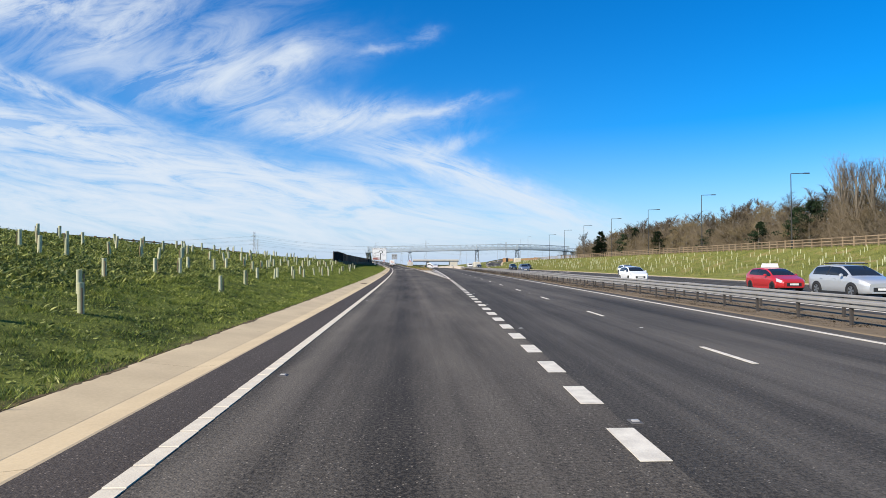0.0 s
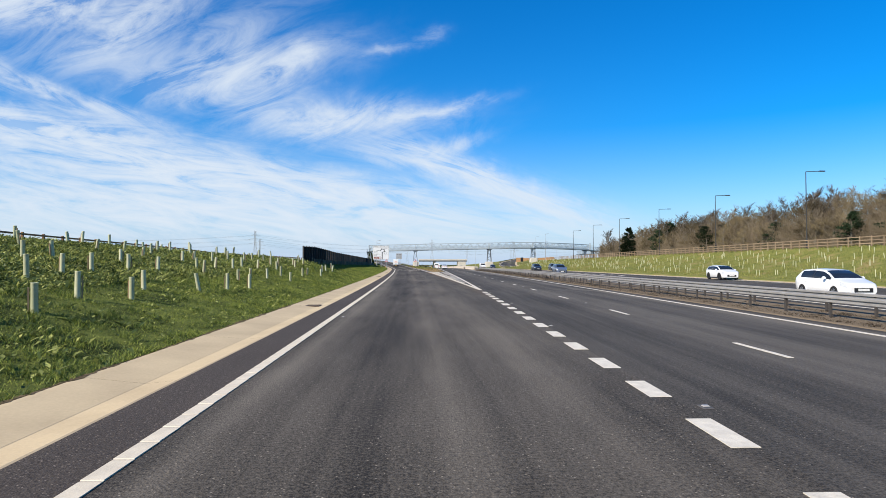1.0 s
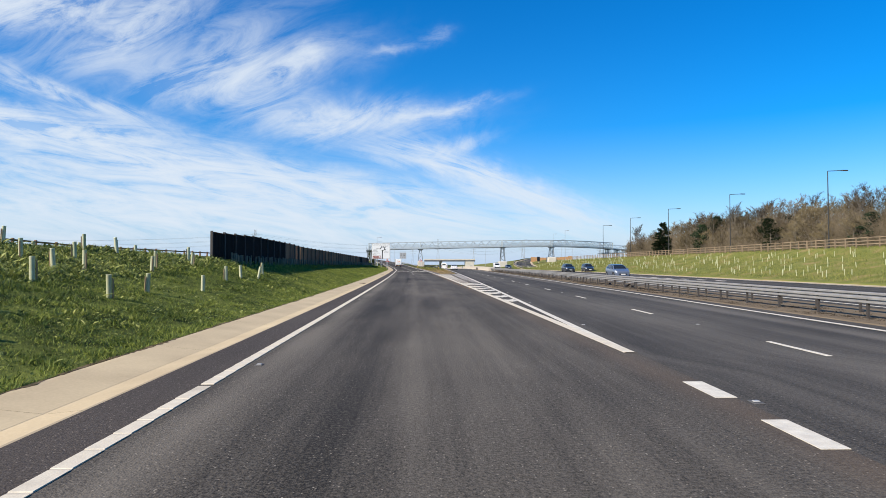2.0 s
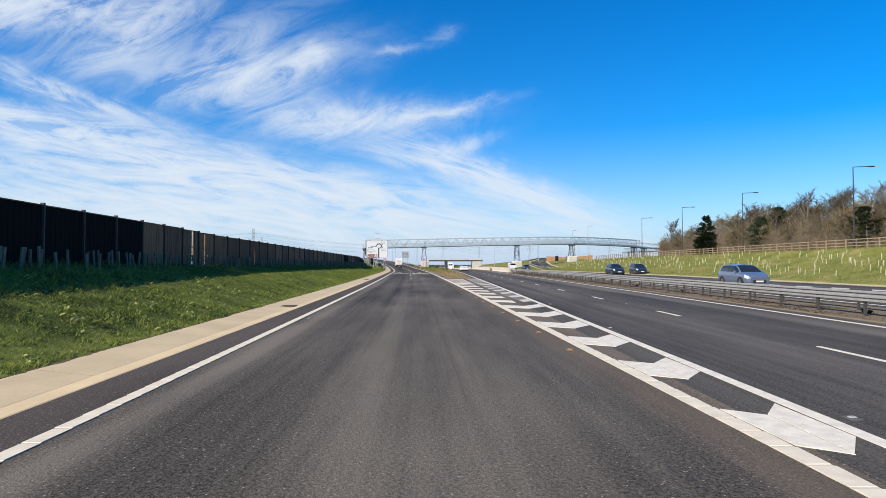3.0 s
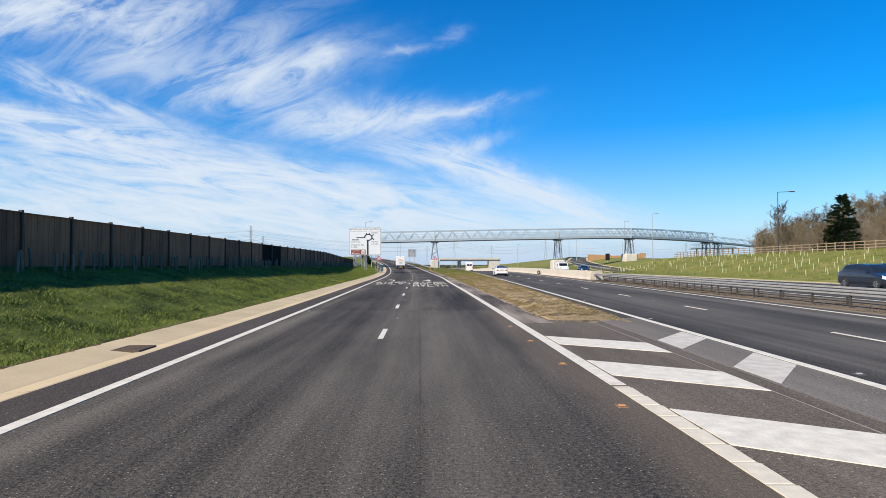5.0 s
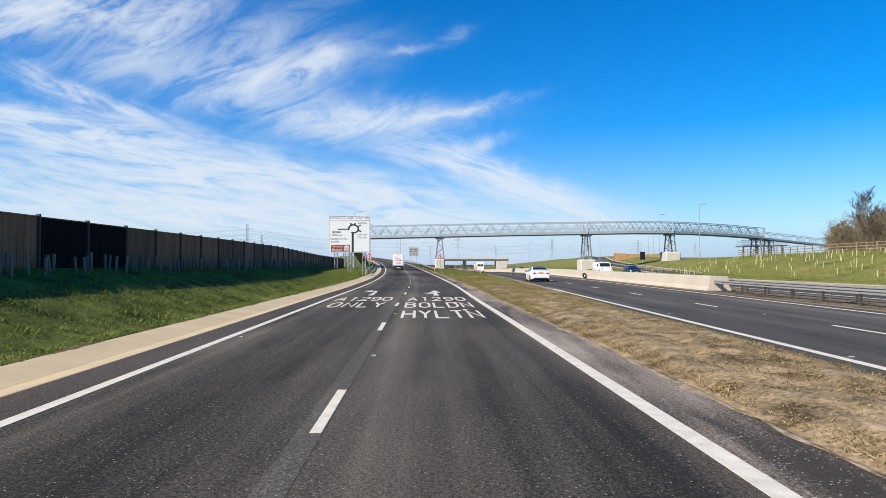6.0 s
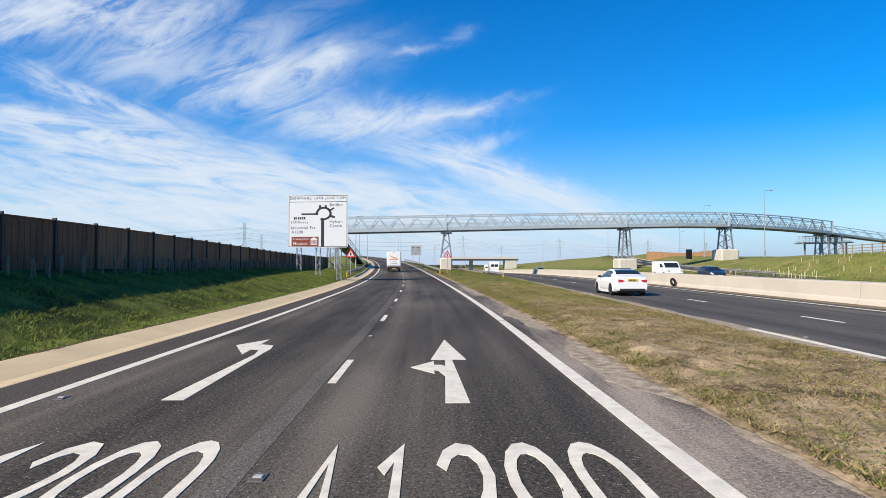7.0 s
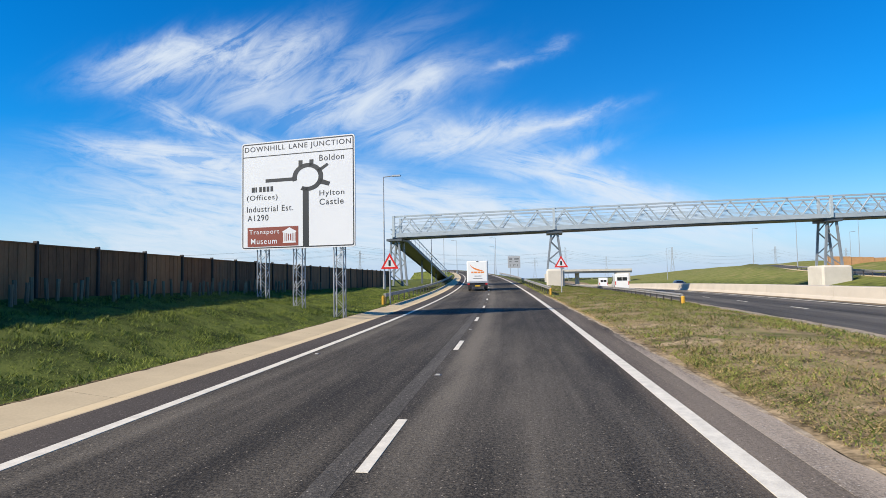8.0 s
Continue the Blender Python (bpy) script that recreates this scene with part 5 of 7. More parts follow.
def big_sign():
    x0, x1, yl, yr, z0, z1 = -18.02, -12.3, 236.6, 235.9, 3.2, 8.12
    base = Matrix.Translation((x0, yl, ground_z(x0, yl)))
    s = thing("direction_sign", base, "large white junction direction sign on lattice posts", "road sign")
    inv = base.inverted()
    turn = math.atan2(yr - yl, x1 - x0)
    W, H = math.hypot(x1 - x0, yr - yl), z1 - z0
    m = inv @ Matrix.Translation((x0, yl, z0)) @ Matrix.Rotation(turn, 4, "Z") @ Matrix.Rotation(radians(90), 4, "X")

    def rounded(a, b, c, d, r, n=5):
        out = []
        for cx, cy, st in ((c - r, b + r, -90), (c - r, d - r, 0), (a + r, d - r, 90), (a + r, b + r, 180)):
            out += [(cx + r * math.cos(radians(st + 90 * i / n)), cy + r * math.sin(radians(st + 90 * i / n))) for i in range(n + 1)]
        return out

    board = part("board", Shape().prism(rounded(0, 0, W, H, 0.14), 2, -0.05, 0.0, m), SIGN_WHITE, s, "white reflective board")
    part("backing", Shape().prism(rounded(0.03, 0.03, W - 0.03, H - 0.03, 0.12), 2, -0.09, -0.052, m), SIGN_BACK, s)

    def ring(a, b, c, d, r, w, z):
        o, i = rounded(a, b, c, d, r), rounded(a + w, b + w, c - w, d - w, max(0.02, r - w))
        sh = Shape()
        n = len(o)
        sh.add([m @ Vector((*p, z)) for p in o + i], [(k, (k + 1) % n, n + (k + 1) % n, n + k) for k in range(n)])
        return sh

    part("border", ring(0.05, 0.05, W - 0.05, H - 0.05, 0.11, 0.05, 0.004), SIGN_BLACK, board)

    def flat(name, poly, mat, z=0.004):
        return part(name, Shape().prism(poly, 2, -0.002, z, m), mat, board)

    def rect(name, a, b, c, d, mat, z=0.004):
        return flat(name, [(a, b), (c, b), (c, d), (a, d)], mat, z)

    fx, fy = W / 157.0, H / 146.0  # sign units across and up

    def at(px, py):
        return (px * fx, (146 - py) * fy)

    rect("divider", 0.06, at(0, 20)[1], W - 0.06, at(0, 18.8)[1], SIGN_BLACK)

    def text(body, px, py, wide, high, mat=SIGN_BLACK, z=0.006):
        a = at(px, py)
        letters(body, wide * fx, high * fy, m @ Matrix.Translation((a[0], a[1], z)), mat, "letter", board, bold=0.004, spread=1.16)

    text("DOWNHILL LANE JUNCTION", 5, 14.5, 147, 9)
    text("Boldon", 110, 32, 33, 8)
    text("Hylton", 110, 80, 33, 9)
    text("Castle", 110, 90, 32, 8)
    text("(Offices)", 8, 81, 44, 9)
    text("Industrial Est.", 8, 95, 66, 8)
    text("A1290", 9, 107, 30, 8)
    for i, w in enumerate((6, 3, 5, 5, 5, 5)):  # a trade name, shown as bars
        a = 15 + i * 5.4
        rect("text_bar", at(a, 68)[0], at(a, 68)[1], at(a + w * 0.75, 68)[0], at(0, 61)[1], SIGN_BLACK)
    # roundabout map
    cx, cy, r0, r1 = 94, 52, 14.8, 21.2
    arc = [radians(a) for a in np.linspace(-118, 195, 27)]
    sh = Shape()
    out = [at(cx + r1 * math.cos(a), cy - r1 * 0.88 * math.sin(a)) for a in arc]
    inn = [at(cx + r0 * math.cos(a), cy - r0 * 0.88 * math.sin(a)) for a in arc]
    n = len(arc)
    sh.add([m @ Vector((*p, 0.004)) for p in out + inn], [(k, k + 1, n + k + 1, n + k) for k in range(n - 1)])
    part("map_ring", sh, SIGN_BLACK, board)
    rect("map_road", at(87.2, 143)[0], at(0, 143)[1], at(95.4, 0)[0], at(0, 66)[1], SIGN_BLACK)
    rect("map_exit", *at(35, 55.6), *at(75, 51.0), SIGN_BLACK)
    flat("map_exit", [at(107, 43), at(120.5, 35.2), at(122.5, 38.2), at(109, 47.5)], SIGN_BLACK)
    flat("map_exit", [at(111, 55), at(124.5, 60.5), at(122.5, 65.5), at(107, 61)], SIGN_BLACK)
    rect("map_exit", *at(81.5, 38), *at(87.0, 29), SIGN_BLACK)
    rect("map_exit", *at(96.5, 38), *at(102, 29), SIGN_BLACK)
    # brown panel
    rect("brown_panel", *at(9, 142), *at(81, 116), SIGN_BROWN, 0.005)
    text("Transport", 11.5, 127, 43, 8, SIGN_WHITE, 0.009)
    text("Museum", 14, 138.5, 37, 7.5, SIGN_WHITE, 0.009)
    flat("museum_symbol", [at(59, 122.5), at(78, 122.5), at(78, 124), at(77, 124), at(77, 136), at(78, 138), at(59, 138), at(60, 136), at(60, 124), at(59, 124)], SIGN_WHITE, 0.008)
    flat("museum_symbol", [at(58.5, 123), at(68.5, 117.5), at(78.5, 123)], SIGN_WHITE, 0.0085)
    for a in (62, 64.5, 72, 74.5):
        rect("symbol_column", *at(a, 136), *at(a + 1.0, 125), SIGN_BROWN, 0.010)
    for k in (0, 1):
        rect("symbol_mark", *at(66.5 + 3 * k, 135), *at(68 + 3 * k, 126), SIGN_BROWN, 0.010)
    for px in (27, 78, 133):
        x = x0 + px * (x1 - x0) / 157
        yy = yl + (yr - yl) * px / 157 + 0.32
        lattice_post("lattice_post", x, yy, ground_z(x, yy), z1 - 0.4, s, inv)


big_sign()


def small_sign(x, y, name, label, kind, z_ground, scale=1.0):
    """A warning triangle on a pole."""
    s = thing(name, Matrix.Translation((x, y, z_ground)), label, "road sign", "warning signs")
    part("pole", Shape().tube((0, 0.05, -0.2), (0, 0.05, 2.9), 0.045, n=8), STEEL, s)
    tri = lambda r: [(r * math.cos(radians(a)), 2.55 + r * math.sin(radians(a))) for a in (90, 210, 330)]
    part("plate", Shape().prism(tri(0.66), 1, -0.01, 0.012), SIGN_RED, s)
    part("inner_face", Shape().prism(tri(0.43), 1, -0.016, -0.004), SIGN_WHITE, s)
    part("signal_symbol", Shape().box(-0.07, 0.07, -0.022, -0.012, 2.40, 2.76), SIGN_BLACK, s)


small_sign(-13.4 - 0.5, 247.0, "warning_sign", "red-edged triangular traffic-signal warning sign on a pole", "tri", ground_z(-13.9, 247))
small_sign(slip_right(262) + 2.6, 262.0, "warning_sign", "red-edged triangular traffic-signal warning sign on a pole", "tri", slip_z(262))

# lane sign further up the slip road
ls = thing("lane_sign", Matrix.Translation((-14.8, 384, 1.0)), "distant white lane direction sign on lattice posts", "road sign")
part("board", Shape().box(-1.8, 1.8, -0.04, 0.0, 3.6, 7.0, cut=0.03), SIGN_GREY, ls)
for i, (a, b, c, d) in enumerate(((-1.4, -0.5, 5.9, 6.5), (0.1, 1.4, 5.9, 6.5), (-1.4, -0.7, 5.2, 5.6), (0.2, 1.2, 5.2, 5.6), (-1.2, -1.05, 3.8, 4.9), (-0.2, -0.05, 3.8, 4.9), (0.9, 1.05, 3.8, 4.9), (-0.05, 0.5, 4.5, 4.65))):
    part("text_bar", Shape().box(a, b, -0.056, -0.042, c + (d - c) * 0.2, d - (d - c) * 0.2), SIGN_BACK, ls)
for a in (-1.1, 1.1):
    part("pole", Shape().tube((a, 0.15, -1.5), (a, 0.15, 6.9), 0.09, n=6), STEEL, ls)


# footbridge
def bridge_y(x):
    return table(x, (-26, 286.0), (-3.6, 288.0), (29.6, 292.1), (40, 294.2), (50.9, 297.4), (66, 305.0), (81.4, 314.1), (130, 345.0))


def deck_low(x):
    return table(x, (-26, 6.9), (-23, 7.0), (-3.6, 7.5), (15, 8.0), (29.6, 8.3), (40, 8.58), (50.9, 8.72), (60, 8.70), (70, 8.52), (81.4, 8.2), (100, 7.3), (130, 6.1))


def footbridge():
    fb = thing("footbridge", Matrix.Translation((-24, bridge_y(-24), 0)), "long pale steel truss footbridge over the roads", "bridge")
    inv = Matrix.Translation((24, -bridge_y(-24), 0))
    P = lambda x, dy, dz: inv @ Vector((x, bridge_y(x) + dy, deck_low(x) + dz))
    TALL, HALF = 2.8, 1.75
    xs = list(np.linspace(-24, 81.6, 43))
    run = lambda dy, dz, w, h: Shape().loft([[P(x, dy + a * w / 2, dz + b * h / 2) for a, b in ((-1, -1), (1, -1), (1, 1), (-1, 1))] for x in xs])
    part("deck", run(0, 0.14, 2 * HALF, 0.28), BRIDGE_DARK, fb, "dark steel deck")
    for side in (-1, 1):
        dy = side * HALF
        for h in (0.62, 0.78, 0.94, 1.10, 1.26, 1.42):
            part("infill_bar", run(dy - side * 0.16, h, 0.03, 0.045), BRIDGE_PAINT, fb)
        part("top_chord", run(dy, TALL, 0.2, 0.2), BRIDGE_PAINT, fb)
        part("bottom_chord", run(dy, 0.40, 0.16, 0.56), BRIDGE_PAINT, fb)
        part("hand_rail", run(dy - side * 0.14, 1.55, 0.05, 0.06), BRIDGE_PAINT, fb)
        part("hand_rail", run(dy - side * 0.14, 2.0, 0.05, 0.06), BRIDGE_PAINT, fb)
        x, up = -24.0, True
        while x < 80:
            a, b = (x, x + 1.67)
            part("diagonal", Shape().bar(P(a, dy, 0.45 if up else TALL - 0.1), P(b, dy, TALL - 0.1 if up else 0.45), 0.13, 0.13), BRIDGE_PAINT, fb)
            if not up:
                part("gusset", Shape().bar(P(b - 0.16, dy + side * 0.02, 0.56), P(b + 0.16, dy + side * 0.02, 0.56), 0.16, 0.16), BRIDGE_PAINT, fb)
            x += 1.67
            up = not up
        for x in (-23.8, -3.6, 29.6, 50.9, 81.4):
            part("upright", Shape().bar(P(x, dy, 0.2), P(x, dy, TALL + 0.12), 0.3, 0.3), BRIDGE_PAINT, fb)
    # bents of raking legs on concrete blocks
    for x, zb, lean, blk in ((-3.6, 2.75, 0.35, True), (29.8, 2.65, 0.5, True), (50.9, 4.5, 0.5, True), (79.4, 3.2, 0.5, False), (84.5, 3.2, 0.5, False), (-23.8, 0.9, 0.45, False)):
        yb = bridge_y(x)
        zt = deck_low(x)
        for sx in (-1, 1):
            for sy in (-1, 1):
                part("leg", Shape().bar(inv @ Vector((x + sx * 0.95, yb + sy * 1.2, zb)), inv @ Vector((x + sx * lean, yb + sy * 1.2, zt)), 0.24, 0.24), BRIDGE_LEG, fb)
        steps = 4
        for i in range(steps):
            for sy in (-1, 1):
                h0, h1 = zb + (zt - zb) * i / steps, zb + (zt - zb) * (i + 1) / steps
                w0, w1 = 0.95 + (lean - 0.95) * i / steps, 0.95 + (lean - 0.95) * (i + 1) / steps
                s = 1 if i % 2 else -1
                part("brace", Shape().bar(inv @ Vector((x - s * w0, yb + sy * 1.2, h0)), inv @ Vector((x + s * w1, yb + sy * 1.2, h1)), 0.12, 0.12), BRIDGE_LEG, fb)
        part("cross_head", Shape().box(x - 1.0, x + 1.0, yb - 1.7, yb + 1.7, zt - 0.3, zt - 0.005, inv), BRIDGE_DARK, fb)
        if blk:
            gz = min(ground_z(x, yb - 2), ground_z(x, yb + 2), 0.2 if x < 40 else 2.4) - 0.4
            part("pier_block", Shape().box(x - 1.7 + (0.6 if x < 0 else 0), x + 1.7 - (0.6 if x < 0 else 0), yb - 2.2, yb + 2.2, gz, zb, inv, 0.22), CONCRETE_PALE, fb, "pale concrete pier block")
    # approach ramp beyond the last bent, and the stair down at the near end
    for side in (-1, 1):
        for i in range(16):
            x = 81.7 + 3 * i
            part("ramp_rail", Shape().bar(P(x, side * 1.6, 1.9), P(x + 3, side * 1.6, 1.9), 0.1, 0.1), BRIDGE_PAINT, fb)
            part("ramp_beam", Shape().bar(P(x, side * 1.6, 0.2), P(x + 3, side * 1.6, 0.2), 0.14, 0.45), BRIDGE_PAINT, fb)
            part("ramp_diagonal", Shape().bar(P(x, side * 1.6, 0.4 if i % 2 else 1.9), P(x + 3, side * 1.6, 1.9 if i % 2 else 0.4), 0.08, 0.08), BRIDGE_PAINT, fb)
    part("ramp_deck", Shape().add([P(81.6, -1.6, 0), P(81.6, 1.6, 0), P(129, 1.6, 0), P(129, -1.6, 0), P(81.6, -1.6, 0.2), P(81.6, 1.6, 0.2), P(129, 1.6, 0.2), P(129, -1.6, 0.2)], [(0, 1, 2, 3), (4, 7, 6, 5), (0, 3, 7, 4), (1, 5, 6, 2), (0, 4, 5, 1), (3, 2, 6, 7)]), BRIDGE_DARK, fb)
    low_a, low_b = Vector((77.0, 317.3, 6.3)), Vector((96.0, 329.0, 6.9))
    for side in (-1, 1):
        o = Vector((0, side * 1.3, 0))
        for h, w, hh in ((1.6, 0.1, 0.1), (1.1, 0.05, 0.05), (0.6, 0.05, 0.05), (0.1, 0.14, 0.4)):
            part("ramp_rail", Shape().bar(inv @ (low_a + o + Vector((0, 0, h))), inv @ (low_b + o + Vector((0, 0, h))), w, hh), BRIDGE_PAINT, fb)
        for i in range(17):
            q = low_a.lerp(low_b, i / 16) + o
            part("ramp_post", Shape().bar(inv @ q, inv @ (q + Vector((0, 0, 1.6))), 0.08, 0.08), BRIDGE_PAINT, fb)
    part("ramp_deck", Shape().bar(inv @ low_a, inv @ low_b, 2.6, 0.16), BRIDGE_DARK, fb)
    for f in (0.1, 0.4, 0.7, 0.95):
        q = low_a.lerp(low_b, f)
        part("ramp_leg", Shape().bar(inv @ Vector((q.x, q.y, ground_z(q.x, q.y) - 0.3)), inv @ q, 0.3, 0.3), BRIDGE_LEG, fb)
    a, b = Vector((-24.0, bridge_y(-24) + 1.5, 7.0)), Vector((-26.5, 334, 1.6))
    for dx in (-1.1, 1.1):
        o = Vector((dx, 0, 0))
        part("stair_stringer", Shape().bar(inv @ (a + o), inv @ (b + o), 0.12, 0.5), BRIDGE_DARK, fb)
        part("stair_rail", Shape().bar(inv @ (a + o + Vector((0, 0, 1.5))), inv @ (b + o + Vector((0, 0, 1.5))), 0.09, 0.09), BRIDGE_PAINT, fb)
        part("stair_rail", Shape().bar(inv @ (a + o + Vector((0, 0, 0.9))), inv @ (b + o + Vector((0, 0, 0.9))), 0.05, 0.05), BRIDGE_PAINT, fb)
        for i in range(1, 14):
            q = a + (b - a) * (i / 14) + o
            part("baluster", Shape().bar(inv @ q, inv @ (q + Vector((0, 0, 1.5))), 0.06, 0.06), BRIDGE_PAINT, fb)
    # underside shade of the stair, put in as a dark colour
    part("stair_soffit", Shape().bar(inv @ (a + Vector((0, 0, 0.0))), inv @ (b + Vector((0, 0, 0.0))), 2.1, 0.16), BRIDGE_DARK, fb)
    for i in range(30):
        q = a + (b - a) * ((i + 0.5) / 30)
        part("stair_tread", Shape().box(q.x - 1.05, q.x + 1.05, q.y - 0.5, q.y + 0.5, q.z + 0.10, q.z + 0.16, inv), BRIDGE_DARK, fb)
    for f in (0.4, 0.75):
        q = a + (b - a) * f
        part("stair_leg", Shape().bar(inv @ Vector((q.x, q.y, 0.0)), inv @ q, 0.25, 0.25), BRIDGE_DARK, fb)


footbridge()


def road_bridge():
    rb = thing("road_bridge", Matrix.Translation((0, 545, -3)), "distant pale concrete road bridge over the main road", "bridge")
    t = lambda *a: Shape().box(*a)
    part("deck", t(-4, 38, -6, 6, 6.6, 7.9), BRIDGE_DARK, rb)
    part("parapet", t(-4, 38, -6.3, -6.02, 7.6, 8.7), CONCRETE_PALE, rb, "pale parapet")
    part("parapet", t(-4, 38, 6.02, 6.3, 7.6, 8.7), CONCRETE_PALE, rb, "pale parapet")
    for x0, x1 in ((-8, -4), (30, 37)):
        part("abutment", Shape().box(x0, x1, -7, 7, -1.5, 6.58, cut=0.1), CONCRETE_PALE, rb)
    for x in (9.0, 10.2):
        part("column", Shape().tube((x, 0, -1), (x, 0, 6.58), 0.6, n=10), CONCRETE_PALE, rb)


road_bridge()


# lamp columns
def lamp_column(x, y, z, tall, arm, mat, label, group, flip=1):
    l = thing("street_lamp", Matrix.Translation((x, y, z)), label, "street lamp", group)
    part("column", Shape().tube((0, 0, -0.3), (0, 0, 1.3), 0.13, n=8).tube((0, 0, 1.3), (0, 0, tall), 0.085, 0.05, n=8), mat, l)
    part("arm", Shape().tube((0, 0, tall), (flip * arm, 0, tall + 0.08), 0.045, n=6), mat, l)
    part("lantern", Shape().box(flip * arm - 0.1 if flip > 0 else -arm - 0.7, flip * arm + 0.7 if flip > 0 else -arm + 0.1, -0.14, 0.14, tall + 0.02, tall + 0.15, cut=0.03), mat, l)
    return l


for y, top in ((77.3, 13.9), (102.4, 13.9), (126.6, 13.5), (151, 13.4), (176.5, 13.3), (200, 13.2), (223.3, 12.8)):
    lamp_column(50.6, y, ground_z(50.6, y), top - ground_z(50.6, y), 1.9, LAMP_DARK, "tall dark street lamp with a single arm behind the fence", "lamps behind the fence")
lamp_column(-18.6, 262, ground_z(-18.6, 262), 10.0, 0.9, STEEL, "slender grey street lamp beside the slip road", "slip road lamps")
lamp_column(-21.3, 296, ground_z(-21.3, 296), 10.0, 0.9, STEEL, "slender grey street lamp beside the slip road", "slip road lamps")
for x, y, h in ((-27.5, 340, 10), (-31, 380, 10), (-19, 372, 10), (-24, 420, 10), (55.2, 291, 12.4), (56.5, 320, 12), (48, 350, 11), (74, 380, 11), (90, 420, 11), (58, 410, 11), (36, 430, 11)):
    z = max(ground_z(x, y), -0.5)
    lamp_column(x, y, z, h, 0.9, STEEL, "slender grey street lamp by the junction", "junction lamps", 1 if x > 0 else -1)

# backboard of a signal, timber screen and a matrix-sign back beyond the far road
sb = thing("signal_head", Matrix.Translation((46.9, 305, ground_z(46.9, 305))), "black backboard of a signal facing away", "traffic signal")
gz = ground_z(46.9, 305)
part("pole", Shape().tube((0, 0, -0.3), (0, 0, 4.6 - gz), 0.08, n=8), STEEL, sb)
part("backboard", Shape().box(-0.62, 0.62, -0.12, 0.1, 2.7 - gz, 4.7 - gz, cut=0.05), SIGN_BLACK, sb)
ps = thing("timber_screen", Matrix.Translation((49.7, 340, 2)), "orange new timber fence on the far mound", "fence")
for i in range(10):
    x = 2.05 * i
    h = table(x, (0, 4.95), (9.5, 4.5), (19.5, 5.5)) - 2 + 0.04 * (i % 2)
    part("panel", Shape().box(x, x + 2.0, -0.03, 0.03, -0.6, h), TIMBER_ORANGE, ps)
    part("post", Shape().box(x - 0.06, x + 0.06, -0.1, -0.032, -0.6, h + 0.05), TIMBER_ORANGE, ps)


# pylons and their wires
def pylon_mesh(tall):
    sh = Shape()
    w0, w1 = tall * 0.085, tall * 0.018
    lv = [0, 0.2, 0.38, 0.52, 0.64, 0.74, 0.83, 0.91, 1.0]
    for i in range(len(lv) - 1):
        a, b = lv[i], lv[i + 1]
        wa, wb = w0 + (w1 - w0) * min(1, a / 0.64), w0 + (w1 - w0) * min(1, b / 0.64)
        for sx, sy in ((-1, -1), (1, -1), (1, 1), (-1, 1)):
            sh.tube((sx * wa, sy * wa, a * tall), (sx * wb, sy * wb, b * tall), 0.16, n=4, caps=False)
        for s in (-1, 1):
            sh.tube((-wa, s * wa, a * tall), (wb, s * wb, b * tall), 0.09, n=3, caps=False)
            sh.tube((wa, s * wa, a * tall), (-wb, s * wb, b * tall), 0.09, n=3, caps=False)
    for h, r in ((0.66, 0.15), (0.77, 0.19), (0.88, 0.13)):
        for s in (-1, 1):
            sh.tube((0, 0, (h + 0.03) * tall), (s * r * tall, 0, h * tall), 0.13, n=4)
            sh.tube((0, 0, h * tall - 0.6), (s * r * tall, 0, h * tall), 0.10, n=4)
    return sh.mesh("lattice", CABLE)


PYL = pylon_mesh(47.0)
SPOTS = [(-210, 768), (-268, 1000), (15, 1040), (170, 1120), (330, 1180), (-40, 1500), (110, 1500), (480, 1300)]
for x, y in SPOTS:
    p = thing("pylon", Matrix.Translation((x, y, -4)), "distant grey lattice electricity pylon", "pylon", "pylons")
    part("lattice", PYL, None, p)


def wires(name, pairs):
    sh = Shape()
    for a, b in pairs:
        a, b = Vector(a), Vector(b)
        pts = [a.lerp(b, i / 12) - Vector((0, 0, 9 * 4 * (i / 12) * (1 - i / 12))) for i in range(13)]
        for p, q in zip(pts, pts[1:]):
            sh.tube(p, q, 0.06, n=3, caps=False)
    tagged(part(name, sh, CABLE), "thin power lines strung between pylons", "power lines")


for (xa, ya), (xb, yb) in (((-620, 700), SPOTS[0]), (SPOTS[0], SPOTS[2]), (SPOTS[2], SPOTS[3]), (SPOTS[3], SPOTS[4]), (SPOTS[4], SPOTS[7])):
    wires("power_line", [((xa + s * r, ya, -4 + h * 47), (xb + s * r, yb, -4 + h * 47)) for h, r in ((0.66, 7), (0.77, 9), (0.88, 6)) for s in (-1, 1)])


# ---- vehicles ----
WHEELS = {}


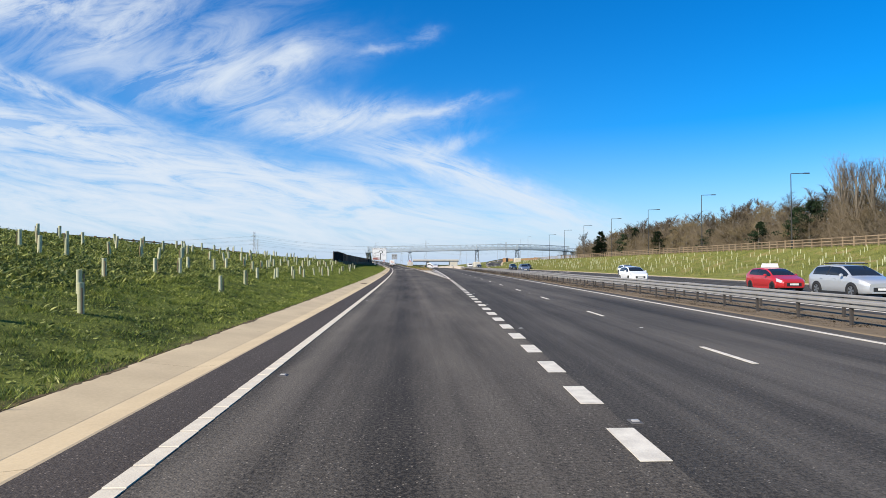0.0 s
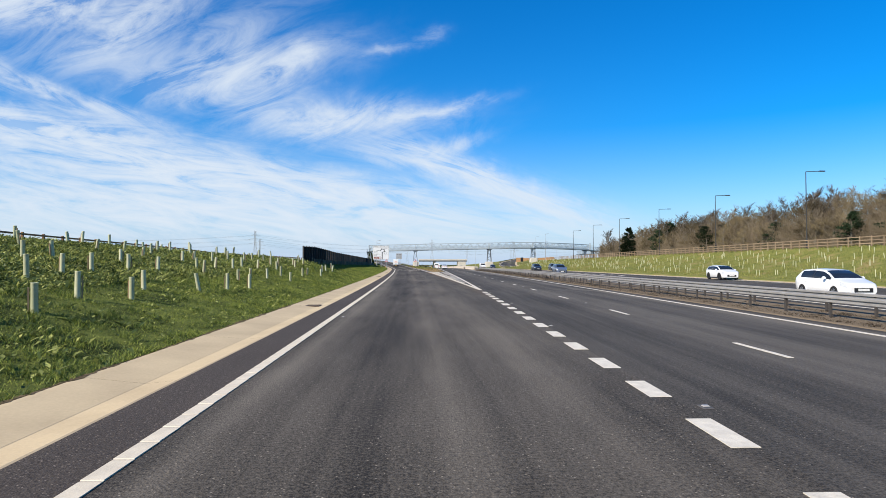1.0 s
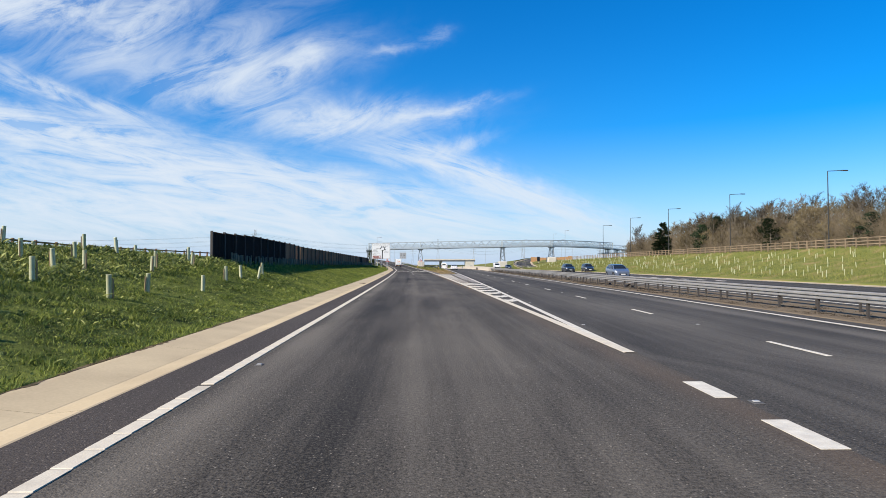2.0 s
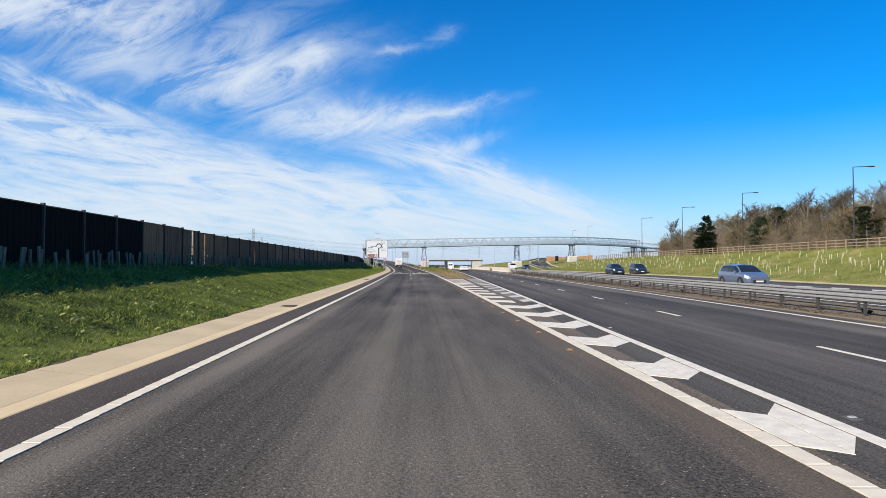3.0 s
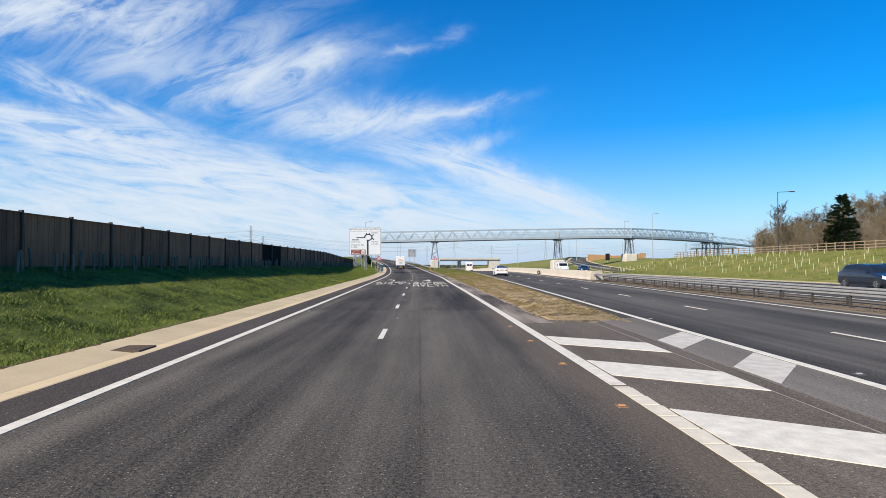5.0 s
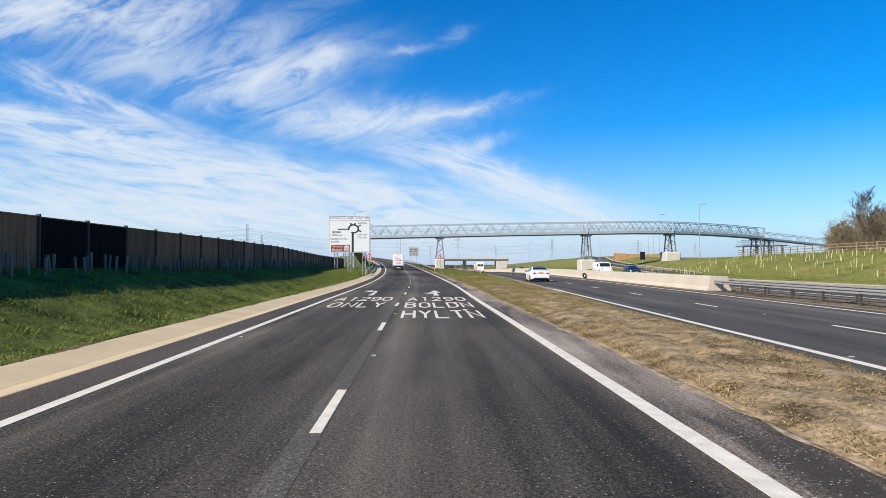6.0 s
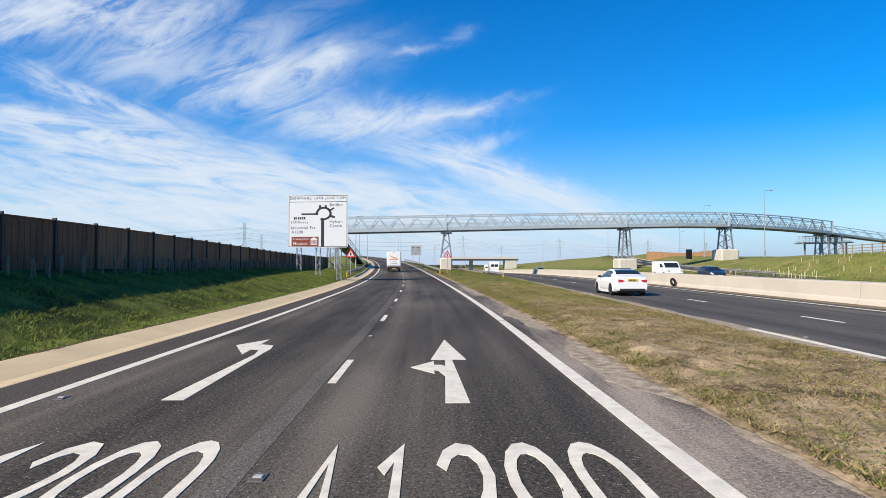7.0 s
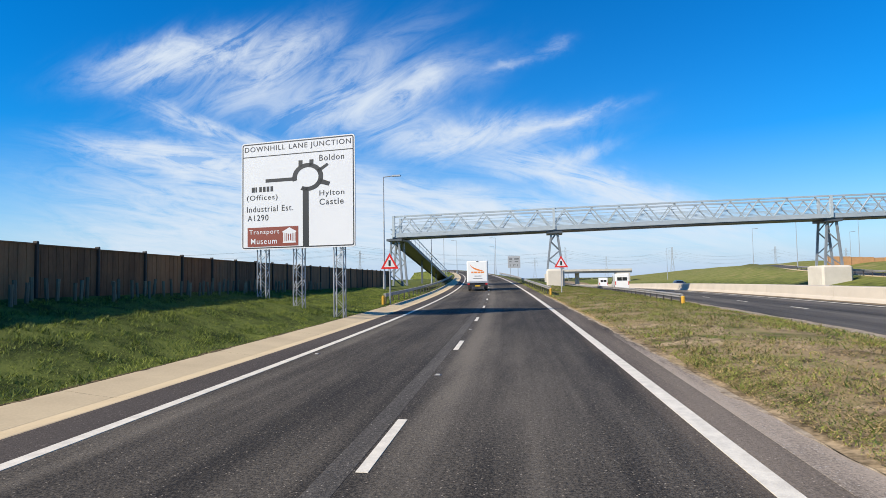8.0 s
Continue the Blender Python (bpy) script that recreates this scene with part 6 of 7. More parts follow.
def wheel(radius, mat, width=0.21):
    key = (round(radius, 3), mat.name)
    if key in WHEELS:
        return WHEELS[key]
    sh = Shape()
    n = 20
    prof = [(-width / 2, radius * 0.62), (-width / 2, radius * 0.94), (-width * 0.36, radius), (width * 0.36, radius), (width / 2, radius * 0.94), (width / 2, radius * 0.62)]
    rings = [[(x, r * math.cos(2 * math.pi * i / n), r * math.sin(2 * math.pi * i / n)) for x, r in prof] for i in range(n)]
    rings.append(rings[0])
    sh.loft(rings, close=True, caps=False)
    tyre = sh.mesh("tyre", TYRE, True)
    rim = Shape()
    rim.tube((-width * 0.30, 0, 0), (width * 0.30, 0, 0), radius * 0.2, n=10)
    for k in range(5):
        a = 2 * math.pi * k / 5
        for s in (-1, 1):
            b = a + s * 0.16
            rim.bar((s * 0 + width * 0.34, 0, 0), (width * 0.34, radius * 0.64 * math.cos(b), radius * 0.64 * math.sin(b)), 0.05, 0.05)
            rim.bar((-width * 0.34, 0, 0), (-width * 0.34, radius * 0.64 * math.cos(b), radius * 0.64 * math.sin(b)), 0.05, 0.05)
    rings = [[(x, r * math.cos(2 * math.pi * i / n), r * math.sin(2 * math.pi * i / n)) for x, r in ((-width * 0.42, radius * 0.56), (-width * 0.42, radius * 0.67), (width * 0.42, radius * 0.67), (width * 0.42, radius * 0.56))] for i in range(n)]
    rings.append(rings[0])
    rim.loft(rings, caps=False)
    WHEELS[key] = (tyre, rim.mesh("rim", mat))
    return WHEELS[key]


def soft_line(rows, y, span=0.12):
    """A line through rows of (y, value), its corners rounded over span."""
    ks = np.linspace(-1, 1, 9)
    return float(np.mean(np.interp(y + ks * span, [r[0] for r in rows], [r[1] for r in rows])))


def vehicle(name, m, label, category, coat, spec, rim=RIM_DARK, group=""):
    """A car as one smooth skin of cross-sections along its length; panes and lamps are cut out of the skin as parts of their own."""
    L, W, H, belt, bonnet, tail, wind0, wind1, back1, back0, wr = (spec[k] for k in ("L", "W", "H", "belt", "bonnet", "tail", "wind0", "wind1", "back1", "back0", "wheel"))
    hw = W / 2
    f, r = L / 2, -L / 2  # nose and rear along +y
    c = thing(name, m, label, category, group)
    mid = (back1 + wind1) / 2
    top_line = [(r - 0.2, tail - 0.10), (r, tail - 0.06), (r + 0.10, tail), (back0, tail + 0.04), (back0 + (back1 - back0) * 0.5, tail + 0.04 + (H - tail) * 0.60), (back1, H - 0.05), (mid, H), (wind1, H - 0.055),
                (wind1 + (wind0 - wind1) * 0.5, bonnet + (H - bonnet) * 0.56), (wind0, bonnet + 0.03), (f - 0.55, bonnet - 0.07), (f - 0.18, bonnet - 0.17), (f, bonnet - 0.30), (f + 0.2, bonnet - 0.4)]
    plan_line = [(r - 0.2, hw * 0.84), (r, hw * 0.84), (r + 0.14, hw * 0.93), (r + 0.6, hw * 0.985), (-0.2, hw), (f - 0.9, hw * 0.99), (f - 0.35, hw * 0.93), (f - 0.10, hw * 0.82), (f, hw * 0.66), (f + 0.2, hw * 0.6)]
    sill_line = [(r - 0.2, 0.34), (r + 0.3, 0.24), (r + 0.7, 0.19), (f - 0.7, 0.19), (f - 0.1, 0.24), (f + 0.2, 0.28)]
    belt_line = [(r, belt + 0.03), (back0, belt + 0.02), (wind0, belt - 0.04), (f - 0.3, bonnet - 0.17), (f, bonnet - 0.36)]

    def section_at(y):
        x, zb = soft_line(plan_line, y), soft_line(sill_line, y)
        zt = soft_line(top_line, y, 0.09)
        zs = min(soft_line(belt_line, y), zt - 0.05)
        g = max(0.0, zt - zs)
        cab = min(1.0, g / (H - belt))
        xe = x * (0.93 - 0.235 * cab)
        drop = 0.025 + 0.045 * cab
        bulge = 0.025 * cab
        half = [(x - 0.10, zb), (x - 0.025, zb + 0.07), (x - 0.005, zb + (zs - zb) * 0.42), (x, zb + (zs - zb) * 0.72), (x - 0.022, zs), (x - 0.022 + (xe - x + 0.022) * 0.10, zs + (zt - drop - zs) * 0.10),
                ((x + xe) / 2 + bulge, (zs + zt - drop) / 2), (xe + 0.012, zt - drop - 0.03 * cab), (xe, zt - drop), (xe * 0.90, zt - drop * 0.38), (xe * 0.5, zt - drop * 0.10)]
        return [Vector((px, y, pz)) for px, pz in half] + [Vector((0, y, zt))] + [Vector((-px, y, pz)) for px, pz in reversed(half)]

    ys = sorted(set(list(np.linspace(r, r + 0.5, 9)) + list(np.linspace(r + 0.5, f - 0.5, 44)) + list(np.linspace(f - 0.5, f, 10))))
    rings = [section_at(y) for y in ys]
    n = len(rings[0])
    post = (back0 + wind0) / 2 - 0.02
    bins = {}
    for k in range(len(ys) - 1):
        ym = (ys[k] + ys[k + 1]) / 2
        tall = (rings[k][n // 2].z + rings[k + 1][n // 2].z) / 2 - belt
        for i in range(n - 1):
            lv = min(i, n - 2 - i)
            side = "r" if i < n // 2 else "l"
            key = "body"
            if 5 <= lv <= 6 and tall > 0.22 * (H - belt) and spec["win0"] < ym < spec["win1"]:
                key = "post" if abs(ym - post) < 0.045 else ("side_window", side, ym > post)
            elif lv >= 9 and wind1 + 0.06 < ym < wind0 - 0.05:
                key = "windscreen"
            elif lv >= 9 and back0 + 0.10 < ym < back1 - 0.04:
                key = "rear_window"
            elif lv in (3, 4, 5, 6, 7) and f - 0.52 < ym < f - 0.10:
                key = ("head_lamp", side) if lv != 3 or ym > f - 0.42 else "body"
            bins.setdefault(key, []).append((k, i))

    def skin(cells):
        sh = Shape()
        ids = {}
        for k, i in cells:
            q = []
            for kk, ii in ((k, i), (k, i + 1), (k + 1, i + 1), (k + 1, i)):
                if (kk, ii) not in ids:
                    ids[kk, ii] = len(sh.v)
                    sh.v.append(tuple(rings[kk][ii]))
                q.append(ids[kk, ii])
            sh.f.append(tuple(q))
        return sh

    body_sh = skin(bins.pop("body"))
    for ring in (rings[0], rings[-1]):
        body_sh.add(ring, [tuple(range(n))])
    part("body", body_sh, coat, c, smooth=True)
    for key, cells in bins.items():
        what = key if isinstance(key, str) else key[0]
        if what == "post":
            part("pillar", skin(cells), TRIM, c, smooth=True)
        elif what == "head_lamp":
            part(what, skin(cells), LENS_CLEAR, c, smooth=True)
        else:
            part(what, skin(cells), GLASS, c, "dark tinted glass", smooth=True)
    for s in (-1, 1):
        my = wind0 - 0.48
        part("mirror", Shape().box(s * (hw + 0.07) - 0.10, s * (hw + 0.07) + 0.10, my - 0.06, my + 0.08, belt + 0.0, belt + 0.13, cut=0.05), TRIM if spec.get("dark_mirror") else coat, c)
        lamp_z = soft_line(belt_line, r) - 0.06
        part("tail_lamp", Shape().prism([(s * hw * 0.46, lamp_z - 0.09), (s * hw * 0.62, lamp_z - 0.16), (s * hw * 0.83, lamp_z - 0.17), (s * hw * 0.83, lamp_z - 0.02), (s * hw * 0.60, lamp_z - 0.04)][::s], 1, r - 0.012, r + 0.05), LENS_RED, c)
        part("sill", Shape().box(s * (hw - 0.05) - 0.03, s * (hw - 0.05) + 0.03, r + 1.1, f - 1.1, 0.16, 0.28), TRIM if spec.get("cladding") else coat, c)
        for hy in (-0.95, 0.15):
            part("door_handle", Shape().box(s * hw - 0.02, s * hw + 0.014, hy - 0.09, hy + 0.09, belt - 0.15, belt - 0.12), coat, c)
        for yy in (r + spec["rear_axle"], f - spec["front_axle"]):
            nn = 18
            rr = wr + 0.055
            xo = soft_line(plan_line, yy)
            arch_rings = []
            for i in range(nn + 1):
                a = math.pi * (-0.08 + 1.16 * i / nn)
                arch_rings.append([(s * (xo - 0.16), yy + rr * math.cos(a), wr + rr * math.sin(a)), (s * (xo + 0.008), yy + rr * math.cos(a), wr + rr * math.sin(a)), (s * (xo + 0.008), yy + (rr - 0.05) * math.cos(a), wr + (rr - 0.05) * math.sin(a)), (s * (xo - 0.16), yy + (rr - 0.05) * math.cos(a), wr + (rr - 0.05) * math.sin(a))])
            part("wheel_arch", Shape().loft(arch_rings), TRIM if spec.get("cladding") else coat, c)
            disc = [(yy + (rr - 0.03) * math.cos(a), wr + (rr - 0.03) * math.sin(a)) for a in np.linspace(-0.5, math.pi + 0.5, 16)]
            part("arch_liner", Shape().prism(disc, 0, min(s * (xo - 0.14), s * (xo + 0.003)), max(s * (xo - 0.14), s * (xo + 0.003))), TRIM, c)
            tyre, rimm = wheel(wr, rim)
            w = part("wheel", tyre, None, c)
            w.matrix_basis = Matrix.Translation((s * (xo - 0.085), yy, wr))
            part("rim", rimm, None, w)
    part("grille", Shape().box(-hw * 0.52, hw * 0.52, f - 0.10, f + 0.012, 0.34, 0.56, cut=0.03), TRIM, c)
    part("rear_bumper", Shape().box(-hw * 0.76, hw * 0.76, r - 0.015, r + 0.16, 0.27, 0.41, cut=0.03), TRIM, c)
    part("front_plate", Shape().box(-0.26, 0.26, f, f + 0.025, 0.40, 0.51), PLATE_WHITE, c)
    rp = part("rear_plate", Shape().box(-0.26, 0.26, r - 0.02, r + 0.01, tail - 0.26, tail - 0.15), PLATE_YELLOW, c)
    for i in range(6):
        part("plate_bar", Shape().box(-0.21 + 0.07 * i, -0.17 + 0.07 * i, r - 0.026, r - 0.021, tail - 0.24, tail - 0.17), SIGN_BLACK, rp)
    part("underside", Shape().box(-hw * 0.8, hw * 0.8, r + 0.3, f - 0.3, 0.15, 0.3), TRIM, c)
    return c


HATCH = dict(L=4.06, W=1.78, H=1.45, belt=0.93, bonnet=0.92, tail=1.02, wind0=1.10, wind1=0.18, back1=-1.45, back0=-1.92, win0=-1.45, win1=0.95, wheel=0.31, rear_axle=0.75, front_axle=0.82)
SUV = dict(L=4.5, W=1.86, H=1.66, belt=1.06, bonnet=1.04, tail=1.14, wind0=1.22, wind1=0.25, back1=-1.65, back0=-2.12, win0=-1.72, win1=1.05, wheel=0.36, rear_axle=0.88, front_axle=0.92, cladding=True)
COUPE = dict(L=4.63, W=1.78, H=1.43, belt=0.92, bonnet=0.90, tail=1.04, wind0=1.0, wind1=0.10, back1=-0.85, back0=-1.75, win0=-1.22, win1=0.86, wheel=0.335, rear_axle=0.98, front_axle=0.90, dark_mirror=True)


def place(x, y, z, heading):
    return Matrix.Translation((x, y, z)) @ Matrix.Rotation(radians(heading), 4, "Z")


def van(name, m, label, L=5.3, W=2.0, H=2.35, coat=WHITE_PAINT):
    """A panel van: sloped nose, tall box body."""
    c = thing(name, m, label, "van")
    f, r = L / 2, -L / 2
    side = [(r, 0.35), (f - 0.12, 0.35), (f, 0.6), (f - 0.06, 0.95), (f - 0.85, 1.22), (f - 1.45, H - 0.12), (f - 1.9, H), (r + 0.1, H), (r, H - 0.15)]
    hw = W / 2
    rings = [[(x, a, b) for a, b in side] for x in (-hw, -hw + 0.06, hw - 0.06, hw)]
    for k in (0, 3):
        rings[k] = [(p[0], p[1] * 0.985, 0.35 + (p[2] - 0.35) * 0.975) for p in rings[k]]
    part("body", Shape().loft(rings), coat, c)
    part("windscreen", Shape().add([(-hw * 0.86, f - 0.90, 1.26), (hw * 0.86, f - 0.90, 1.26), (hw * 0.82, f - 1.42, H - 0.2), (-hw * 0.82, f - 1.42, H - 0.2), (-hw * 0.86, f - 1.0, 1.2), (hw * 0.86, f - 1.0, 1.2), (hw * 0.82, f - 1.52, H - 0.26), (-hw * 0.82, f - 1.52, H - 0.26)], [(0, 1, 2, 3), (7, 6, 5, 4), (0, 4, 5, 1), (1, 5, 6, 2), (2, 6, 7, 3), (3, 7, 4, 0)]), GLASS, c, m=Matrix.Translation((0, 0.03, 0.02)))
    for s in (-1, 1):
        part("side_window", Shape().prism([(f - 1.1, 1.3), (f - 2.1, 1.3), (f - 2.1, H - 0.3), (f - 1.62, H - 0.3)], 0, s * hw - 0.012, s * hw + 0.012), GLASS, c)
        part("head_lamp", Shape().box(s * hw * 0.78 - 0.15, s * hw * 0.78 + 0.15, f - 0.16, f - 0.01, 0.75, 0.98, cut=0.02), LENS_CLEAR, c)
        part("tail_lamp", Shape().box(s * hw * 0.93 - 0.06, s * hw * 0.93 + 0.06, r - 0.02, r + 0.05, 0.8, 1.35), LENS_RED, c)
        for yy in (r + 1.0, f - 0.95):
            tyre, rimm = wheel(0.34, RIM_SILVER)
            part("arch_liner", Shape().tube((s * (hw - 0.2), yy, 0.36), (s * (hw + 0.006), yy, 0.36), 0.42, n=16), TRIM, c)
            w = part("wheel", tyre, None, c)
            w.matrix_basis = Matrix.Translation((s * (hw - 0.08), yy, 0.34))
            part("rim", rimm, None, w)
    part("bumper", Shape().box(-hw * 0.95, hw * 0.95, f - 0.1, f + 0.03, 0.32, 0.62, cut=0.03), TRIM, c)
    for yy in (r - 0.02,):
        part("rear_window", Shape().box(-hw * 0.7, -0.04, yy, yy + 0.03, 1.45, H - 0.55), GLASS, c)
        part("rear_window", Shape().box(0.04, hw * 0.7, yy, yy + 0.03, 1.45, H - 0.55), GLASS, c)
    return c


def box_van(m):
    """Tall white box van seen from behind, with an orange mark and bars of print on its rear door."""
    c = thing("box_van", m, "tall white box van with orange print on its rear", "van")
    part("box", Shape().box(-1.06, 1.06, -2.2, 1.6, 0.82, 3.02, cut=0.05), WHITE_PAINT, c, "white box body")
    part("rear_frame", Shape().box(-1.08, 1.08, -2.23, -2.16, 0.78, 0.92), STEEL, c)
    part("cab", Shape().prism([(1.62, 0.5), (3.0, 0.5), (3.05, 1.0), (2.6, 1.25), (2.1, 2.2), (1.62, 2.25)], 0, -0.98, 0.98), WHITE_PAINT, c)
    part("luton_front", Shape().box(-1.0, 1.0, 1.61, 2.5, 2.28, 3.0, cut=0.1), WHITE_PAINT, c)
    part("windscreen", Shape().prism([(2.56, 1.32), (2.60, 1.30), (2.16, 2.18), (2.10, 2.16)], 0, -0.86, 0.86), GLASS, c)
    part("chassis", Shape().box(-0.85, 0.85, -2.15, 2.6, 0.42, 0.78), TRIM, c)
    part("bumper", Shape().box(-1.0, 1.0, -2.24, -2.12, 0.42, 0.58, cut=0.02), TRIM, c)
    door = part("rear_door", Shape().box(-0.96, 0.96, -2.225, -2.2, 0.95, 2.92), WHITE_PAINT, c)
    sw = Shape()
    a = [(-0.72 + 1.25 * t, 2.62 - 0.62 * t ** 0.55 + 0.05) for t in np.linspace(0, 1, 10)]
    b = [(-0.72 + 1.25 * t, 2.62 - 0.62 * t ** 0.55 - 0.10 * math.sin(math.pi * t) - 0.02) for t in np.linspace(0, 1, 10)]
    sw.prism(a + b[::-1], 1, -2.231, -2.226)
    part("orange_mark", sw, SWOOSH, door)
    for x0, x1, z0, z1 in ((-0.62, -0.40, 1.78, 1.94), (-0.34, -0.02, 1.78, 1.94), (0.04, 0.30, 1.78, 1.94), (0.36, 0.66, 1.78, 1.94)):
        part("print_bar", Shape().box(x0, x1, -2.231, -2.226, z0, z1), SWOOSH, door)
    for x0, x1, z0, z1 in ((-0.3, 0.4, 1.45, 1.52), (-0.45, 0.5, 1.22, 1.27)):
        part("print_bar", Shape().box(x0, x1, -2.231, -2.226, z0, z1), GREY_PAINT, door)
    part("marker_lamp", Shape().box(-0.12, 0.12, -2.24, -2.2, 2.94, 3.0), TRIM, c)
    for s in (-1, 1):
        part("tail_lamp", Shape().box(s * 0.9 - 0.11, s * 0.9 + 0.11, -2.25, -2.2, 0.62, 0.76), LENS_RED, c)
        part("mud_flap", Shape().box(s * 0.8 - 0.16, s * 0.8 + 0.16, -1.75, -1.72, 0.16, 0.6), TRIM, c)
        for yy in (-1.2, 2.1):
            tyre, rimm = wheel(0.35, RIM_SILVER)
            w = part("wheel", tyre, None, c)
            w.matrix_basis = Matrix.Translation((s * 0.86, yy, 0.35))
            part("rim", rimm, None, w)
    part("rear_plate", Shape().box(-0.26, 0.26, -2.256, -2.243, 0.44, 0.55), PLATE_YELLOW, c)


box_van(place(-11.65, 273.0, slip_z(272), math.degrees(-slip_dir(272))))
coupe = vehicle("coupe", place(6.65, 214.6, 0, 0.6), "white four-door coupe with black wheels", "car", WHITE_PAINT, COUPE, RIM_DARK)
part("glass_roof", Shape().box(-0.46, 0.46, -0.62, 0.02, 1.405, 1.437, cut=0.012), GLASS, coupe)
vehicle("hatchback", place(22.55, 36.2, 0, 178), "red hatchback with a white roof box sign", "car", RED_PAINT, HATCH, RIM_DARK)
roof_box = Shape().prism([(-0.5, 0), (0.5, 0), (0.42, 0.26), (-0.42, 0.26)], 1, -0.15, 0.15)
ob = part("roof_sign", roof_box, WHITE_PAINT)
ob.matrix_basis = place(22.55, 36.7, 1.445, 178)
tagged(ob, "white box sign on a red car's roof", "roof sign")
suv = vehicle("suv", place(22.35, 29.4, 0, 177), "silver grey SUV with roof bars", "car", SILVER_PAINT, SUV, RIM_SILVER)
for s in (-1, 1):
    part("roof_rail", Shape().bar((s * 0.58, -1.2, 1.70), (s * 0.58, 0.4, 1.70), 0.04, 0.05), TRIM, suv)
for yy in (-0.75, 0.1):
    part("roof_bar", Shape().bar((-0.62, yy, 1.74), (0.62, yy, 1.74), 0.08, 0.04), STEEL, suv)
vehicle("hatchback", place(20.6, 55.3, 0, 178), "white hatchback on the opposite carriageway", "car", WHITE_PAINT, HATCH, RIM_SILVER)
vehicle("suv", place(32.0, 88.5, 0, 177), "white compact SUV with black wheels", "car", WHITE_PAINT, dict(SUV, L=4.36, H=1.53, belt=1.0, bonnet=1.0, tail=1.05), RIM_DARK)
vehicle("suv", place(22.6, 123.8, 0, 179), "blue-grey SUV on the opposite carriageway", "car", BLUEGREY_PAINT, SUV, RIM_SILVER)
vehicle("suv", place(28.2, 172.6, 0, 180), "black SUV on the opposite carriageway", "car", DARK_PAINT, dict(SUV, L=4.85, H=1.7), RIM_SILVER)
vehicle("suv", place(33.4, 177.0, 0, 180), "black boxy SUV on the opposite carriageway", "car", DARK_PAINT, dict(SUV, H=1.75, L=4.2), RIM_SILVER)
vehicle("hatchback", place(26.0, 247.0, -0.02, 181), "dark hatchback beyond the concrete barrier", "car", DARK_PAINT, HATCH, RIM_SILVER)
van("panel_van", place(22.6, 251.0, -0.02, 181), "white panel van beyond the concrete barrier", L=4.8, W=1.9, H=2.0)
van("panel_van", place(main_left(300) + 1.9, 305.0, main_z(305), 0), "white panel van far along the main road", L=5.6, H=2.5)
van("panel_van", place(main_left(360) + 5.4, 365.0, main_z(365), 0), "white panel van far along the main road", L=5.6, H=2.5)
vehicle("hatchback", place(main_left(330) + 16.0, 330.0, main_z(330), 181), "dark hatchback far along the opposite carriageway", "car", DARK_PAINT, HATCH, RIM_SILVER)


# ---- planting ----
def tree_tube():
    sh = Shape()
    n = 9
    rings = []
    for r, z in ((0.068, 0.0), (0.066, 0.6), (0.072, 0.615), (0.061, 0.612), (0.057, 0.3)):
        rings.append([(r * math.cos(2 * math.pi * i / n), r * math.sin(2 * math.pi * i / n), z) for i in range(n)])
    sh.loft(rings, caps=False)
    return sh.mesh("tube", TUBE, True)


TUBE_MESH = tree_tube()
STAKE_MESH = Shape().box(0.085, 0.115, -0.015, 0.015, -0.2, 0.52).mesh("stake", STAKE)
rng = random.Random(11)


def guard(x, y, big=1.0, group="tree tubes on the near bank", label="pale green plastic tree tube on the grassy bank"):
    z = ground_z(x, y)
    m = Matrix.Translation((x, y, z - 0.02)) @ Matrix.Rotation(rng.uniform(0, 6.28), 4, "Z") @ Matrix.Rotation(radians(rng.gauss(0, 4)), 4, "X") @ Matrix.Diagonal((big, big, big * rng.uniform(0.92, 1.1), 1))
    g = thing("tree_tube", m, label, "tree tube", group)
    part("tube", TUBE_MESH, None, g)
    part("stake", STAKE_MESH, None, g)


y = 6.0
while y < 87:
    edge = slip_left(y) - CH_OUT
    for k in range(8):
        x = edge - 3.1 - 2.3 * k + rng.uniform(-0.6, 0.6)
        yy = y + rng.uniform(-0.8, 0.8) + (1.1 if k % 2 else 0)
        if yy > 82 and x < noise_x(yy) + 0.6:
            continue
        if rng.random() < 0.88 and x > edge - 12.6:
            guard(x, yy, 1.02)
    y += 2.35


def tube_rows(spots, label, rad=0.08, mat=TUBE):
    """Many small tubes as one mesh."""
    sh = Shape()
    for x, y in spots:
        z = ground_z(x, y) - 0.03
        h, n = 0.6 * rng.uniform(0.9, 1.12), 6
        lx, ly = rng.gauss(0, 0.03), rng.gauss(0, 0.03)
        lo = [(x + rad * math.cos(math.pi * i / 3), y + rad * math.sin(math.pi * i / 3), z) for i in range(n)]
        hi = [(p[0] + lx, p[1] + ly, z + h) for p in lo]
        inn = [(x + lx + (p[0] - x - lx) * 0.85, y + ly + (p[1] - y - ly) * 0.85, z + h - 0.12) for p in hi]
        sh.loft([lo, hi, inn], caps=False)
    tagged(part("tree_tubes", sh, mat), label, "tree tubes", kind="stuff")


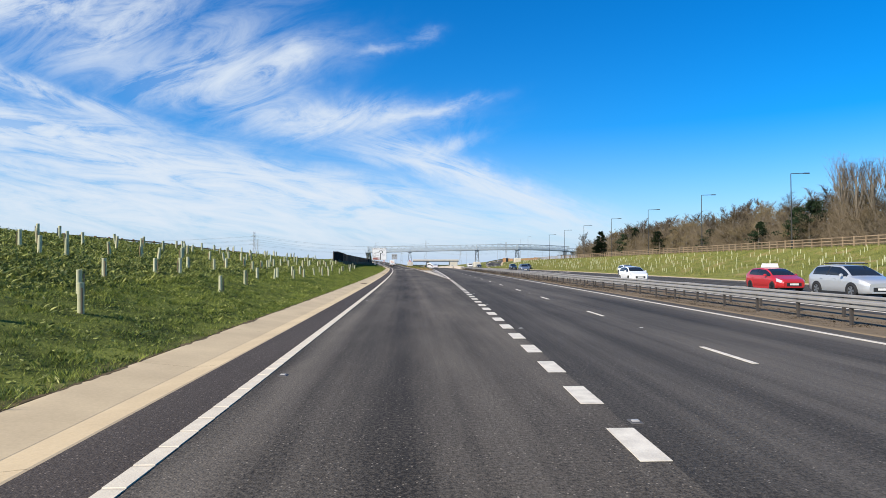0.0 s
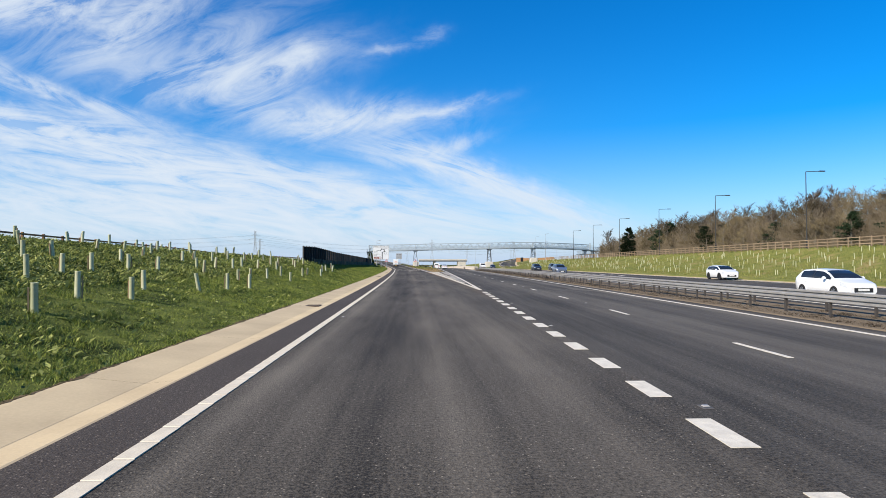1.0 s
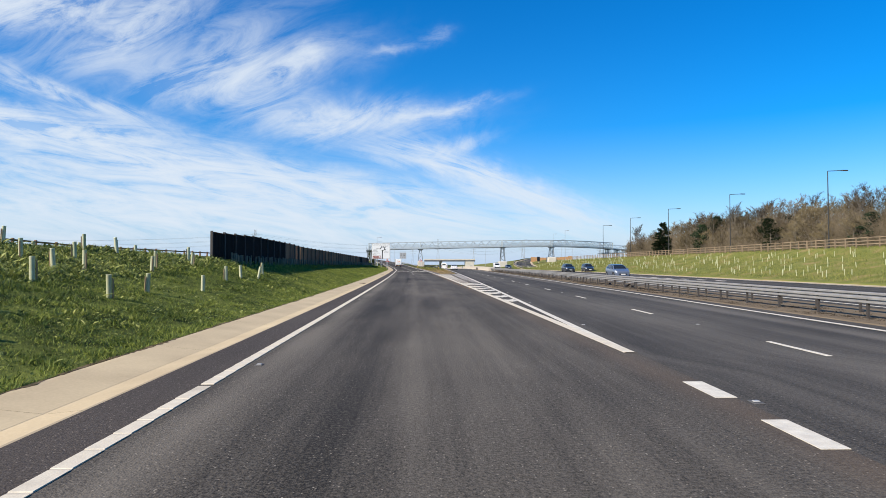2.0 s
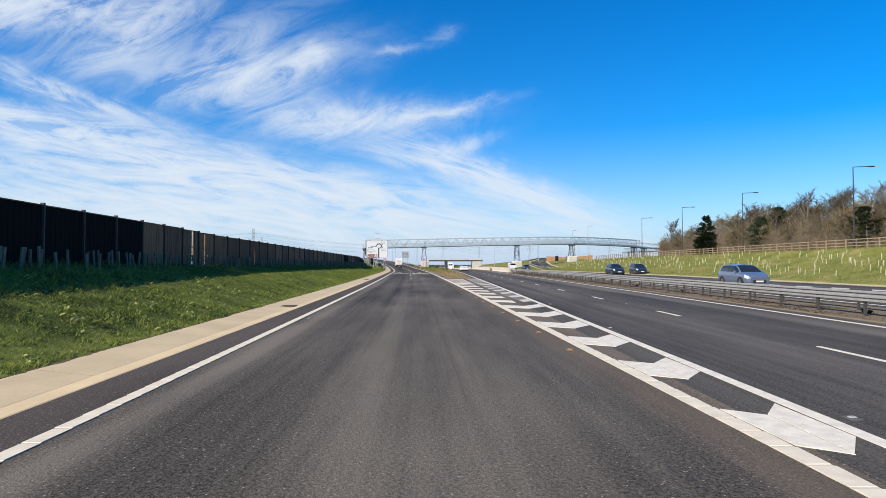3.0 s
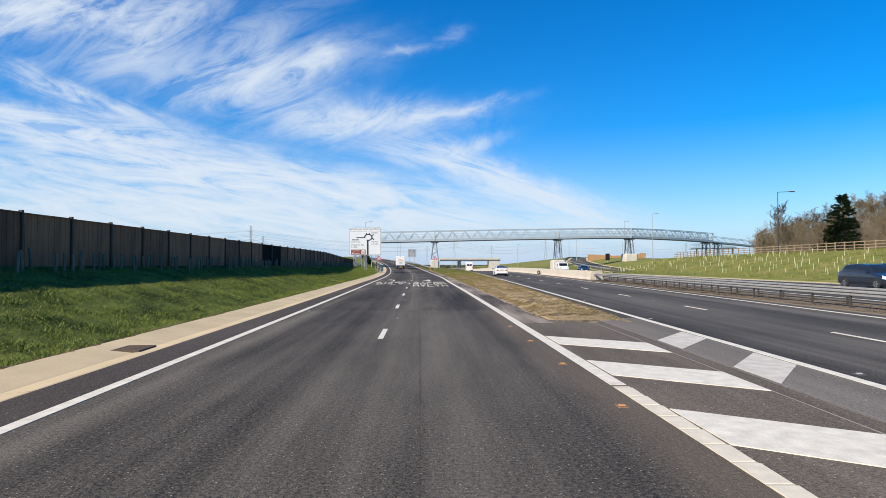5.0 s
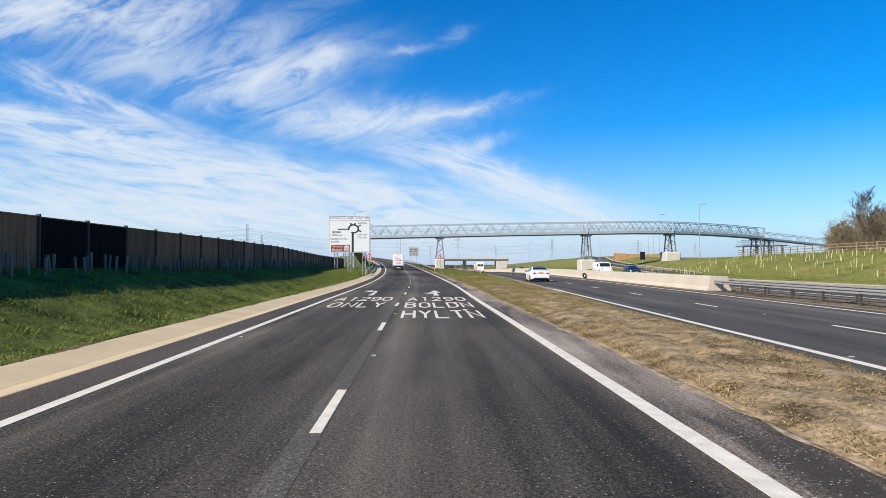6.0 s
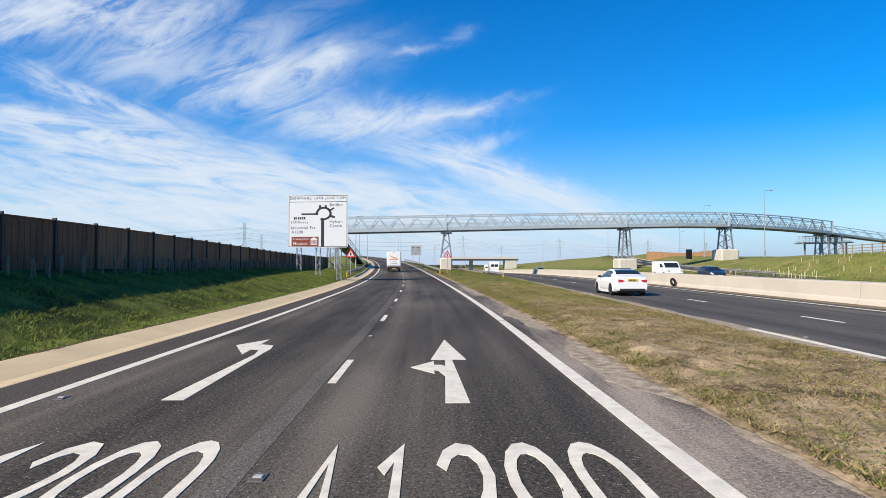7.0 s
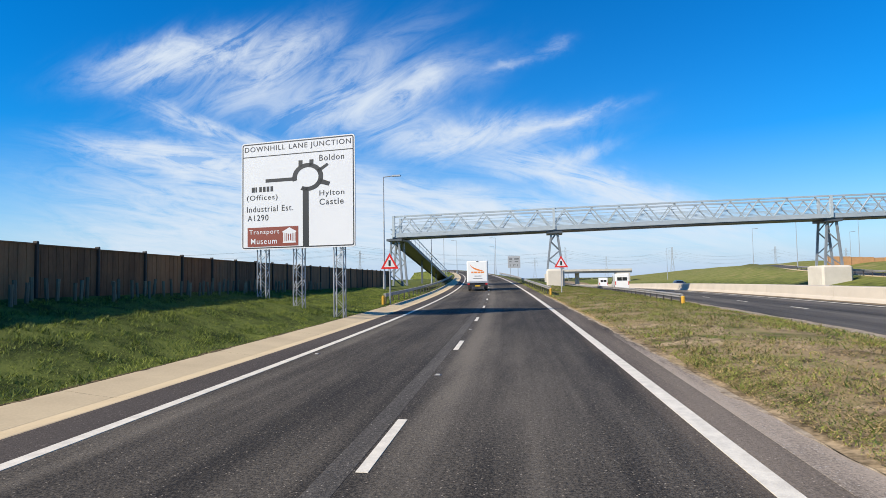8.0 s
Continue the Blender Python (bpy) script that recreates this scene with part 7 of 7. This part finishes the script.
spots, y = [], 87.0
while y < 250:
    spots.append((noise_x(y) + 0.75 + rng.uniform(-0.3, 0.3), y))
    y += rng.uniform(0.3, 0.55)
tube_rows(spots, "tree tubes coloured dark for shade along the foot of the noise barrier", 0.05, TUBE_SHADED)
spots, y = [], 20.0
while y < 262:
    for k in range(6):
        o = main_left(y) + far_right(y) + 3.4
        spots.append((o + (49.0 - o) * rng.uniform(0.02, 0.98), y + rng.uniform(-1, 1)))
    y += 2.3
tube_rows(spots, "pale tree tubes all over the far grassy bank", 0.036)


def scatter(name, n_per, area, kind, mat, label, category, seed, size, lean=0.5, broad=0.02, raise_by=0.0):
    """Blades or leaves strewn over a strip of ground: area gives y0, y1 and the two sides; one mesh."""
    r = np.random.RandomState(seed)
    y0, y1, lo, hi, keep = area
    ys = np.arange(y0, y1, 0.5)
    V, F = [], []
    for ya in ys:
        a, b = lo(ya), hi(ya)
        if b - a < 0.05:
            continue
        n = int(n_per * 0.5 * (b - a))
        sec = section(ya + 0.25)
        px = r.uniform(a, b, n)
        py = r.uniform(ya, ya + 0.5, n)
        if keep is not None:
            ok = keep(px, py, r)
            px, py = px[ok], py[ok]
            n = len(px)
        pz = np.interp(px, [p[0] for p in sec], [p[1] for p in sec]) - 0.01 + raise_by
        tuft = np.sin(3.1 * px + 1.7 * np.sin(2.3 * py)) * np.sin(2.7 * py + 1.3 * np.sin(3.3 * px)) + 0.5 * np.sin(7.3 * px + 2 * np.sin(5.1 * py)) * np.sin(6.1 * py)
        h = size * r.uniform(0.45, 1.25, n) * (0.5 + 0.95 * np.clip(tuft + 0.25, 0, 1.2))
        w = broad * r.uniform(0.6, 1.4, n)
        ang = r.uniform(0, 2 * np.pi, n)
        lx, ly = r.normal(0, lean, n) * h, r.normal(0, lean, n) * h
        c, s = np.cos(ang) * w, np.sin(ang) * w
        p0 = np.stack([px - c, py - s, pz], 1)
        p1 = np.stack([px + c, py + s, pz], 1)
        if kind == "leaf":
            mid = np.stack([px + lx * 0.5, py + ly * 0.5, pz + h * 0.55], 1)
            q0, q1 = mid + np.stack([-s, c, 0 * c], 1) * 1.2 + np.stack([c, s, 0 * c], 1), mid - np.stack([-s, c, 0 * c], 1) * 1.2 - np.stack([c, s, 0 * c], 1)
            tip = np.stack([px + lx, py + ly, pz + h * 0.8], 1)
            blk = np.stack([np.stack([px, py, pz], 1), q0, tip, q1], 1).reshape(-1, 3)
            k0 = sum(len(v) for v in V)
            F.append(np.arange(len(blk)).reshape(-1, 4) + k0)
        else:
            tip = np.stack([px + lx, py + ly, pz + h], 1)
            blk = np.stack([p0, p1, tip], 1).reshape(-1, 3)
            k0 = sum(len(v) for v in V)
            F.append(np.arange(len(blk)).reshape(-1, 3) + k0)
        V.append(blk)
    V, F = np.concatenate(V), np.concatenate(F)
    k = F.shape[1]
    me = bpy.data.meshes.new(name)
    me.vertices.add(len(V))
    me.vertices.foreach_set("co", V.ravel())
    me.loops.add(F.size)
    me.loops.foreach_set("vertex_index", F.ravel())
    me.polygons.add(len(F))
    me.polygons.foreach_set("loop_start", np.arange(0, F.size, k))
    me.polygons.foreach_set("loop_total", np.full(len(F), k))
    me.update(calc_edges=True)
    me.materials.append(mat)
    tagged(new(name, me), label, category, kind="stuff")


edge_l = lambda y: slip_left(y) - CH_OUT + 0.07


def clumped(x, y, r):
    v = np.array([noise.noise(Vector((a * 0.45, b * 0.45, 3))) for a, b in zip(x, y)])
    return r.uniform(-0.55, 0.75, len(x)) < v


scatter("grass", 720, (4, 110, lambda y: edge_l(y) - 5.2, edge_l, None), "blade", BLADE, "short green grass on the bank beside the channel", "grass", 1, 0.08, 0.7, 0.008)
scatter("grass", 480, (110, 262, lambda y: noise_x(y) + 0.5, edge_l, None), "blade", BLADE, "short green grass on the bank beside the channel", "grass", 2, 0.075, 0.8, 0.010)
scatter("grass", 110, (4, 110, lambda y: edge_l(y) - 13.5, lambda y: edge_l(y) - 4.0, None), "blade", BLADE, "longer grass higher on the bank", "grass", 3, 0.17, 0.6, 0.012)
scatter("weeds", 45, (5, 110, lambda y: edge_l(y) - 5.0, lambda y: edge_l(y) - 0.25, clumped), "leaf", WEED, "broad-leaved weeds among the short grass", "weeds", 22, 0.10, 0.9, 0.022)
scatter("weeds", 160, (8, 62, lambda y: max(edge_l(y) - 14.5, -21), lambda y: edge_l(y) - 4.4, None), "leaf", WEED, "leafy dark green weeds on the upper bank", "weeds", 4, 0.14, 0.8, 0.021)
scatter("weeds", 80, (62, 96, lambda y: max(edge_l(y) - 14.5, -21), lambda y: edge_l(y) - 4.6, None), "leaf", WEED, "leafy dark green weeds on the upper bank", "weeds", 19, 0.16, 0.8, 0.022)
scatter("straw", 300, (GORE_END - 2, 300, lambda y: slip_right(y) + 0.62, lambda y: min(slip_right(y) + 1.25, main_left(y) - 0.7), None), "blade", STRAW, "pale straw along the ragged verge edge", "grass", 12, 0.05, 1.4, 0.008, 0.055)
scatter("straw", 300, (GORE_END - 2, 300, lambda y: max(main_left(y) - 1.2, slip_right(y) + 0.7), lambda y: main_left(y) - 0.62, None), "blade", STRAW, "pale straw along the ragged verge edge", "grass", 13, 0.05, 1.4, 0.008, 0.055)
verge_l = lambda y: slip_right(y) + 0.80
verge_r = lambda y: main_left(y) - 0.70
scatter("grass", 520, (176, 224, lambda y: slip_right(y) + 1.08, lambda y: slip_right(y) + 1.9, None), "blade", BLADE, "green grass along the edge of the verge", "grass", 31, 0.05, 1.0, 0.0065, 0.045)
scatter("dry_grass", 560, (GORE_END + 3, 224, lambda y: slip_right(y) + 1.04, lambda y: slip_right(y) + 1.9, None), "blade", DRYBLADE, "olive grass along the edge of the verge", "grass", 32, 0.045, 1.0, 0.006, 0.035)


scatter("straw", 190, (GORE_END + 1, 226, lambda y: slip_right(y) + 1.0, lambda y: main_left(y) - 0.9, None), "blade", STRAW, "flattened dead straw over the verge", "grass", 18, 0.035, 2.2, 0.007, 0.10)
scatter("grass", 230, (182, 224, verge_l, verge_r, clumped), "blade", BLADE, "green tufts on the dry verge", "grass", 21, 0.045, 1.1, 0.0065, 0.09)
scatter("dry_grass", 420, (186, 222, verge_l, verge_r, clumped), "blade", DRYBLADE, "patchy olive grass on the verge between the roads", "grass", 16, 0.042, 1.2, 0.006, 0.09)
scatter("dry_grass", 480, (GORE_END - 2, 222, verge_l, verge_r, clumped), "blade", DRYBLADE, "patchy dry grass on the verge between the roads", "grass", 5, 0.04, 1.2, 0.006, 0.09)
scatter("dry_grass", 160, (222, 300, verge_l, verge_r, clumped), "blade", DRYBLADE, "patchy dry grass on the verge between the roads", "grass", 15, 0.09, 0.9, 0.013, 0.06)
scatter("dry_grass", 260, (0, BEAM_END, lambda y: main_left(y) + MAIN_R + 0.3, lambda y: main_left(y) + RAIL_B, clumped), "blade", TWIG, "dry weeds and litter in the central reserve", "grass", 6, 0.045, 1.6, 0.016)


scatter("grass", 300, (204, 300, verge_l, verge_r, clumped), "blade", BLADE, "green grass on the verge near the bridge", "grass", 17, 0.06, 0.9, 0.009, 0.09)


scatter("grass", 22, (18, 262, lambda y: main_left(y) + far_right(y) + 2.2, lambda y: 57.0, None), "blade", BANKBLADE, "yellow-green grass on the far bank", "grass", 20, 0.22, 0.6, 0.022)


# ---- woodland ----
def bare_tree(seed, tall, spread, fan, low=0.2, kids0=12):
    """Trunk and limbs, then a crown of thin twigs, as two meshes."""
    r = random.Random(seed)
    wood, twigs = Shape(), Shape()

    def grow(p, d, length, rad, level):
        q = p + d * length
        if level < 2:
            wood.tube(p, q, rad, rad * 0.62, n=5 if level == 0 else 4, caps=False)
        elif level == 2:
            wood.tube(p, q, rad, rad * 0.5, n=3, caps=False)
        else:
            side = d.orthogonal().normalized() * max(rad, 0.018)
            twigs.add([p - side, p + side, q], [(0, 1, 2)])
            for _ in range(fan):
                t = r.uniform(0.25, 1.0)
                e = (d + Vector((r.gauss(0, 0.6), r.gauss(0, 0.6), r.gauss(0.15, 0.45)))).normalized()
                s2 = e.orthogonal().normalized() * 0.017
                o = p.lerp(q, t)
                twigs.add([o - s2, o + s2, o + e * length * r.uniform(0.5, 1.0)], [(0, 1, 2)])
            return
        kids = {0: kids0, 1: 6, 2: 4}[level]
        for i in range(kids):
            t = low + (1 - low) * (i + r.random() * 0.7) / kids if level == 0 else r.uniform(0.3, 1.0)
            az = r.uniform(0, 2 * math.pi)
            out = Vector((math.cos(az), math.sin(az), 0))
            e = (d * (1.0 - spread * r.uniform(0.5, 1.2)) + out * spread * r.uniform(0.8, 1.4) + Vector((0, 0, 0.35))).normalized()
            ln = {0: tall * 0.40 * (1.15 - 0.65 * t), 1: length * 0.55, 2: length * 0.55}[level] * r.uniform(0.75, 1.15)
            grow(p.lerp(q, min(t, 0.98)), e, ln, rad * {0: 0.42, 1: 0.5, 2: 0.5}[level] * (1.1 - 0.5 * t), level + 1)

    grow(Vector((0, 0, -0.3)), Vector((r.gauss(0, 0.03), r.gauss(0, 0.03), 1)).normalized(), tall * 0.9, tall * 0.016, 0)
    return wood, twigs


def conifer(seed, tall):
    """A pine: bare lower trunk, uneven limbs, each ending in ragged clumps of needles."""
    r = random.Random(seed)
    wood, leaf = Shape(), Shape()
    wood.tube((0, 0, -0.3), (0, 0, tall), tall * 0.02, 0.03, n=6, caps=False)
    for _ in range(38):
        t = r.uniform(0.2, 1.0)
        a = r.uniform(0, 2 * math.pi)
        reach = tall * 0.40 * (1.0 - 0.75 * max(0.0, t - 0.35) / 0.65) * r.uniform(0.35, 1.15)
        d = Vector((math.cos(a), math.sin(a), r.uniform(0.0, 0.5)))
        o = Vector((0, 0, tall * t * 0.95))
        tip = o + d * reach
        wood.tube(o, tip, 0.045, 0.015, n=3, caps=False)
        for j in range(2):
            c = o.lerp(tip, 1.0 - 0.4 * j)
            size = tall * r.uniform(0.05, 0.10)
            for _ in range(42):
                e = Vector((r.gauss(0, 1), r.gauss(0, 1), r.gauss(0.15, 0.7))).normalized()
                p = c + Vector((e.x, e.y, e.z * 0.6)) * size * r.uniform(0.3, 1.0)
                q = (e + Vector((r.gauss(0, 0.5), r.gauss(0, 0.5), r.gauss(0.3, 0.4)))).normalized()
                s = q.orthogonal().normalized() * r.uniform(0.05, 0.11)
                leaf.add([p - s, p + s, p + q * r.uniform(0.25, 0.55)], [(0, 1, 2)])
    return wood, leaf


def spruce(seed, tall):
    """A dense spruce: whorls of drooping limbs down to the ground, feathered with needles."""
    r = random.Random(seed)
    wood, leaf = Shape(), Shape()
    wood.tube((0, 0, -0.3), (0, 0, tall * 0.98), tall * 0.022, 0.02, n=6, caps=False)
    for _ in range(150):
        t = 0.05 + 0.94 * r.random() ** 1.25
        a = r.uniform(0, 2 * math.pi)
        reach = tall * (0.03 + 0.40 * (1.0 - t) ** 0.8) * r.uniform(0.65, 1.1)
        d = Vector((math.cos(a), math.sin(a), r.uniform(-0.22, 0.1) + 0.35 * t))
        o = Vector((0, 0, tall * t))
        wood.tube(o, o + d * reach, 0.035, 0.01, n=3, caps=False)
        side = Vector((-d.y, d.x, 0))
        for _ in range(46):
            f = r.uniform(0.2, 1.0)
            p = o + d * reach * f + side * r.gauss(0, 0.13) * reach * (1.15 - f) + Vector((0, 0, r.gauss(-0.05, 0.10)))
            q = (d * 0.8 + side * r.gauss(0, 0.7) + Vector((0, 0, r.gauss(-0.15, 0.35)))).normalized()
            s = q.orthogonal().normalized() * r.uniform(0.06, 0.13)
            leaf.add([p - s, p + s, p + q * r.uniform(0.3, 0.65)], [(0, 1, 2)])
    return wood, leaf


def tree_kind(w, l, leaf_mat, name, label, category, group):
    t = thing(name, Matrix.Translation((0, 0, -500)), label, category, group)
    part("trunk", w, BARK, t)
    part("crown", l, leaf_mat, t)
    return t


KINDS = [tree_kind(*bare_tree(21, 10, 0.44, 8, 0.14), TWIG, "bare_tree", "bare spring tree with dense brown twigs", "tree", "woodland"),
         tree_kind(*bare_tree(22, 9, 0.52, 8, 0.1), BUDS, "bare_tree", "bare tree with ochre budding twigs", "tree", "woodland"),
         tree_kind(*bare_tree(23, 12, 0.34, 8), TWIG, "bare_tree", "tall slender bare tree in the wood", "tree", "woodland"),
         tree_kind(*bare_tree(24, 6.5, 0.60, 7, 0.04, 13), BUDS, "bare_tree", "low bushy bare tree at the wood edge", "tree", "woodland"),
         tree_kind(*bare_tree(25, 16, 0.28, 2), TWIG, "bare_tree", "tall pale poplar with upright bare branches", "tree", "woodland")]
FIR = tree_kind(*conifer(31, 9), NEEDLES, "conifer", "dark green conifer among the bare trees", "tree", "woodland")
SPRUCE = tree_kind(*spruce(41, 9), NEEDLES, "conifer", "dense dark green spruce at the wood edge", "tree", "woodland")
rng = random.Random(5)


def plant(kind, x, y, s, sz=None):
    copy_thing(kind, Matrix.Translation((x, y, ground_z(x, y) - 0.1)) @ Matrix.Rotation(rng.uniform(0, 6.28), 4, "Z") @ Matrix.Diagonal((s, s, (sz or s), 1)))


def wood_edge(y):
    return table(y, (90, 79), (150, 79.5), (230, 80), (246, 82), (258, 82), (266, 78.5), (275, 76), (282, 79))


for y in np.arange(98, 286, 3.7):
    for k in range(3):
        x = wood_edge(y) + 0.5 + k * 5.0 + rng.uniform(-1.9, 1.9)
        yy = y + rng.uniform(-2.4, 2.4)
        if math.hypot(x - 78.2, yy - 248.8) < 6.0:  # room for the large spruce
            continue
        lowering = 1.22 - 0.17 * smooth01(250, 285, yy)
        kind = KINDS[3] if rng.random() < (0.8, 0.35, 0.0)[k] else KINDS[rng.choice((0, 1, 2, 0, 1) if yy < 115 else (0, 1, 0, 1, 1))]
        plant(kind, x, yy, rng.uniform(0.85, 1.15) * lowering, rng.uniform(0.86, 0.99) * lowering * table(yy, (100, 1.0), (150, 0.95), (190, 1.0), (250, 1.06), (285, 1.0)))
for y in np.arange(128, 268, 5.2):  # the back of the wood
    plant(KINDS[rng.choice((0, 1))], wood_edge(y) + 16 + rng.uniform(-1.5, 1.5), y, 1.3, 1.3 * rng.uniform(0.97, 1.03))
for x, y, s in ((79, 115, 1.45), (79.5, 120, 1.3), (78, 131, 1.0), (77.5, 185, 1.15), (83, 187.5, 1.25), (84.1, 221.8, 1.6), (79.5, 222.1, 1.3), (80, 158, 1.0)):
    plant(FIR, x, y, s * 0.8)
plant(SPRUCE, 79.3, 251.0, 1.3, 1.32)
for x, y, s in ((81, 105, 1.15), (82, 109, 1.3), (84, 113, 1.22), (81, 100, 1.15), (86, 110, 1.22), (82.5, 103.5, 1.1), (88, 117, 1.22), (84, 98, 1.15), (87, 104, 1.22)):
    plant(KINDS[4], x, y, s * 0.78, s * 0.80)

for t in (*KINDS, FIR, SPRUCE):
    for o in list(t.children):
        bpy.data.objects.remove(o)
    bpy.data.objects.remove(t)

# brushwood under the trees, one mesh of twigs
r = np.random.RandomState(77)
n = 184000
by = r.uniform(94, 283, n)
bx = np.interp(by, [90, 150, 230, 246, 258, 266, 275, 282], [79, 79.5, 80, 82, 82, 78.5, 76, 79]) - 1.0 + np.abs(r.normal(0, 7.0, n))
gz = np.interp(by, np.arange(92, 288, 4.0), [ground_z(wood_edge(q) + 3, q) for q in np.arange(92, 288, 4.0)])
hump = 7.0 + 1.1 * np.sin(by * 0.31) + 0.7 * np.sin(by * 0.83 + 1) + 0.5 * np.sin(by * 2.1)
bz = gz + r.uniform(0, 1, n) ** 0.85 * hump * np.clip(0.35 + np.abs(r.normal(0, 0.5, n)), 0, 1)
d = r.normal(0, 1, (n, 3)) + np.array([0, 0, 1.1])
d /= np.linalg.norm(d, axis=1)[:, None]
ln = r.uniform(0.5, 1.5, n)[:, None]
w = np.cross(d, np.array([0.3, 0.9, 0.1]))
w /= np.linalg.norm(w, axis=1)[:, None]
p = np.stack([bx, by, bz], 1)
tri = np.stack([p - w * 0.027, p + w * 0.027, p + d * ln], 1).reshape(-1, 3)
me = bpy.data.meshes.new("brushwood")
me.from_pydata(tri.tolist(), [], np.arange(3 * n).reshape(-1, 3).tolist())
me.materials.append(TWIG)
tagged(new("brushwood", me), "dense brown brushwood under the bare trees", "brushwood", kind="stuff")

# far hedges and trees on the horizon, one mesh of small clumps
far = Shape()
r = random.Random(8)
for i in range(900):
    a = r.uniform(-0.75, 0.75)
    d = r.uniform(900, 1600)
    x, y = d * math.sin(a), d * math.cos(a)
    h, w = r.uniform(2, 6.5), r.uniform(5, 18)
    base = [(x + w * math.cos(2 * math.pi * k / 6), y + w * 0.5 * math.sin(2 * math.pi * k / 6), -7) for k in range(6)]
    top = [(x + w * 0.6 * math.cos(2 * math.pi * k / 6), y + w * 0.3 * math.sin(2 * math.pi * k / 6), -6 + h * r.uniform(0.6, 1)) for k in range(6)]
    far.loft([base, top])
tagged(part("far_hedges", far, material("far_hedge", (0.07, 0.075, 0.05), (0.04, 0.05, 0.03), 1.0, 0, 0.05, 0, 1, spec=0)), "far hedges and low woods on the horizon", "hedges", kind="stuff")
